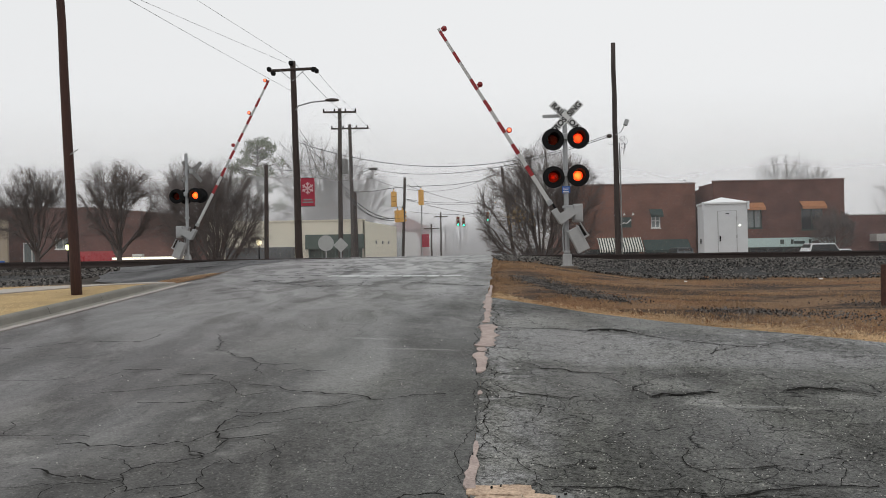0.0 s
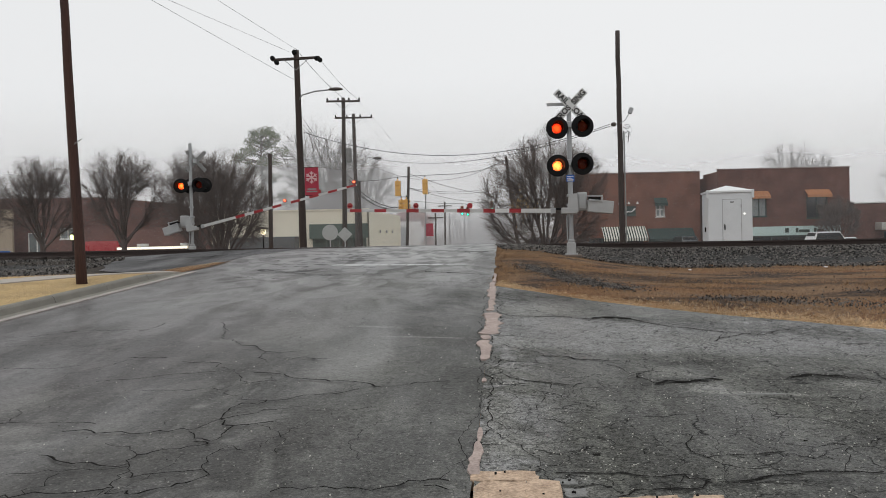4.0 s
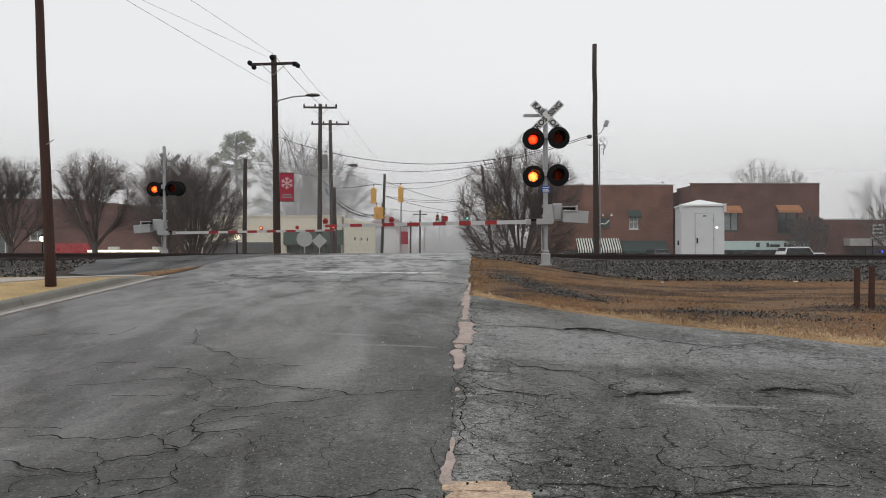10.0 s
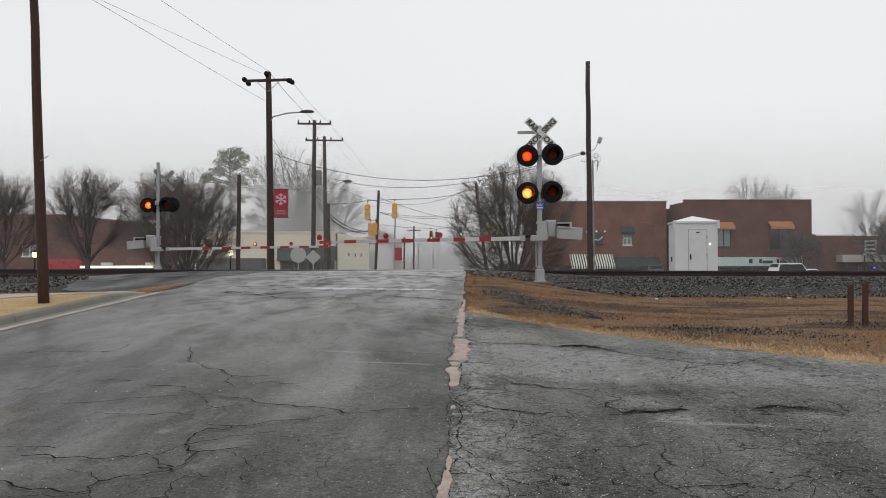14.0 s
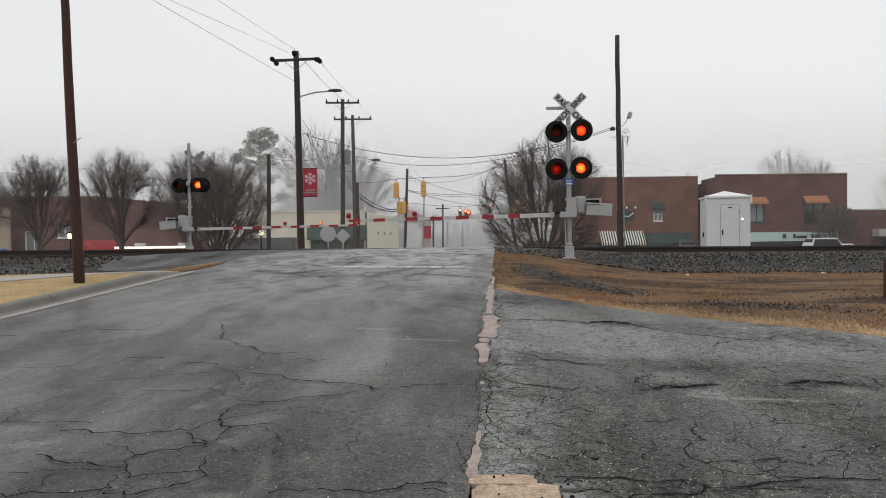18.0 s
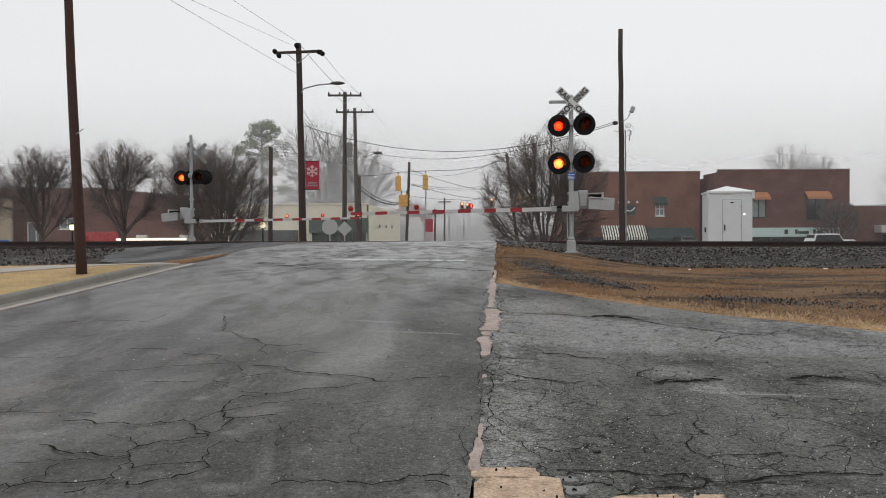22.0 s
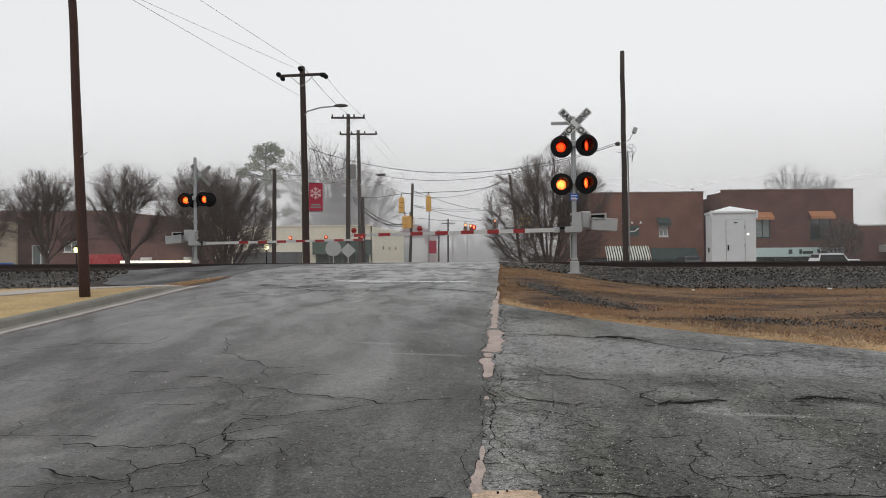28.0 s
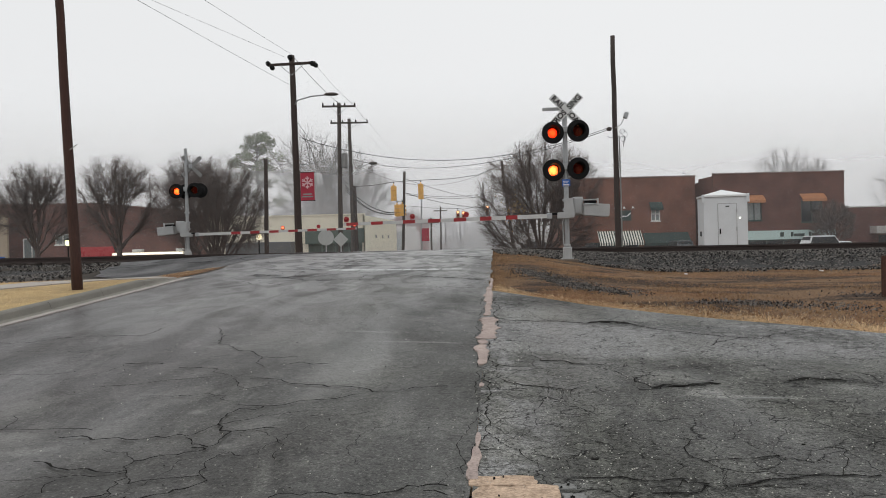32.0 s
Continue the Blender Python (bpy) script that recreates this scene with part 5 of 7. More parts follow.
for x, y, h in ((-1.1, 88, 4.0), (-0.1, 98, 5.6), (0.5, 112, 4.6), (3.1, 140, 6.0)):
    utility_pole((x, y, -1.2), (x + 0.05, y, h), 0.11, 0.09, POLEGREY, "hazy wooden street pole with a short crossarm", ((0.5, 0.8, 0, ()),))

# long wires down the street and across it
for a, b, d, r in (((-18.7, -3, 9.9), (-7.3, 40, 10.5), 0.1, 0.006), ((-14.1, -3, 9.8), (-6.9, 40, 9.05), 0.1, 0.0065), ((-12.8, -3, 9.9), (-6.95, 40, 10.6), 0.1, 0.0065),
                   ((-6.95, 40, 10.6), (-6.4, 54, 10.55), 0.15, 0.012), ((-5.9, 40, 10.2), (-5.4, 54, 10.4), 0.15, 0.008), ((-5.4, 54, 10.4), (-5.2, 61, 10.4), 0.1, 0.008),
                   ((-5.2, 61, 10.4), (2.0, 118, 5.0), 0.5, 0.008), ((-6.0, 61, 10.4), (2.0, 118, 4.2), 0.5, 0.007),
                   ((-6.86, 40, 6.7), (7.6, 38, 6.45), 1.3, 0.014), ((-6.55, 61, 7.7), (7.6, 38, 6.36), 1.15, 0.016), ((-6.56, 61, 7.55), (4.4, 58, 6.8), 1.65, 0.012),
                   ((-2.1, 52, 4.55), (4.6, 72, 5.75), 0.35, 0.012), ((-2.1, 52, 4.45), (4.6, 72, 5.55), 0.35, 0.012),
                   ((-6.5, 57, 5.5), (-2.6, 52, 3.35), 0.55, 0.024), ((-6.5, 57, 5.35), (-2.6, 52, 3.3), 0.65, 0.024), ((-6.5, 57, 5.2), (-2.6, 52, 3.5), 0.7, 0.018),
                   ((-2.3, 52, 5.5), (7, 90, 6.0), 0.5, 0.015), ((-2.3, 52, 4.6), (7, 90, 5.2), 0.5, 0.015),
                   ((-6.9, 40, 7.0), (-6.4, 54, 6.6), 0.2, 0.013), ((-6.9, 40, 7.6), (-6.0, 58, 5.3), 0.35, 0.013),
                   ((-9.4, 45, 6.0), (-6.6, 54, 7.2), 0.35, 0.015)):
    hang("overhead_wire", sag(a, b, d), r)


# ---- traffic signals ----
def traffic_signal(m, label, lit=(), housing=SIGNALYELLOW, h=0.95):
    s = thing("traffic_signal", m, label, "traffic signal", "traffic signals")
    w = h * 0.17
    bm = bmesh.new()
    for k in range(3):
        box(bm, -w, w, -0.12, 0.14, -h + h * k / 3 + 0.008, -h + h * (k + 1) / 3 - 0.008, 0.013)
    box(bm, -0.03, 0.03, -0.03, 0.03, 0, 0.12)
    part("housing", bm, housing, s)
    part("hanger", tube((0, 0, 0.08), (0, 0, 0.25), 0.03, n=6), BLACKPAINT, s)
    bulbs = []
    for k in range(3):
        z = -h / 3 * (k + 0.5)
        r = h * 0.115
        bm = bmesh.new()
        lathe(bm, [(-0.121, r), (-0.33, r * 1.02), (-0.33, r * 0.96), (-0.121, r * 0.94)], 14)
        bm2 = part("visor", bm, housing if not lit else BLACKPAINT, s)
        bm2.matrix_basis = pose(0, 0, z)
        if lit:
            bm = bmesh.new()
            lathe(bm, [(-0.001, r * 0.9), (-0.012, r * 0.6), (-0.016, 0.001)], 12)
            for v in bm.verts:
                v.co.y -= 0.0
            lathe_back = [bm.verts.new((math.cos(2 * math.pi * i / 12) * r * 0.92, 0.012, math.sin(2 * math.pi * i / 12) * r * 0.92)) for i in range(12)]
            f = bm.faces.new(lathe_back)
            f.material_index = 1
            b = part("bulb_bowl", bm, lit[k], s, "revolving signal bulb, bright on one side")
            b.data.materials.append(BOWLBACK)
            b.matrix_basis = pose(0, -0.26, z)
            bulbs.append(b)
    return bulbs


back = 188
traffic_signal(pose(-2.91, 52, 5.03, 0, 0, 172), "yellow three-lamp traffic signal hanging from a span wire, seen from behind")
traffic_signal(pose(-1.22, 52, 5.10, 0, 0, 178), "yellow three-lamp traffic signal hanging from a span wire, seen from behind")
traffic_signal(pose(-2.72, 52, 3.86, 0, 0, 120), "yellow traffic signal on the thin pole, seen from the side", h=0.75)
traffic_signal(pose(-2.40, 52, 3.88, 0, 0, 150), "yellow traffic signal on the thin pole, seen from the side", h=0.75)
street_lights = [traffic_signal(pose(x, 92, z, 0, 0, 2), "dark traffic signal over the street with a lit lamp", (REDGLOW, YELLOWGLOW, GREENGLOW), SIGNALGREY, 1.05)
                 for x, z in ((1.85, 4.85), (2.45, 4.75), (5.09, 5.30))]
hang("signal_span_wire", [(-3.5, 92, 5.5), (-1, 92, 5.2), (1.85, 92, 5.09), (2.45, 92, 4.99), (3.7, 92, 5.2), (5.09, 92, 5.54), (9.5, 92, 6.4)], 0.022, label="thin wire carrying the traffic signals")
hang("signal_span_wire", [(-5.98, 58, 5.45), (-4.4, 55, 5.3), (-2.91, 52, 5.27), (-1.22, 52, 5.34), (0.8, 53.5, 5.5), (2.54, 56, 5.9), (4.4, 58, 6.75)], 0.018, label="thin wire carrying the traffic signals")
hang("signal_bracket", [(-2.72, 52, 4.06), (-2.40, 52, 4.08), (-2.3, 52, 4.1)], 0.03, GALV, "short bracket on the thin pole", "bracket")


# ---- trees ----
def bare_tree(m, height, width, seed, bark, label, lift=0.9, trunk=0.14, limbs=13, knobs=80, per=11, up=0.75, thin=0.0065, low=-0.8, leaves=0, bare=0.5):
    """A leafless tree: limbs fan out from the fork to a round crown and end in sprays of fine upright shoots."""
    rnd = random.Random(seed)
    t = thing("tree", m, label, "tree", "trees")
    wood, twig = ([], []), ([], [])

    def segment(store, a, b, ra, rb, n):
        vs, fs = store
        d = (b - a)
        if d.length < 1e-4:
            return
        d.normalize()
        u = d.orthogonal().normalized()
        w = d.cross(u)
        k = len(vs)
        vs.extend(tuple(p) for p in ring(a, u, w, ra, n))
        vs.extend(tuple(p) for p in ring(b, u, w, rb, n))
        for i in range(n):
            fs.append((k + i, k + (i + 1) % n, k + n + (i + 1) % n, k + n + i))

    h = height - lift
    mid, rw, rh = Vector((0, 0, lift + 0.5 * h)), width / 2, 0.5 * h

    def depth(p):
        """0 in the crown's middle, 1 on its uneven outline."""
        q = p - mid
        a = math.atan2(q.y, q.x)
        w = 1 + 0.10 * math.sin(2.3 * a + seed) + 0.07 * noise.noise((a * 2, p.z * 1.3, seed))
        e = abs(q.z / (rh * w))
        return math.sqrt((q.x * q.x + q.y * q.y) / (rw * w) ** 2 + (e * e if q.z > 0 else e ** 3))

    def shoot(p, d, length, r, forks):
        n = 3 if forks else 2
        for k in range(n):
            d = (d + Vector((rnd.gauss(0, .2), rnd.gauss(0, .2), rnd.gauss(.10 * up, .15)))).normalized()
            q = p + d * length / n
            if depth(q) > 1.0:
                q = p + d * length / n * 0.35
                segment(twig, p, q, r, thin * 0.6, 3)
                return
            r2 = max(r * 0.75, thin * 0.8)
            segment(twig, p, q, r, r2, 3)
            for _ in range(forks):
                e = (d + Vector((rnd.gauss(0, .6), rnd.gauss(0, .6), rnd.gauss(.12, .4)))).normalized()
                shoot(p.lerp(q, rnd.random()), e, length * rnd.uniform(.3, .65), max(r2 * 0.75, thin * 0.8), 0)
            p, r = q, r2

    def limb(a, c, e, r0, r1, steps):
        """A bent limb from a to e, with its shoots; gives back its points."""
        pts, p = [a], a
        for k in range(1, steps + 1):
            f = k / steps
            q = a * (1 - f) ** 2 + c * 2 * f * (1 - f) + e * f * f + Vector((rnd.gauss(0, .03), rnd.gauss(0, .03), rnd.gauss(0, .03))) * (h / 5)
            segment(wood, p, q, r0 + (r1 - r0) * ((k - 1) / steps) ** 0.7, r0 + (r1 - r0) * f ** 0.7, 6 if r0 > 0.05 else 4)
            pts.append(q)
            p = q
        for k in range(per if e.z > mid.z else per // 2):
            f = bare + (1 - bare) * ((k + rnd.random()) / per) ** 0.7
            i = min(steps - 1, int(f * steps))
            at = pts[i].lerp(pts[i + 1], f * steps - i if i < steps else 1)
            out = (at - mid)
            out = Vector((out.x / rw, out.y / rw, out.z / rh))
            d = (pts[i + 1] - pts[i]).normalized() * 0.7 + out * (1.1 - up) + Vector((0, 0, up * 0.7)) + Vector((rnd.gauss(0, .38), rnd.gauss(0, .38), rnd.gauss(0, .25)))
            shoot(at, d.normalized(), h * 0.22 * rnd.uniform(0.45, 1.25), max(r1 * 0.5, thin), 2)
        return pts

    segment(wood, Vector((0, 0, -0.3)), Vector((0.02, 0, lift * 0.6)), trunk * 1.15, trunk, 8)
    segment(wood, Vector((0.02, 0, lift * 0.6)), Vector((0, 0, lift + 0.05)), trunk, trunk * 0.95, 8)
    ends = []
    for i in range(knobs):
        cz = 1 + (low - 1) * (i + 0.5) / knobs
        a, q = 2.39996 * i + rnd.uniform(-.35, .35), rnd.uniform(.66, .86) if i % 3 or cz < -0.3 else rnd.uniform(.32, .6)
        s = math.sqrt(1 - (cz * cz if cz > 0 else abs(cz) ** 3))
        ends.append(mid + Vector((math.cos(a) * s * rw * q, math.sin(a) * s * rw * q, cz * rh * q)))
    fork = Vector((0, 0, lift))
    first, rest = [], []
    for i, e in enumerate(ends):
        (first if i % max(1, knobs // limbs) == 0 else rest).append(e)
    mains = []
    for e in first:
        a = fork - Vector((0, 0, rnd.uniform(0, 0.12) * h * (1 if e.z < mid.z else 0.3)))
        a.z = max(a.z, lift * 0.55)
        c = a + Vector((e.x * 0.52, e.y * 0.52, (e.z - a.z) * 0.44))
        mains.append(limb(a, c, e, trunk * rnd.uniform(.40, .58), 0.020 * h / 5, 7))
    for e in rest:
        best = max(mains, key=lambda p: (p[-1] - fork).normalized().dot((e - fork).normalized()) + rnd.uniform(0, 0.05))
        k = rnd.choice((2, 3, 3, 4, 5))
        a = best[k]
        c = a + (best[k + 1] - best[k]).normalized() * (e - a).length * 0.45
        limb(a, c, e, trunk * 0.24 * rnd.uniform(.7, 1.1), 0.014 * h / 5, 5)
    part("trunk", wood, bark, t, smooth=True)
    part("crown", twig, bark, t, "crown of fine bare twigs")
    if leaves:
        vs, fs = [], []
        for _ in range(leaves):
            c = Vector((-1.6, -2.2, lift + 0.42 * h)) + Vector((rnd.gauss(0, .35), rnd.gauss(0, .3), rnd.gauss(0, .4)))
            for _ in range(5):
                o = c + Vector((rnd.gauss(0, .12), rnd.gauss(0, .12), rnd.gauss(0, .12)))
                k = len(vs)
                vs += [tuple(o + Vector((rnd.uniform(-.05, .05), rnd.uniform(-.05, .05), rnd.uniform(-.05, .05)))) for _ in range(3)]
                fs.append((k, k + 1, k + 2))
        part("dry_leaves", (vs, fs), EVERGREEN, t, "few dry yellow-brown leaves")
    return t


G0 = -1.25
DARKTREE = "dark bare street tree with dense upswept twigs"
for x, y, hh, ww, seed, lift in ((-24.2, 50, 8.2, 5.0, 1, 2.7), (-19.3, 50, 8.5, 5.0, 2, 2.9), (-28.6, 50, 8.1, 4.9, 12, 2.7), (-14.9, 49.5, 8.4, 5.2, 3, 2.5)):
    bare_tree(pose(x, y, -1.2), hh, ww, seed, BARK, DARKTREE, lift=lift, trunk=0.17, thin=0.0052, knobs=58, limbs=11, per=24, low=-0.85, bare=0.5, up=0.4)
bare_tree(pose(-12.5, 46.5, -1.0), 7.7, 6.6, 4, BARK, "dark bushy bare tree with crowded low limbs behind the far signal", lift=1.5, trunk=0.24, thin=0.0048, knobs=84, limbs=15, per=25, low=-0.9, bare=0.4, up=0.3)
bare_tree(pose(5.5, 46, -0.9), 8.2, 8.1, 5, BARK, "large dark bare tree with arching twigs behind the crossing signal", lift=1.0, trunk=0.155, thin=0.0052, up=0.25, knobs=96, limbs=22, per=26, low=-0.94, leaves=70, bare=0.4)
bare_tree(pose(35.6, 76, -1.2), 5.6, 4.6, 6, BARK, "small bare tree in front of the brick shop", lift=1.5, up=0.5, thin=0.010, knobs=70, per=14, trunk=0.12)
bare_tree(pose(46.9, 80, -1.2), 7.4, 7.8, 7, BARK, "bare tree in front of the low brick shops", lift=1.4, up=0.5, thin=0.010, per=12)
TALLPALE = "tall pale bare tree behind the roofs"
PALE = "pale grey bare tree in the mist"
for x, y, hh, ww, seed, lift, tr, thin, text in (
        (53.4, 130, 16.9, 10.5, 8, 7, 0.26, 0.009, TALLPALE), (59.2, 132, 15.0, 7, 18, 8, 0.18, 0.009, TALLPALE), (61.5, 110, 12.6, 10.5, 17, 3, 0.22, 0.010, TALLPALE),
        (-17.6, 115, 19.4, 14, 9, 3.5, 0.35, 0.016, PALE), (-11.2, 112, 14.8, 13, 10, 2.5, 0.3, 0.016, PALE), (-14.2, 119, 17.6, 13, 22, 3.0, 0.3, 0.016, PALE), (-27.5, 118, 10.5, 9, 13, 3, 0.25, 0.014, PALE),
        (9.5, 118, 9.0, 11, 14, 1.5, 0.2, 0.014, PALE), (4.5, 170, 8.5, 14, 15, 1.5, 0.25, 0.02, PALE), (-6.0, 175, 10.5, 15, 16, 1.5, 0.25, 0.02, PALE),
        (-22.0, 150, 12.5, 17, 20, 2.5, 0.25, 0.018, PALE)):
    bare_tree(pose(x, y, -1.2), hh, ww, seed, BARKGREY, text, lift=lift, trunk=tr * 0.7, thin=thin * 0.72, up=0.12, knobs=58, limbs=13, per=11, bare=0.35)


# hazy woods beyond the town: countless thin stems
rnd = random.Random(31)
vs, fs = [], []
for _ in range(22000):
    x, y = rnd.uniform(-190, 190), rnd.uniform(205, 265)
    h = (6.0 + 3.0 * noise.noise((x * 0.04, 0, 3)) + 2.2 * noise.noise((x * 0.17, 5, 3))) * (0.35 + 0.7 * rnd.random() ** 1.4)
    w, k = rnd.uniform(0.03, 0.10), len(vs)
    lean = rnd.gauss(0, 0.9)
    vs += [(x - w, y, G0), (x + w, y, G0), (x + w * 0.2 + lean, y, G0 + h), (x - w * 0.2 + lean, y, G0 + h)]
    fs.append((k, k + 1, k + 2, k + 3))
tagged(part("far_woods", (vs, fs), BARKGREY), "hazy grey winter woods beyond the town", "woods", kind="stuff")


def pine(m, height, clumps, seed):
    rnd = random.Random(seed)
    t = thing("pine_tree", m, "tall pine with rounded grey-green crown in the mist", "tree", "trees")
    bm = bmesh.new()
    sweep(bm, [(0, 0, -0.2), (0.1, 0, height * 0.4), (-0.1, 0.1, height * 0.75), (0, 0, height * 0.97)], [0.28, 0.22, 0.14, 0.04], 8)
    for x, y, z, r in clumps:
        sweep(bm, [(0, 0, z - 0.8), (x * 0.5, y * 0.5, z - 0.45), (x, y, z)], [0.08, 0.06, 0.02], 5)
    part("trunk", bm, BARKGREY, t)
    vs, fs = [], []
    for x, y, z, r in clumps:
        for _ in range(int(330 * r * r)):
            d = Vector((rnd.gauss(0, 1), rnd.gauss(0, 1), rnd.gauss(0, 0.8))).normalized() * r * rnd.random() ** 0.4
            c = Vector((x, y, z)) + d
            k = len(vs)
            vs += [tuple(c + Vector((rnd.gauss(0, .085), rnd.gauss(0, .085), rnd.gauss(0, .075)))) for _ in range(3)]
            fs.append((k, k + 1, k + 2))
    part("crown", (vs, fs), PINENEEDLE, t, "clumped needle crown with gaps")
    return t


rnd = random.Random(77)
cl = []
for x, y, z, w, h, k in ((-0.1, 0, 16.4, 1.2, 0.5, 6), (-0.1, 0, 15.5, 2.1, 0.8, 12), (0.1, 0, 14.0, 2.8, 0.8, 14), (-2.9, 0.4, 13.1, 1.2, 0.5, 6), (0.2, 0, 12.3, 2.6, 0.7, 11), (-1.9, 0.3, 11.5, 1.4, 0.5, 4), (1.4, 0, 10.6, 1.9, 0.6, 6), (-0.6, 0.3, 9.4, 1.8, 0.6, 4), (1.6, 0.3, 8.2, 1.7, 0.6, 5), (-1.3, -0.2, 7.4, 1.5, 0.6, 3), (0.4, 0, 5.4, 2.1, 1.2, 4)):
    for _ in range(k):
        a, q = rnd.uniform(0, 6.283), math.sqrt(rnd.random())
        cl.append((x + math.cos(a) * w * q, y + math.sin(a) * w * q, z + rnd.uniform(-h, h) * math.sqrt(max(0.1, 1 - q * q)), rnd.uniform(0.5, 0.85)))
pine(pose(-22.9, 105, -1.2), 17.4, cl, 3)


# ---- buildings ----
def wall_with_holes(bm, x0, x1, z0, z1, y, thick, holes):
    """A wall in the x-z plane with rectangular openings through it."""
    xs = sorted({x0, x1, *[h[0] for h in holes], *[h[1] for h in holes]})
    zs = sorted({z0, z1, *[h[2] for h in holes], *[h[3] for h in holes]})
    for a, b in zip(xs, xs[1:]):
        for c, d in zip(zs, zs[1:]):
            mx, mz = (a + b) / 2, (c + d) / 2
            if not any(h[0] < mx < h[1] and h[2] < mz < h[3] for h in holes):
                box(bm, a, b, y, y + thick, c, d)
    bmesh.ops.remove_doubles(bm, verts=bm.verts, dist=1e-4)
    return bm


def window(parent, x0, x1, z0, z1, y, frame_mat, pane_mat, bars=(1, 1), t=0.07):
    w = part("window", boxed(x0, x1, y + 0.14, y + 0.16, z0, z1), pane_mat, parent)
    bm = bmesh.new()
    for a, b, c, d in ((x0, x0 + t, z0, z1), (x1 - t, x1, z0, z1), (x0 + t, x1 - t, z0, z0 + t), (x0 + t, x1 - t, z1 - t, z1)):
        box(bm, a, b, y + 0.04, y + 0.138, c, d)
    for k in range(1, bars[0]):
        c = x0 + (x1 - x0) * k / bars[0]
        box(bm, c - t / 2, c + t / 2, y + 0.05, y + 0.136, z0 + t, z1 - t)
    for k in range(1, bars[1]):
        c = z0 + (z1 - z0) * k / bars[1]
        box(bm, x0 + t, x1 - t, y + 0.06, y + 0.134, c - t / 2, c + t / 2)
    part("frame", bm, frame_mat, w)
    part("sill", boxed(x0 - 0.06, x1 + 0.06, y - 0.06, y + 0.1, z0 - 0.08, z0 - 0.002), frame_mat, w)
    return w


def awning(parent, x0, x1, z0, z1, y, out, mat, label, stripes=0):
    bm = bmesh.new()
    pts = [(y, z1), (y - out, z0 + 0.25), (y - out, z0), (y - out + 0.03, z0), (y - out + 0.03, z0 + 0.22), (y, z1 - 0.05)]
    ends = [[bm.verts.new((x, a, b)) for a, b in pts] for x in (x0, x1)]
    for i in range(6):
        bm.faces.new((ends[0][i], ends[0][(i + 1) % 6], ends[1][(i + 1) % 6], ends[1][i]))
    bm.faces.new(ends[0])
    bm.faces.new(list(reversed(ends[1])))
    bmesh.ops.recalc_face_normals(bm, faces=bm.faces)
    a = part("awning", bm, mat, parent, label)
    for k in range(stripes):
        c = x0 + (x1 - x0) * (k + 0.5) / stripes
        hw = (x1 - x0) / stripes * 0.24
        bm = bmesh.new()
        p = [(y - 0.003, z1 + 0.008), (y - out - 0.008, z0 + 0.25), (y - out - 0.008, z0)]
        e = [[bm.verts.new((x, q, r)) for q, r in p] for x in (c - hw, c + hw)]
        for i in range(2):
            bm.faces.new((e[0][i], e[0][i + 1], e[1][i + 1], e[1][i]))
        part("stripe", bm, GREENCLOTH, a)
    return a


G = -1.2   # street level in the town

# two-storey brick shop beside the alley
shop_a = thing("brick_shop", pose(0, 0, 0), "two-storey red-brown brick shop with striped and green awnings", "building", "brick shops")
bm = wall_with_holes(bmesh.new(), 13.0, 25.0, G, 7.28, 82, 0.3, [(20.62, 21.52, 3.0, 4.4), (14.0, 19.4, G + 0.4, 1.0), (19.9, 24.2, G + 0.4, 0.9)])
box(bm, 13.0, 13.3, 82.3, 100, G, 7.28)
box(bm, 24.7, 25.0, 82.3, 100, G, 7.28)
part("wall", bm, BRICK, shop_a)
part("coping", boxed(12.95, 25.05, 81.95, 82.34, 7.28, 7.40, 0.01), COPING, shop_a)
part("roof", boxed(13.3, 24.7, 82.3, 100, 6.4, 6.6), GRAVEL_BED, shop_a)
window(shop_a, 20.62, 21.52, 3.0, 4.4, 82, WHITEFRAME, PANEGREY, (2, 2), 0.1)
awning(shop_a, 20.45, 21.7, 4.05, 4.85, 82, 0.6, GREENCLOTH, "small dark green window awning")
awning(shop_a, 15.3, 19.55, 0.7, 2.1, 82, 1.3, WHITECLOTH, "green and white striped shop awning", 17)
awning(shop_a, 19.75, 24.2, 0.6, 1.85, 82, 1.2, GREENCLOTH, "dark green shop awning")
for x0, x1 in ((14.0, 19.4), (19.9, 24.2)):
    window(shop_a, x0, x1, G + 0.4, 0.9 if x0 > 19 else 1.0, 82, DARKTRIM, PANE, (4, 1), 0.08)
hs = part("hanging_sign", boxed(17.3, 18.65, 81.88, 81.97, 3.1, 4.1), DARKTRIM, shop_a, "dark green shop sign with a white flourish and lamps")
part("mark", sweep(bmesh.new(), [(17.4, 81.87, 3.35), (17.9, 81.87, 3.55), (18.2, 81.87, 3.5), (18.6, 81.87, 3.85)], [0.05, 0.06, 0.05, 0.07], 5), WHITEMARK, hs)
for x in (17.0, 17.9, 18.75):
    bm = sweep(bmesh.new(), [(x, 81.99, 4.3), (x, 81.6, 4.5), (x, 81.45, 4.42)], [0.025] * 3, 5)
    sweep(bm, [(x, 81.45, 4.44), (x, 81.45, 4.28)], [0.05, 0.11], 8)
    part("sign_lamp", bm, WHITEFRAME, hs)
part("antenna", sweep(bmesh.new(), [(24.2, 82.5, 7.3), (24.2, 82.5, 7.6), (24.0, 82.5, 7.7)], [0.06, 0.05, 0.1], 6), GREYPAINT, shop_a, "small rooftop fixture")

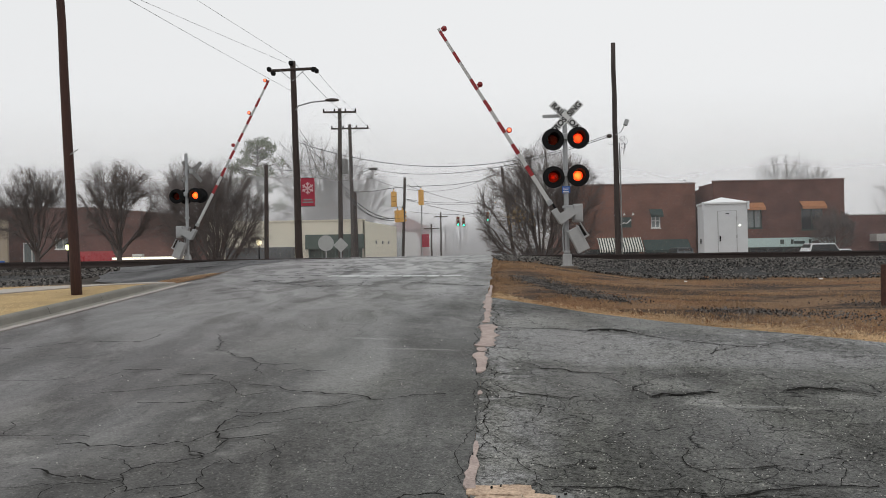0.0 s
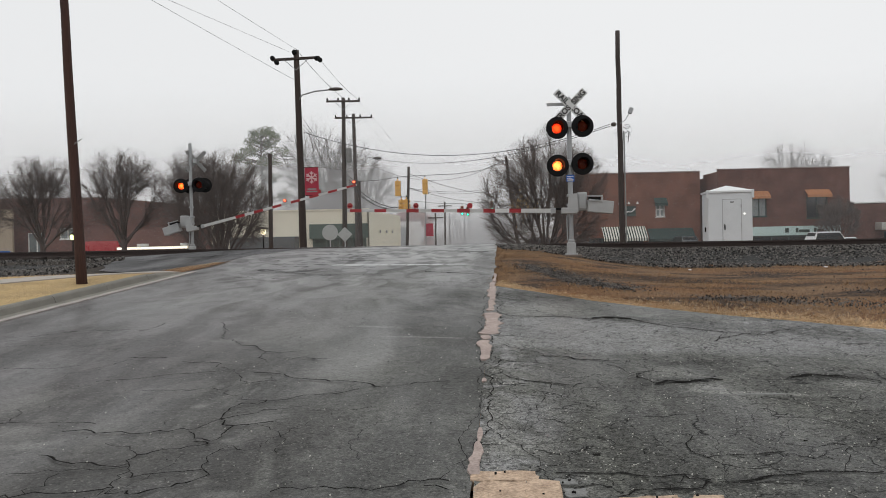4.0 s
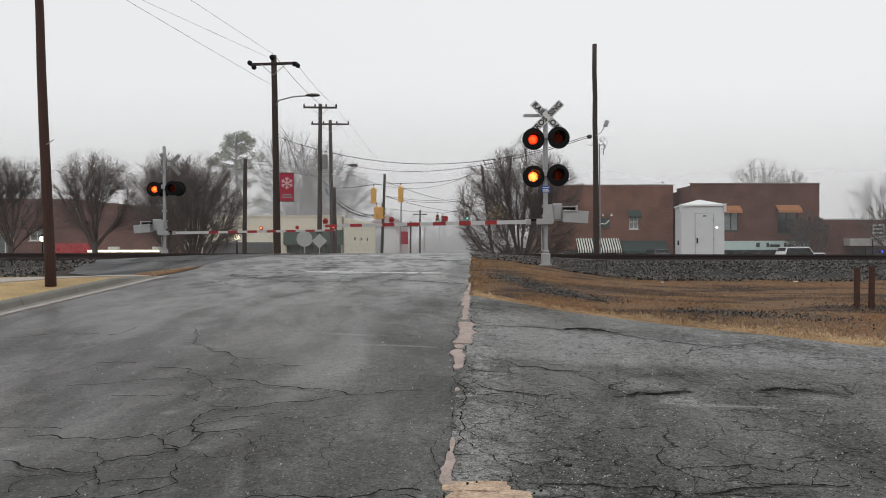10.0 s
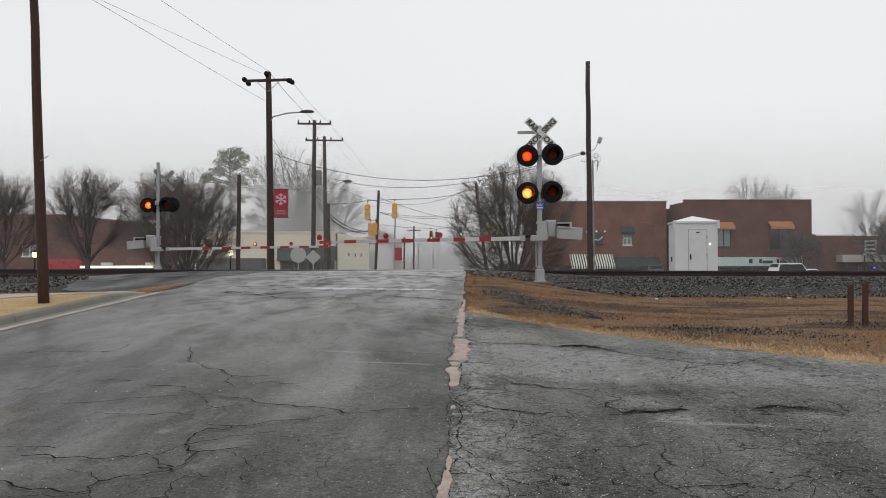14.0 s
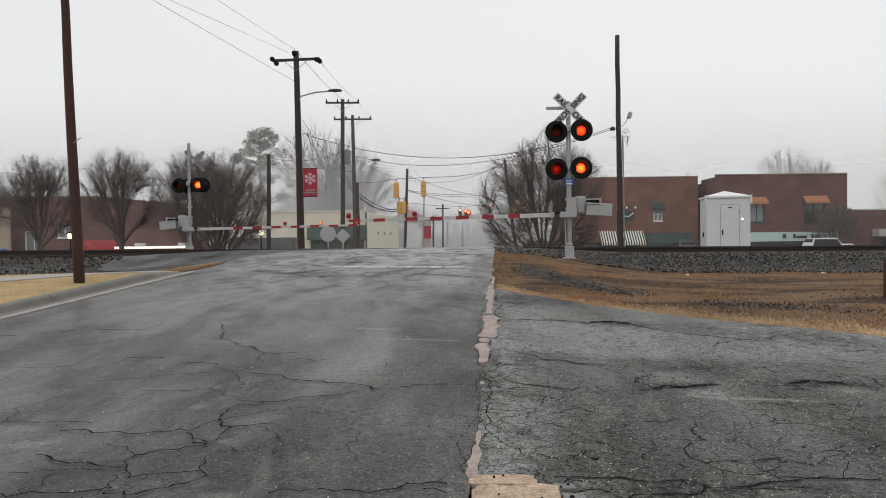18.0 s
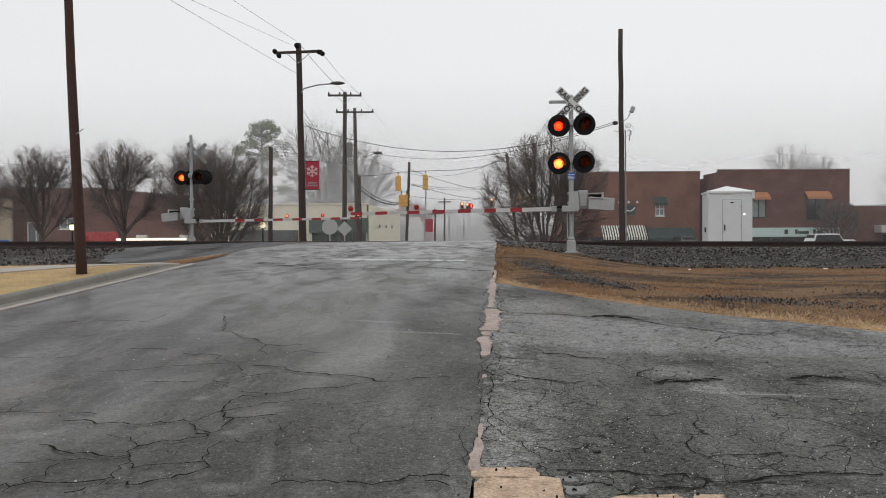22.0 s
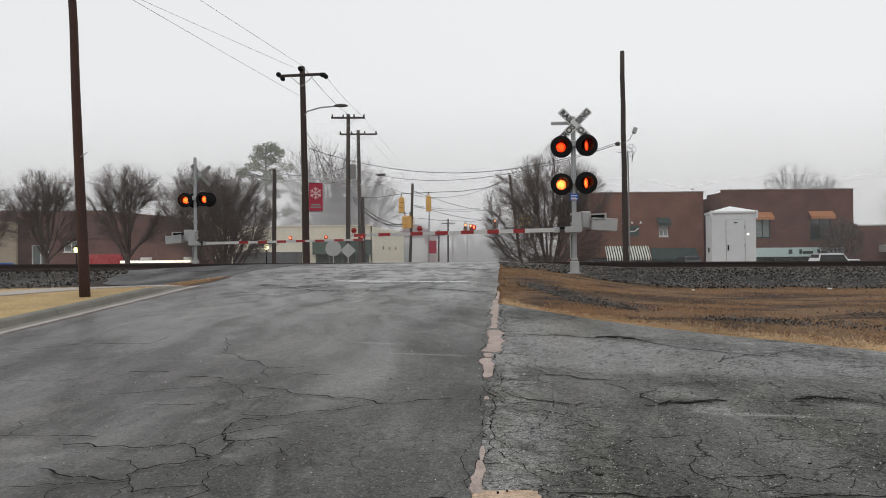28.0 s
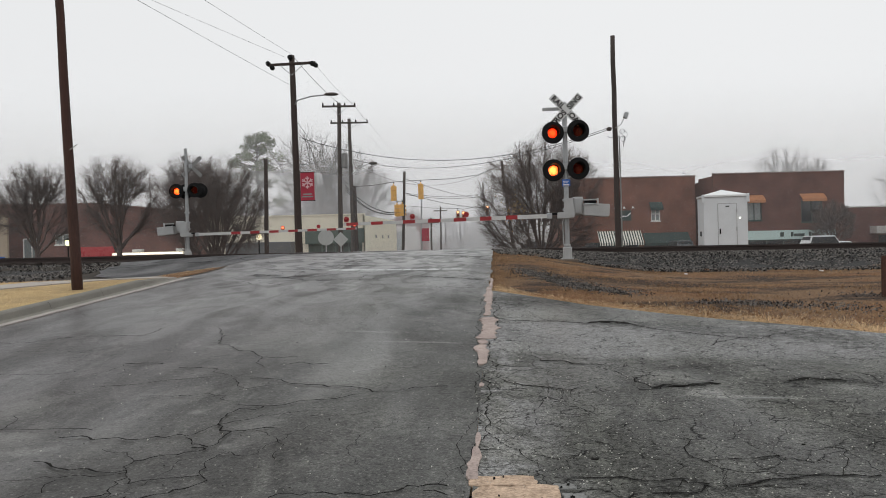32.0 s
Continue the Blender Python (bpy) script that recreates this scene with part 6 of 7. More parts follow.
shop_b = thing("brick_shop", pose(0, 0, 0), "two-storey dark brick shop with copper awnings and teal sign board", "building", "brick shops")
bm = wall_with_holes(bmesh.new(), 25.8, 38.2, G, 7.22, 79, 0.3, [(28.95, 30.35, 2.75, 4.6), (34.1, 36.1, 2.5, 4.55), (27.6, 37.2, G + 0.35, 0.85)])
part("wall", bm, BRICKDARK, shop_b)
bm = bmesh.new()
for k in range(4):
    box(bm, 25.8, 26.1, 79.3 + k * 4.2, 83.5 + k * 4.2, G, 7.22 - 0.02 - 0.33 * (k + 0.4))
box(bm, 37.9, 38.2, 79.3, 96.1, G, 7.2)
part("side_wall", bm, BRICKDARK, shop_b)
part("coping", boxed(25.75, 38.25, 78.95, 79.34, 7.22, 7.32, 0.01), COPING, shop_b)
part("roof", boxed(26.1, 37.9, 79.3, 96, 5.4, 5.6), GRAVEL_BED, shop_b)
window(shop_b, 28.95, 30.35, 2.75, 4.6, 79, DARKTRIM, PANEGREY, (2, 1))
window(shop_b, 34.1, 36.1, 2.5, 4.55, 79, DARKTRIM, PANE, (2, 1))
awning(shop_b, 28.8, 30.5, 4.42, 5.15, 79, 0.7, COPPER, "copper-brown window awning")
awning(shop_b, 33.95, 36.25, 4.45, 5.2, 79, 0.7, COPPER, "copper-brown window awning")
window(shop_b, 27.6, 37.2, G + 0.35, 0.85, 79, DARKTRIM, PANE, (6, 1), 0.08)
sb = part("sign_board", boxed(27.4, 37.25, 78.86, 78.99, 0.92, 1.78, 0.01), TEALBOARD, shop_b, "pale teal sign board with dark lettering")
for x0, x1, h in ((32.0, 32.35, 0.42), (33.0, 33.25, 0.42), (33.3, 34.3, 0.26), (34.7, 34.95, 0.42), (35.0, 35.6, 0.26)):
    part("text_bar", boxed(x0, x1, 78.845, 78.858, 1.18, 1.18 + h), DARKTRIM, sb)
part("trim_band", boxed(27.4, 37.25, 78.9, 78.99, 0.84, 0.915), DARKTRIM, shop_b)

shop_c = thing("low_brick_shops", pose(0, 0, 0), "row of one-storey dull brick shops with pale canopy and signs", "building", "brick shops")
bm = wall_with_holes(bmesh.new(), 41.0, 75.0, G, 3.95, 85, 0.3, [(44.5, 52.0, G + 0.4, 1.1), (53.0, 62.0, G + 0.4, 1.1), (64, 72, G + 0.4, 1.1)])
box(bm, 41.0, 41.3, 85.3, 100, G, 3.9)
part("wall", bm, BRICKFAR, shop_c)
part("coping", boxed(40.95, 75.05, 84.95, 85.34, 3.95, 4.05), WHITEWALL, shop_c)
part("roof", boxed(41.3, 75, 85.3, 100, 3.3, 3.5), GRAVEL_BED, shop_c)
for x0, x1 in ((44.5, 52.0), (53.0, 62.0), (64, 72)):
    window(shop_c, x0, x1, G + 0.4, 1.1, 85, DARKTRIM, PANE, (5, 1), 0.08)
part("canopy_band", boxed(43.6, 75.0, 83.6, 85, 1.25, 2.0, 0.02), WHITEWALL, shop_c, "pale flat canopy")
s1 = part("sign_board", boxed(46.6, 47.9, 84.86, 84.99, 2.05, 3.5), WHITEWALL, shop_c, "pale upright sign board")
for k in range(3):
    part("text_bar", boxed(46.75, 47.7, 84.84, 84.857, 2.3 + 0.4 * k, 2.5 + 0.4 * k), LETTER, s1)
s2 = part("sign_board", boxed(52.0, 57.5, 84.86, 84.99, 2.06, 3.45), WHITEMARK, shop_c, "white sign board with purple and yellow lettering")
for x0, x1 in ((52.6, 54.3), (54.5, 56.7)):
    part("text_bar", boxed(x0, x1, 84.84, 84.857, 2.78, 2.96), DULLPURPLE, s2)
part("text_bar", boxed(53.4, 53.9, 84.84, 84.857, 2.28, 2.55), SIGNALYELLOW, s2)
part("text_bar", boxed(54.5, 57.0, 84.84, 84.857, 2.35, 2.45), PANEGREY, s2)
for x in (47.5, 50.1):
    bm = bmesh.new()
    bmesh.ops.create_uvsphere(bm, u_segments=8, v_segments=6, radius=0.09)
    bmesh.ops.translate(bm, vec=(x, 84.7, 0.66), verts=bm.verts)
    part("blue_light", bm, BLUEGLOW, shop_c, "small blue shop-front light")

# low red-brown building behind the street trees
shop_d = thing("long_brick_building", pose(0, 0, 0), "long low brown brick building with a red shop-front band", "building")
bm = wall_with_holes(bmesh.new(), -48, -13.5, G, 3.15, 72, 0.3, [(-33.3, -32.0, 2.0, 2.95), (-36.1, -34.6, 0.6, 2.6)])
part("wall", bm, BRICKFAR, shop_d)
bm = bmesh.new()
vv = [bm.verts.new(p) for p in ((-48, 71.9, 5.7), (-30, 71.9, 5.55), (-22, 71.9, 4.75), (-13.4, 71.9, 3.4), (-13.4, 71.9, 3.15), (-48, 71.9, 3.15))]
ww = [bm.verts.new(v.co + Vector((0, 0.5, 0))) for v in vv]
bm.faces.new(vv)
bm.faces.new(list(reversed(ww)))
for i in range(6):
    bm.faces.new((vv[i], ww[i], ww[(i + 1) % 6], vv[(i + 1) % 6]))
bmesh.ops.recalc_face_normals(bm, faces=bm.faces)
part("parapet", bm, BRICKFAR, shop_d)
for x0, x1, z0, z1 in ((-33.3, -32.0, 2.0, 2.95), (-36.1, -34.6, 0.6, 2.6)):
    window(shop_d, x0, x1, z0, z1, 72, WHITEFRAME, PANEGREY, (2, 1))
part("red_band", boxed(-31.2, -28.1, 71.6, 71.99, G, 1.75), CARRED, shop_d, "bright red shop-front band")
part("canopy", boxed(-27.9, -21.8, 70.6, 71.99, 0.95, 1.2, 0.02), CREAM, shop_d, "pale flat canopy")
part("strip_light", boxed(-27.8, -21.9, 70.5, 70.58, 1.0, 1.14), TUBEGLOW, shop_d, "lit strip under the canopy edge")
for x, w in ((-26.3, 0.85), (-22.6, 0.7)):
    part("roof_unit", boxed(x, x + w, 70.9, 71.5, 1.2, 1.45, 0.05), WHITEWALL, shop_d, "small pale unit on the canopy")

tan_shop = thing("tan_building", pose(0, 0, 0), "tan rendered building edge behind the trees", "building")
bm = wall_with_holes(bmesh.new(), -60, -36.4, G, 4.6, 70, 0.3, [(-43, -40, 0, 2)])
part("wall", bm, TANWALL, tan_shop)
part("blue_door", boxed(-38.2, -36.6, 69.9, 69.99, G, 1.1), BLUE, tan_shop)
window(tan_shop, -43, -40, 0, 2, 70, WHITEFRAME, PANE, (2, 1))

# cream corner building by the street
cream = thing("cream_building", pose(0, 0, 0), "one-storey cream building with siding on its street side", "building")
bm = wall_with_holes(bmesh.new(), -17.4, -5.7, G, 3.62, 62, 0.25, [(-9.9, -5.9, G + 0.3, 2.55)])
part("wall", bm, CREAM, cream)
part("coping", boxed(-17.45, -5.65, 61.95, 62.3, 3.62, 3.72), CREAM, cream)
part("roof", boxed(-17.4, -5.7, 62.26, 82, 3.2, 3.35), GRAVEL_BED, cream)
for k in range(22):
    z0 = G + 0.05 + k * 0.215
    bm = bmesh.new()
    v = [bm.verts.new(p) for p in ((-5.66, 62.0, z0), (-4.3, 80, z0), (-4.32, 80, z0 + 0.212), (-5.68, 62.0, z0 + 0.212),
                                   (-5.8, 62.0, z0), (-4.44, 80, z0), (-4.44, 80, z0 + 0.212), (-5.8, 62.0, z0 + 0.212))]
    for f in ((0, 1, 2, 3), (4, 7, 6, 5), (0, 3, 7, 4), (1, 5, 6, 2), (3, 2, 6, 7), (0, 4, 5, 1)):
        bm.faces.new([v[i] for i in f])
    part("siding_board", bm, SIDING, cream)
for k, y in enumerate((66.5, 70.0, 73.5)):
    part("wall_vent", boxed(-5.6 + (y - 62) * 0.0756, -5.5 + (y - 62) * 0.0756, y, y + 0.3, 1.9, 2.15), GREYPAINT, cream)
window(cream, -9.9, -5.9, G + 0.3, 2.55, 62, HAZEGREEN, PANEGREEN, (4, 2), 0.09)
part("fascia", boxed(-10.1, -5.75, 61.8, 61.99, 1.55, 2.62), HAZEGREEN, cream, "green shop fascia with haze in its colour")
part("lean_to", boxed(-15.6, -10.9, 60.2, 61.99, G, 1.75, 0.03), material("grey_metal_shed", (0.13, 0.135, 0.14), 0.7, vary=0.2, scale=1.5, bump=0.1), cream, "low dark grey lean-to")

# hazy buildings further down the street
far_b = thing("far_street_building", pose(0, 0, 0), "hazy off-white and red street building with a gable", "building")
bm = wall_with_holes(bmesh.new(), -6.8, -3.0, G, 3.4, 100, 0.3, [(-5.5, -4.6, 0.2, 2.8)])
part("wall", bm, WHITEWALL, far_b)
window(far_b, -5.5, -4.6, 0.2, 2.8, 100, WHITEFRAME, PANEGREY)
bm = wall_with_holes(bmesh.new(), -7.2, -1.6, G, 3.9, 108, 0.3, [(-4.0, -2.8, 0.5, 2.8)])
part("rear_wall", bm, REDWALL, far_b)
bm = bmesh.new()
tri = [bm.verts.new(p) for p in ((-7.6, 107.8, 3.9), (-1.2, 107.8, 3.9), (-4.4, 107.8, 5.5), (-7.6, 118, 3.9), (-1.2, 118, 3.9), (-4.4, 118, 5.5))]
for f in ((0, 1, 2), (3, 5, 4), (0, 2, 5, 3), (1, 4, 5, 2), (0, 3, 4, 1)):
    bm.faces.new([tri[i] for i in f])
bmesh.ops.recalc_face_normals(bm, faces=bm.faces)
part("gable_roof", bm, REDWALL, far_b, "hazy gabled roof")
far_c = thing("far_street_building", pose(0, 0, 0), "hazy low grey building beside the street", "building")
part("wall", wall_with_holes(bmesh.new(), 8.5, 15.5, G, 2.6, 105, 0.3, [(10, 13, 0, 1.6)]), WHITEWALL, far_c)
window(far_c, 10, 13, 0, 1.6, 105, WHITEFRAME, PANE, (3, 1))


# ---- relay hut beside the track ----
hut = thing("relay_hut", pose(11.74, 34.9, 0.45, 0, 0, -9.5), "white aluminium railway relay hut with a shallow pyramid roof", "equipment hut")
part("body", boxed(-0.86, 0.86, -0.9, 0.9, 0.12, 2.6, 0.012), HUTWHITE, hut)
part("plinth", boxed(-0.95, 0.95, -0.95, 0.95, -0.6, 0.12), CONCRETE, hut)
bm = bmesh.new()
base = [bm.verts.new((x, y, 2.6)) for x, y in ((-0.91, -0.95), (0.91, -0.95), (0.91, 0.95), (-0.91, 0.95))]
eave = [bm.verts.new(v.co + Vector((0, 0, 0.07))) for v in base]
tip = bm.verts.new((0, 0, 2.92))
for i in range(4):
    bm.faces.new((base[i], base[(i + 1) % 4], eave[(i + 1) % 4], eave[i]))
    bm.faces.new((eave[i], eave[(i + 1) % 4], tip))
bm.faces.new(list(reversed(base)))
part("roof", bm, HUTROOF, hut)
for x in (-0.88, 0.88):
    part("lifting_lug", boxed(x - 0.05, x + 0.05, -0.97, -0.9, 2.36, 2.7, 0.008), HUTWHITE, hut)
door = part("door", boxed(-0.29, 0.42, -0.925, -0.9, 0.2, 2.3, 0.006), HUTWHITE, hut, "flush white steel door")
bm = bmesh.new()
for a, b, c, d in ((-0.315, -0.29, 0.18, 2.32), (0.42, 0.445, 0.18, 2.32), (-0.29, 0.42, 2.3, 2.325)):
    box(bm, a, b, -0.912, -0.9, c, d)
part("door_frame", bm, GREYPAINT, hut)
part("handle", boxed(-0.25, -0.2, -0.965, -0.925, 1.08, 1.3, 0.01), BLACKPAINT, door, "black lever handle")
for z in (0.5, 1.2, 1.95):
    part("hinge", boxed(0.4, 0.45, -0.94, -0.926, z, z + 0.14), GREYPAINT, door)
part("vent", boxed(0.0, 0.14, -0.94, -0.926, 2.18, 2.22), BLACKPAINT, door)
bm = bmesh.new()
bmesh.ops.create_uvsphere(bm, u_segments=10, v_segments=6, radius=0.032)
bmesh.ops.translate(bm, vec=(0.55, -0.93, 1.72), verts=bm.verts)
part("door_light", bm, WALLLIGHT, hut, "small lit lamp beside the door")
part("side_latch", boxed(-0.90, -0.86, -0.2, -0.1, 1.0, 1.2), BLACKPAINT, hut)


# ---- cars, lamps and small things ----
def car(m, label, paint, length=4.6, width=1.8, height=1.55, pickup=False):
    c = thing("car", m, label, "car", "parked cars")
    h0 = height * 0.58
    bm = boxed(-length / 2, length / 2, -width / 2, width / 2, 0.32, h0, 0.1)
    part("body", bm, paint, c)
    bm = bmesh.new()
    a, b = (-length * 0.18, length * 0.2) if pickup else (-length * 0.34, length * 0.25)
    lo = [bm.verts.new((x, y, h0 - 0.02)) for x, y in ((a - 0.35, -width * .46), (b + 0.5, -width * .46), (b + 0.5, width * .46), (a - 0.35, width * .46))]
    hi = [bm.verts.new((x, y, height)) for x, y in ((a, -width * .38), (b, -width * .38), (b, width * .38), (a, width * .38))]
    bm.faces.new(hi)
    for i in range(4):
        bm.faces.new((lo[i], lo[(i + 1) % 4], hi[(i + 1) % 4], hi[i]))
    bmesh.ops.recalc_face_normals(bm, faces=bm.faces)
    bmesh.ops.bevel(bm, geom=list(bm.edges), offset=0.05, segments=2, affect='EDGES')
    cab = part("cabin", bm, paint, c)
    for s in (-1, 1):
        bm = bmesh.new()
        v = [bm.verts.new(p) for p in ((a - 0.2, s * width * .455, h0 + 0.05), (b + 0.35, s * width * .455, h0 + 0.05), (b - 0.02, s * width * .398, height - 0.1), (a + 0.03, s * width * .398, height - 0.1))]
        bm.faces.new(v if s < 0 else list(reversed(v)))
        part("side_window", bm, CARGLASS, cab)
    for x in (a, b):
        s = -1 if x == a else 1
        bm = bmesh.new()
        o = 0.42 if s > 0 else 0.29
        v = [bm.verts.new(p) for p in ((x + s * o, -width * .4, h0 + 0.05), (x + s * o, width * .4, h0 + 0.05), (x + s * 0.06, width * .34, height - 0.08), (x + s * 0.06, -width * .34, height - 0.08))]
        bm.faces.new(v)
        part("windscreen", bm, CARGLASS, cab)
    for x in (-length * 0.31, length * 0.31):
        for y in (-width * 0.46, width * 0.46):
            bm = bmesh.new()
            lathe(bm, [(-0.1, 0.2), (-0.11, 0.3), (-0.06, 0.33), (0.06, 0.33), (0.11, 0.3), (0.1, 0.2)], 16)
            w = part("wheel", bm, TYRE, c)
            w.matrix_basis = pose(x, y, 0.33)
    for y in (-width * .36, width * .36):
        part("headlight", boxed(length / 2 - 0.06, length / 2 + 0.01, y - 0.15, y + 0.15, 0.62, 0.76, 0.02), REFLWHITE, c)
        part("tail_light", boxed(-length / 2 - 0.01, -length / 2 + 0.06, y - 0.1, y + 0.1, 0.65, 0.85, 0.02), ARMRED, c)
    return c


car(pose(31.6, 70, -0.55, 0, 0, 4), "white pickup truck parked before the brick shop", CARWHITE, 5.2, 1.9, 1.78, True)
car(pose(34.0, 72.5, -0.75, 0, 0, 2), "white saloon car parked before the brick shop", CARWHITE, 4.7, 1.8, 1.45)
car(pose(22.0, 77, -0.55, 0, 0, 90), "dark car parked under the green awning", CARDARK, 4.4, 1.75, 1.6)
car(pose(-31.5, 60, -0.9, 0, 0, 0), "blue-grey car parked behind the trees", BLUE, 4.4, 1.75, 1.5)


def street_lantern(x, y, z, mat, label):
    p = thing("street_lantern", pose(x, y, G), label, "street lamp", "street lanterns")
    part("post", tube((0, 0, 0), (0, 0, z - G - 0.15), 0.05, 0.04, 8), BLACKPAINT, p)
    bm = bmesh.new()
    lathe(bm, [(-0.17, 0.07), (-0.1, 0.14), (0.05, 0.17), (0.15, 0.13)], 10, 'z')
    g = part("globe", bm, mat, p, "glowing glass globe", smooth=True)
    g.matrix_basis = pose(0, 0, z - G)
    bm = bmesh.new()
    lathe(bm, [(0.15, 0.17), (0.22, 0.08), (0.3, 0.02)], 10, 'z')
    part("cap", bm, BLACKPAINT, p).matrix_basis = pose(0, 0, z - G)


street_lantern(-22.36, 50, 1.95, LAMPGREEN, "small black lantern post with a greenish lit globe")
street_lantern(-10.93, 50, 2.02, LAMPGLOW, "small black lantern post with a warm lit globe")
street_lantern(43.9, 80, 2.0, GREYPAINT, "thin unlit lantern post before the low shops")

# rusty posts on the bank
for x, y, z, h in ((6.52, 12.3, 0.53, 0.60), (6.74, 12.3, 0.53, 0.63)):
    p = thing("steel_post", pose(x, y, z, random.uniform(-2, 2), random.uniform(-2, 2), 10), "short rusty steel post in the dead grass", "post", "rusty posts")
    bm = boxed(-0.045, 0.045, -0.01, 0.01, -0.2, h, 0.004)
    box(bm, -0.008, 0.008, 0.01, 0.07, -0.2, h, 0.003)
    part("stake", bm, RUST, p)
# log half buried near the posts
lg = part("log", sweep(bmesh.new(), [(7.0, 11.5, 0.52), (8.0, 11.2, 0.54), (9.6, 11.0, 0.54)], [0.07, 0.08, 0.06], 8), BARK)
tagged(lg, "dark rotten log lying in the dead grass", "log")


# scraps of litter on the bank
for x, y, s in ((8.9, 19.6, 0.055), (5.6, 19.2, 0.04)):
    sc = part("paper_scrap", boxed(-s, s, -s * 0.5, s * 0.5, 0.0, 0.025, 0.01), WHITEMARK)
    sc.matrix_basis = pose(x, y, land(x, y) + 0.02, 6, 4, 25)
    tagged(sc, "small white paper scrap on the dead turf", "litter", "litter")


# road sign backs by the street
def back_sign(x, y, z, r, shape, label):
    s = thing("road_sign", pose(x, y, -0.8), label, "road sign", "road signs")
    part("post", boxed(-0.03, 0.03, 0.01, 0.04, 0, z + 0.8), GALV, s)
    bm = bmesh.new()
    n = 4 if shape == "diamond" else 24
    top = [bm.verts.new((math.sin(2 * math.pi * i / n) * r, 0.0, math.cos(2 * math.pi * i / n) * r + z + 0.8)) for i in range(n)]
    low = [bm.verts.new(v.co + Vector((0, 0.006, 0))) for v in top]
    bm.faces.new(top)
    bm.faces.new(list(reversed(low)))
    for i in range(n):
        bm.faces.new((top[i], low[i], low[(i + 1) % n], top[(i + 1) % n]))
    bmesh.ops.recalc_face_normals(bm, faces=bm.faces)
    part("plate", bm, PLATEGREY, s, "bare pale aluminium back of the sign plate")


back_sign(-5.07, 42, 1.72, 0.38, "diamond", "diamond road sign seen from its bare back")
back_sign(-6.12, 44.2, 1.85, 0.42, "round", "round road sign seen from its bare back")
tagged(part("street_banner", boxed(-1.46, -0.9, 61.9, 61.92, 1.55, 2.5), BANNER), "small red banner with a white snowflake on the street pole", "banner")

# dark shrubs and cars low behind the tracks, right of the street
tent = thing("dark_canopy", pose(7.6, 55, G), "dark round-topped vehicle covers behind the track", "vehicle")
for x, w, h in ((-1.2, 1.5, 2.6), (1.4, 0.9, 2.3)):
    bm = bmesh.new()
    lathe(bm, [(0, w), (h * 0.6, w * 0.95), (h * 0.9, w * 0.6), (h, 0.05)], 12, 'z')
    bmesh.ops.translate(bm, vec=(x, 0, 0), verts=bm.verts)
    part("cover", bm, material("dull_dark_cover", (0.05, 0.05, 0.052), 0.8, vary=0.2), tent)


# ---- haze that thickens down the street: flat translucent sheets stand in for mist ----
def haze_sheet(name, y, z1, share):
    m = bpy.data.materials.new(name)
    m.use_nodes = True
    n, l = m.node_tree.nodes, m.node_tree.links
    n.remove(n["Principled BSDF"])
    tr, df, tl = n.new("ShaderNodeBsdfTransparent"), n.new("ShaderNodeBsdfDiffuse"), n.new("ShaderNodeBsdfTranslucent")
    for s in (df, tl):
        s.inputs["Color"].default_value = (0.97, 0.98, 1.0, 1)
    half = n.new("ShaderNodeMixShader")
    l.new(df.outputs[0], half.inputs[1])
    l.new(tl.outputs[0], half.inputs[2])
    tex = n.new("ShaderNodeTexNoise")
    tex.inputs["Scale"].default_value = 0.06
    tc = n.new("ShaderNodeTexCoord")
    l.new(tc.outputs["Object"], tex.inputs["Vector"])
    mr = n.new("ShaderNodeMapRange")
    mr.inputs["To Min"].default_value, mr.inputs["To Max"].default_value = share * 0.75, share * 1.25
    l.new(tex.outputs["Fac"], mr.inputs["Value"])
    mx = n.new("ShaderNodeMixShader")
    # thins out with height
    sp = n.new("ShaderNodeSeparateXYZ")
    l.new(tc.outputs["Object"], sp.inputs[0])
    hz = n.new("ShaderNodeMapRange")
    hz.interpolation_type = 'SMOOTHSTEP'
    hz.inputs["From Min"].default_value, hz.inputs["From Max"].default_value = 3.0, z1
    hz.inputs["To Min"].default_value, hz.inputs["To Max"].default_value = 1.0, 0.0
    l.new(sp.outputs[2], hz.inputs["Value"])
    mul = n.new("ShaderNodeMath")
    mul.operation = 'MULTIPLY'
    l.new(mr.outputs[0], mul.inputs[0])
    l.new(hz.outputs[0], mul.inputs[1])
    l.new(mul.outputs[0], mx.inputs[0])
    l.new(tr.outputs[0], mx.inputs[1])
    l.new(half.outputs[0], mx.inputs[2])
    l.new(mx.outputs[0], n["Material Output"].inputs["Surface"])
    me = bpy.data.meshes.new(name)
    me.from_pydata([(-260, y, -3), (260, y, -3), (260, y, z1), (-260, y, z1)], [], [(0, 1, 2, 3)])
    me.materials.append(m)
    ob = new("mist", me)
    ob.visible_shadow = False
    return tagged(ob, "flat translucent sheet standing in for haze over the town", "mist", kind="stuff")


haze_sheet("haze_sheet_close", 41.3, 12, 0.02)
haze_sheet("haze_sheet_near", 56.5, 14, 0.045)
haze_sheet("haze_sheet_middle", 98, 22, 0.36)
haze_sheet("haze_sheet_far", 145, 30, 0.40)


# ---- road details ----
rnd = random.Random(9)


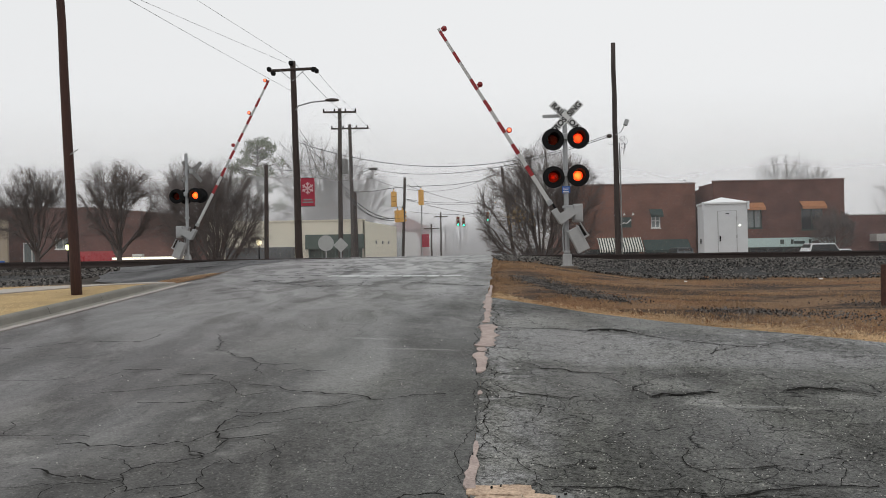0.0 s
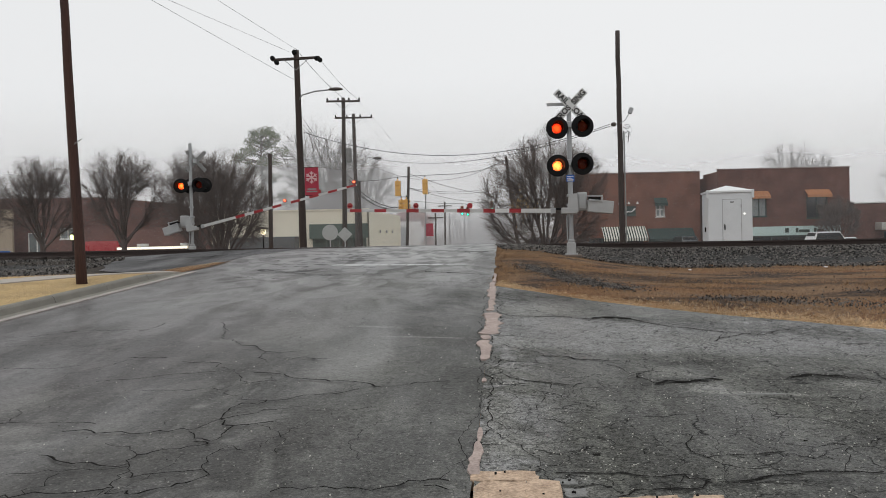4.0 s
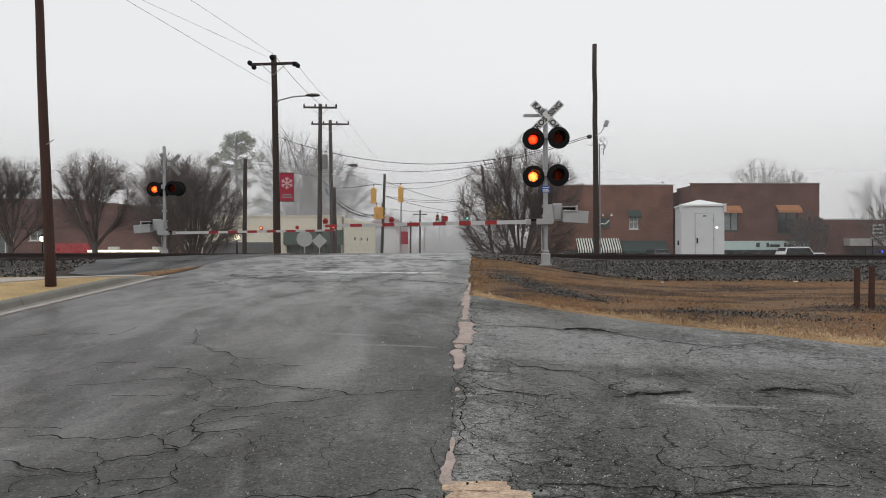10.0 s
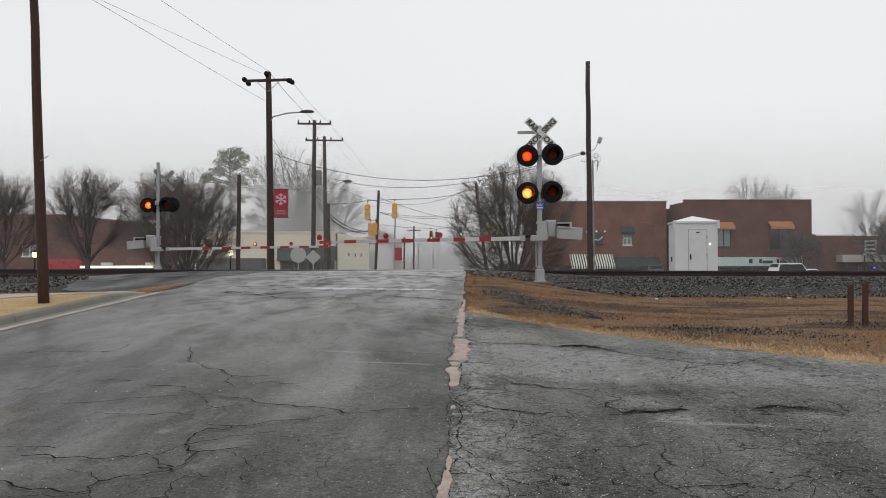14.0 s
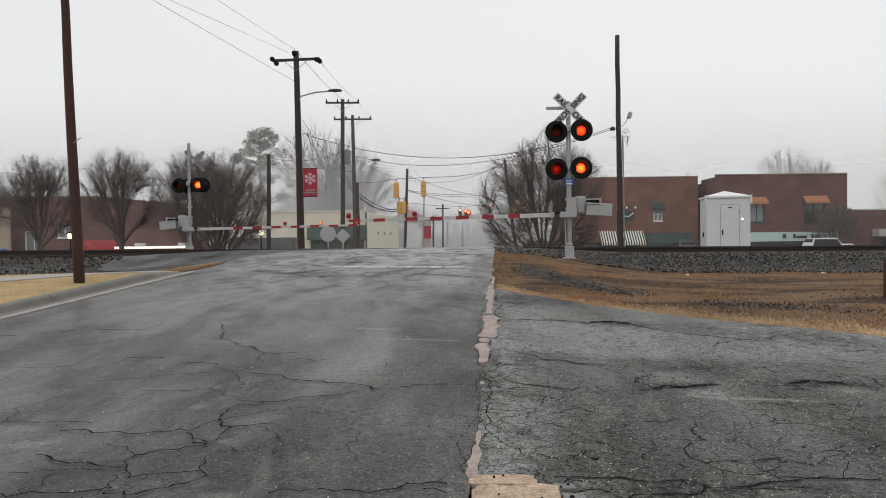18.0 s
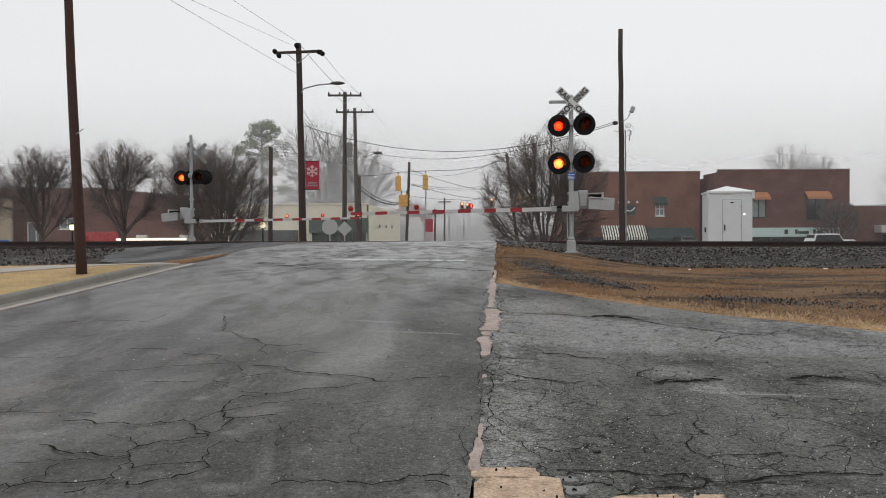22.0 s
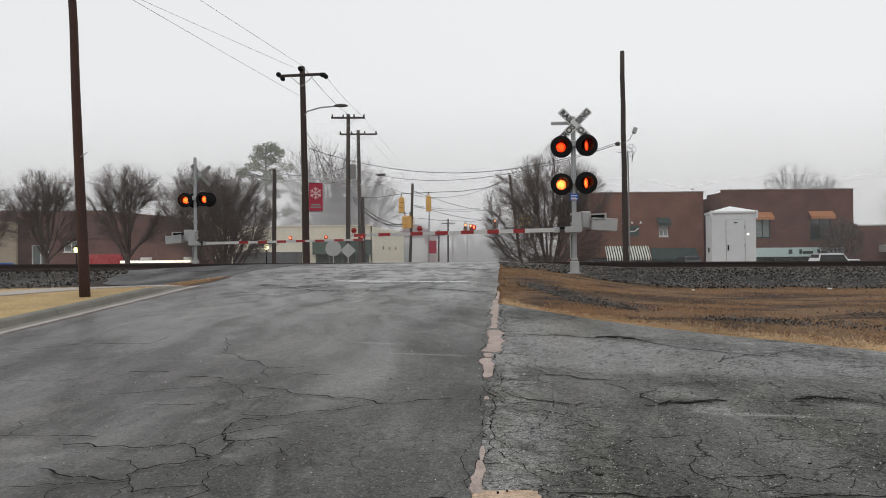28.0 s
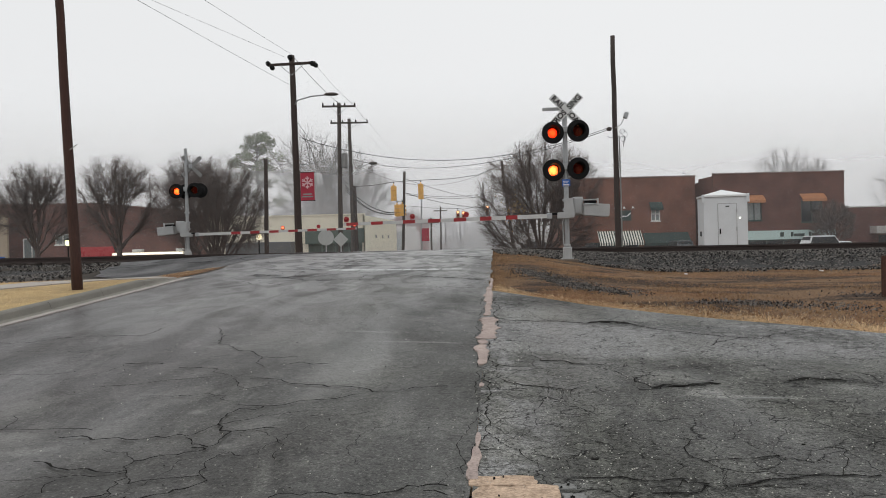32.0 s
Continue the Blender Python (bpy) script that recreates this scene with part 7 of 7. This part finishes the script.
def slab(parent, x, y, w, d, mat, rot=0.0, h=0.022, name="fragment", rough=0.16):
    bm = bmesh.new()
    n = 17
    top = []
    for i in range(n):
        a = 2 * math.pi * i / n
        r = 1 / max(abs(math.cos(a)), abs(math.sin(a))) * rnd.uniform(1 - rough, 1.04)
        p = Vector((math.cos(a) * r * w / 2, math.sin(a) * r * d / 2, 0))
        p.rotate(Euler((0, 0, radians(rot))))
        top.append(bm.verts.new((x + p.x, y + p.y, land(x + p.x, y + p.y) + h + rnd.uniform(-0.004, 0.004))))
    low = [bm.verts.new(v.co - Vector((0, 0, 0.06))) for v in top]
    bm.faces.new(top)
    for i in range(n):
        bm.faces.new((top[i], low[i], low[(i + 1) % n], top[(i + 1) % n]))
    bmesh.ops.recalc_face_normals(bm, faces=bm.faces)
    return part(name, bm, mat, parent)


def broken_strip(parent, y0, y1, w0, w1, mat, shift=0.0, h=0.013):
    """A ragged-edged length of old concrete along the joint."""
    bm = bmesh.new()
    n = max(4, int((y1 - y0) / 0.06))
    left, right = [], []
    wl_ = wr_ = 0.0
    for i in range(n + 1):
        y = y0 + (y1 - y0) * i / n
        w = (w0 + (w1 - w0) * i / n) / 2 * (0.55 if i in (0, n) else 1)
        c = seam_x(y) + shift
        wl_ = wl_ * 0.75 + rnd.gauss(0, 0.22)
        wr_ = wr_ * 0.75 + rnd.gauss(0, 0.22)
        a, b = c - w * max(0.45, 1 + wl_), c + w * max(0.45, 1 + wr_)
        left.append(bm.verts.new((a, y, land(a, y) + h)))
        right.append(bm.verts.new((b, y, land(b, y) + h)))
    for k in range(n):
        bm.faces.new((left[k], right[k], right[k + 1], left[k + 1]))
    out = bmesh.ops.extrude_face_region(bm, geom=list(bm.faces))
    for v in out["geom"]:
        if isinstance(v, bmesh.types.BMVert):
            v.co.z -= 0.05
    bmesh.ops.recalc_face_normals(bm, faces=bm.faces)
    return part("strip_fragment", bm, mat, parent)


strip_t = thing("old_kerb_strip", pose(0, 0, 0), "broken pinkish concrete strip exposed along the asphalt joint", "kerb", kind="structure")
for y0, y1, w0, w1, sh in ((14.2, 15.6, 0.05, 0.04, 0.02), (10.65, 14.1, 0.085, 0.10, 0.0), (8.85, 10.45, 0.19, 0.17, 0.03), (8.55, 8.8, 0.08, 0.07, -0.02), (7.5, 8.5, 0.085, 0.10, -0.02),
                           (6.62, 6.74, 0.04, 0.03, 0), (5.0, 5.3, 0.02, 0.03, 0.01), (4.42, 5.0, 0.10, 0.05, 0.0)):
    broken_strip(strip_t, y0, y1, w0, w1, PINKSTONE, sh)
for x, y, w, d, mat in ((0.29, 4.385, 0.36, 0.15, OCHRESTONE), (0.245, 4.07, 0.27, 0.50, OCHRESTONE), (0.465, 4.08, 0.19, 0.47, OCHRESTONE), (0.6, 4.28, 0.12, 0.1, PALEGRIT),
                        (0.63, 4.12, 0.12, 0.14, PALEGRIT), (0.95, 4.0, 0.34, 0.1, OCHRESTONE), (1.25, 4.02, 0.16, 0.05, OCHRESTONE)):
    slab(strip_t, x, y, w, d, mat, rnd.uniform(-4, 4), 0.012, rough=0.09 if w * d > 0.03 else 0.3)
    # pits: flat dark flecks laid on the concrete
    for _ in range(2):
        slab(strip_t, x + rnd.uniform(-0.35, 0.35) * w, y + rnd.uniform(-0.4, 0.4) * d, rnd.uniform(0.006, 0.022), rnd.uniform(0.005, 0.012), CRACK, rnd.uniform(0, 90), 0.0185, "pit", 0.3)

scuffs = thing("worn_patches", pose(0, 0, 0), "pale worn patches around potholes in the asphalt", "road wear", kind="structure")
for x, y, w, d in ((2.3, 6.03, 0.42, 0.03), (1.98, 6.2, 0.2, 0.05)):
    slab(scuffs, x, y, w, d, PALEGRIT, rnd.uniform(-9, 2), 0.0075, "worn_patch")
# potholes: flat dark pieces that paint the shade of the hollows
for x, y, w, d in ((1.80, 6.47, 0.12, 0.05), (1.93, 6.5, 0.10, 0.06), (2.85, 6.62, 0.1, 0.06), (3.02, 6.58, 0.12, 0.05), (1.9, 9.84, 0.14, 0.12), (2.08, 9.76, 0.16, 0.1), (0.84, 4.72, 0.05, 0.04), (2.5, 4.55, 0.03, 0.02), (2.1, 4.9, 0.025, 0.02)):
    slab(scuffs, x, y, w, d, CRACK, rnd.uniform(-9, 4), 0.0085, "pothole", 0.4)

# stop line of worn paint patches
stop = thing("stop_line", pose(0, 0, 0), "worn broken white stop line across the approach lane", "road marking", kind="structure")
x = -2.5
while x < 0.75:
    w = rnd.uniform(0.15, 0.5)
    y = 18.1 - 0.19 * (x + 1)
    if rnd.random() < (0.6 if x < -1.3 else 0.96):
        slab(stop, x + w / 2, y, w * 0.96, rnd.uniform(0.16, 0.36), PAINT, -8, 0.008, "paint_patch")
    x += w + rnd.uniform(0.0, 0.05)


def crack(parent, pts, width):
    """A jagged, branching crack that follows the road between rough way points."""
    vs, fs = [], []

    def run(a, b, w):
        n = max(3, int((Vector(b) - Vector(a)).length / 0.06))
        prev = None
        d = (Vector(b) - Vector(a)).normalized()
        s = Vector((-d.y, d.x))
        off = 0.0
        for i in range(n + 1):
            off = off * 0.8 + rnd.gauss(0, 0.022)
            c = Vector(a).lerp(Vector(b), i / n) + s * off * max(0.0, math.sin(math.pi * i / n)) ** 0.4
            ww = w * (1.2 if abs(d.x) > abs(d.y) else 0.62) * rnd.uniform(0.35, 1.3) * (1.0 + 0.09 * max(0, c.y - 5))
            k = len(vs)
            for q in (c - s * ww, c + s * ww):
                vs.append((q.x, q.y, land(q.x, q.y) + 0.011))
            if prev is not None:
                fs.append((prev, prev + 1, k + 1, k))
            prev = k
            if w > 0.006 and rnd.random() < 0.035:
                e = c + (d * rnd.uniform(-0.4, 0.6) + s * rnd.choice((-1, 1))) * rnd.uniform(0.3, 0.9)
                branches.append((tuple(c), tuple(e)))

    branches = []
    for a, b in zip(pts, pts[1:]):
        run(a, b, width)
    for a, b in branches[:14]:
        run(a, b, width * 0.55)
    return part("crack", (vs, fs), CRACK, parent)


cracks = thing("road_cracks", pose(0, 0, 0), "long jagged dark cracks in the old asphalt", "road crack", kind="structure")
crack(cracks, ((-5.04, 9.34), (-4.63, 9.35), (-4.28, 9.65), (-3.48, 9.64), (-3.47, 10.19)), 0.0054)
crack(cracks, ((-3.04, 7.93), (-2.88, 7.95), (-2.66, 7.89)), 0.0072)
crack(cracks, ((-3.29, 7.13), (-3.17, 7.46), (-3.03, 7.89)), 0.0036)
crack(cracks, ((-2.92, 6.91), (-2.48, 7.07), (-1.93, 7.22)), 0.0042)
crack(cracks, ((-2.45, 7.69), (-2.06, 7.58), (-1.86, 7.28), (-1.75, 7.01), (-1.65, 6.79)), 0.0060)
crack(cracks, ((-2.73, 10.1), (-2.55, 9.59), (-2.39, 8.92), (-2.1, 8.5), (-1.91, 8.39), (-1.76, 8.03), (-1.66, 7.63)), 0.0060)
crack(cracks, ((-1.44, 7.73), (-1.27, 7.73), (-1.08, 7.7)), 0.0060)
crack(cracks, ((-1.78, 8.12), (-1.55, 8.06), (-1.4, 8.12)), 0.0042)
crack(cracks, ((-1.66, 7.13), (-1.45, 7.08), (-1.27, 6.89), (-0.95, 6.74), (-0.65, 6.65), (-0.41, 6.52)), 0.0072)
crack(cracks, ((-0.36, 6.58), (-0.18, 6.63), (0.02, 6.65)), 0.0072)
crack(cracks, ((-2.41, 6.56), (-2.09, 6.54), (-1.8, 6.52), (-1.68, 6.35), (-1.54, 6.2), (-1.34, 6.14), (-1.09, 6.28), (-0.69, 6.46)), 0.0060)
crack(cracks, ((-1.8, 6.52), (-1.66, 6.7), (-1.39, 6.8)), 0.0042)
crack(cracks, ((-1.34, 6.14), (-1.38, 6.03), (-1.53, 5.98), (-1.55, 5.86), (-1.55, 5.7), (-1.5, 5.55), (-1.41, 5.47), (-1.29, 5.51), (-1.14, 5.54)), 0.0078)
crack(cracks, ((-1.52, 5.66), (-1.6, 5.52), (-1.68, 5.39), (-1.81, 5.36), (-2.05, 5.34), (-2.28, 5.36), (-2.52, 5.42)), 0.0072)
crack(cracks, ((-1.67, 5.35), (-1.59, 5.2), (-1.47, 5.13), (-1.44, 5.27), (-1.41, 5.47)), 0.0072)
crack(cracks, ((-3.06, 5.64), (-2.7, 5.64), (-2.37, 5.59)), 0.0048)
crack(cracks, ((-1.57, 5.13), (-1.47, 5.08), (-1.58, 5.03), (-1.72, 4.97), (-1.83, 4.88), (-1.82, 4.73)), 0.0066)
crack(cracks, ((-2.44, 4.92), (-2.23, 4.78), (-2.1, 4.76), (-1.98, 4.7), (-1.82, 4.72), (-1.76, 4.59), (-1.77, 4.48), (-1.75, 4.33), (-1.79, 4.31), (-1.99, 4.26), (-2.21, 4.23), (-2.3, 4.21)), 0.0072)
crack(cracks, ((-1.75, 4.57), (-1.66, 4.53), (-1.47, 4.56), (-1.37, 4.59), (-1.32, 4.54)), 0.0066)
crack(cracks, ((-1.47, 5.08), (-1.37, 4.92), (-1.39, 4.77), (-1.38, 4.63), (-1.3, 4.51), (-1.36, 4.41), (-1.45, 4.32), (-1.59, 4.23), (-1.66, 4.28), (-1.75, 4.33)), 0.0066)
crack(cracks, ((-2.15, 4.57), (-2.13, 4.37), (-2.17, 4.25), (-2.23, 4.13)), 0.0060)
crack(cracks, ((-1.78, 4.3), (-1.84, 4.19), (-1.92, 4.12)), 0.0060)
crack(cracks, ((-1.37, 4.92), (-1.3, 5.02), (-1.13, 4.97), (-1.12, 5.07), (-1.04, 5.24), (-0.91, 5.58)), 0.0042)
crack(cracks, ((-0.91, 4.22), (-0.75, 4.24), (-0.64, 4.28), (-0.53, 4.26), (-0.33, 4.25), (-0.23, 4.31), (-0.15, 4.33), (-0.0, 4.33)), 0.0078)
crack(cracks, ((-0.13, 4.26), (-0.0, 4.19)), 0.0072)
crack(cracks, ((-0.95, 5.84), (-0.67, 5.82), (-0.54, 5.9)), 0.0036)
crack(cracks, ((-3.01, 5.7), (-3.03, 5.88), (-3.12, 6.02)), 0.0048)
crack(cracks, ((-4.11, 7.6), (-3.7, 7.5), (-3.36, 7.62)), 0.0036)
crack(cracks, ((0.63, 10.49), (0.81, 10.15), (1.24, 10.04), (1.68, 9.76)), 0.0078)
crack(cracks, ((1.68, 9.76), (1.96, 9.87), (2.11, 9.74), (2.25, 9.42), (2.51, 9.01), (2.88, 8.68), (3.27, 8.42)), 0.0090)
crack(cracks, ((0.54, 8.26), (0.7, 7.95), (0.87, 7.61), (1.14, 7.42), (1.51, 7.32)), 0.0078)
crack(cracks, ((0.42, 6.95), (0.52, 6.72), (0.8, 6.52), (0.93, 6.44), (1.07, 6.45)), 0.0072)
crack(cracks, ((1.73, 6.45), (1.91, 6.49), (2.12, 6.5)), 0.0090)
crack(cracks, ((1.48, 6.37), (1.65, 6.38), (1.73, 6.45)), 0.0060)
crack(cracks, ((2.75, 6.56), (2.95, 6.62), (3.12, 6.44), (3.27, 6.29)), 0.0090)
crack(cracks, ((1.47, 5.02), (1.38, 4.74), (1.43, 4.61), (1.59, 4.66), (1.9, 4.7)), 0.0060)
crack(cracks, ((0.57, 4.42), (0.86, 4.39), (1.23, 4.35), (1.34, 4.26)), 0.0072)
crack(cracks, ((0.82, 4.05), (1.07, 4.15), (1.31, 4.23), (1.8, 4.32), (2.26, 4.33)), 0.0072)
crack(cracks, ((0.24, 5.17), (0.32, 5.09), (0.43, 4.86), (0.5, 4.53)), 0.0048)
# joints round the apron and the crossing panel, and ripples where wheels have pushed the surface
rnd = random.Random(14)
for _ in range(34):
    x, y = rnd.uniform(-4.8, -1.9), rnd.uniform(15.5, 22.0)
    w = rnd.uniform(0.25, 0.8)
    crack(cracks, ((x, y), (x + w * 0.5, y + rnd.uniform(-0.25, 0.1)), (x + w, y + rnd.uniform(-0.35, 0.05))), rnd.uniform(0.006, 0.012))
crack(cracks, ((-8.48, 20.91), (-7.68, 20.95), (-7.25, 21.18), (-6.79, 21.7), (-6.13, 21.9), (-6.2, 24.0), (-5.9, 25.3)), 0.02)
crack(cracks, ((-1.4, 22.82), (0.24, 21.95), (1.1, 21.6)), 0.012)
crack(cracks, ((-0.45, 16.38), (0.45, 15.64), (0.79, 15.48)), 0.014)
crack(cracks, ((-1.6, 16.75), (-0.45, 16.38)), 0.007)
for side, w in ((-0.07, 0.0045), (0.075, 0.006)):
    crack(cracks, tuple((seam_x(y) + side * (0.7 if y < 8 else 1.2), y) for y in (4.5, 5.4, 6.6, 7.8, 9.2, 10.8, 12.6)), w)
crack(cracks, ((1.6, 6.42), (1.8, 6.48), (1.95, 6.52), (2.15, 6.5)), 0.014)
crack(cracks, ((2.7, 6.56), (2.9, 6.64), (3.1, 6.55), (3.3, 6.35)), 0.014)
crack(cracks, ((1.7, 9.8), (1.9, 9.9), (2.1, 9.78), (2.3, 9.5)), 0.02)

# ---- what moves: gate arms, flashing lamps, street signals ----
PERIOD, START, LEFT_ON = 1.209, 0.15, 0.67


def spin_rows(base, states, half):
    """Rows for a bowl that turns by 180 degrees at each change; states are (seconds, lit)."""
    rows, ang = [], 0.0 if states[0][1] else 180.0
    rows.append((0.0, base @ pose(0, 0, 0, 0, 0, ang)))
    for t, lit in states[1:]:
        t += -0.05 if lit else 0.07      # a bulb fades a little after it is switched off
        if t + half > 31.95:
            break
        for k in range(4):
            tt = t - half + half * 2 * k / 3
            if tt > rows[-1][0] + 0.02:
                rows.append((tt, base @ pose(0, 0, 0, 0, 0, ang + 60 * k)))
        ang += 180
    rows.append((32.0, base @ pose(0, 0, 0, 0, 0, ang)))
    return rows


def flashes(side):
    """Changes of the left (0) or right (1) lamp of each pair."""
    out = [(0.0, side == 1)]
    k = 0
    while True:
        on = START + k * PERIOD
        off = on + LEFT_ON
        if on > 32:
            return out
        out.append((on, side == 0))
        out.append((off, side == 1))
        k += 1


def motions():
    for arm, keys, sgn in ((near_arm, ((0, 58.7), (1, 45.2), (2, 32.3), (3, 15.2), (3.5, 8.3), (4.3, -0.6), (5, -0.9), (32, -0.9)), 1),
                           (far_arm, ((0, 62.0), (1, 50.5), (2, 39.3), (3, 25.7), (3.5, 18.5), (4.5, 10.0), (5.5, 4.8), (6, 2.8), (7, 1.0), (8, 0.7), (32, 0.7)), -1)):
        base = arm.matrix_basis.copy()
        walk(arm, [(t, base @ pose(0, 0, 0, 0, sgn * a, 0)) for t, a in keys])
    for k, bowl in near_lamps + far_lamps:
        walk(bowl, spin_rows(bowl.matrix_basis.copy(), flashes(k), 0.085))
    for bulbs in (near_bulbs, far_bulbs):
        # the far tip lamp burns steadily; the others take turns
        for k, side in (((1, 0), (2, 1)) if bulbs is near_bulbs else ((1, 1), (2, 0))):
            if bulbs is near_bulbs and k == 1:
                continue      # burnt out
            walk(bulbs[k], spin_rows(bulbs[k].matrix_basis.copy(), flashes(side), 0.085))
    for red, yellow, green in street_lights:
        for bulb, states in ((green, ((0, True), (14.3, False))), (yellow, ((0, False), (14.3, True), (17.5, False))), (red, ((0, False), (17.5, True)))):
            walk(bulb, spin_rows(bulb.matrix_basis.copy(), states, 0.1))


motions()
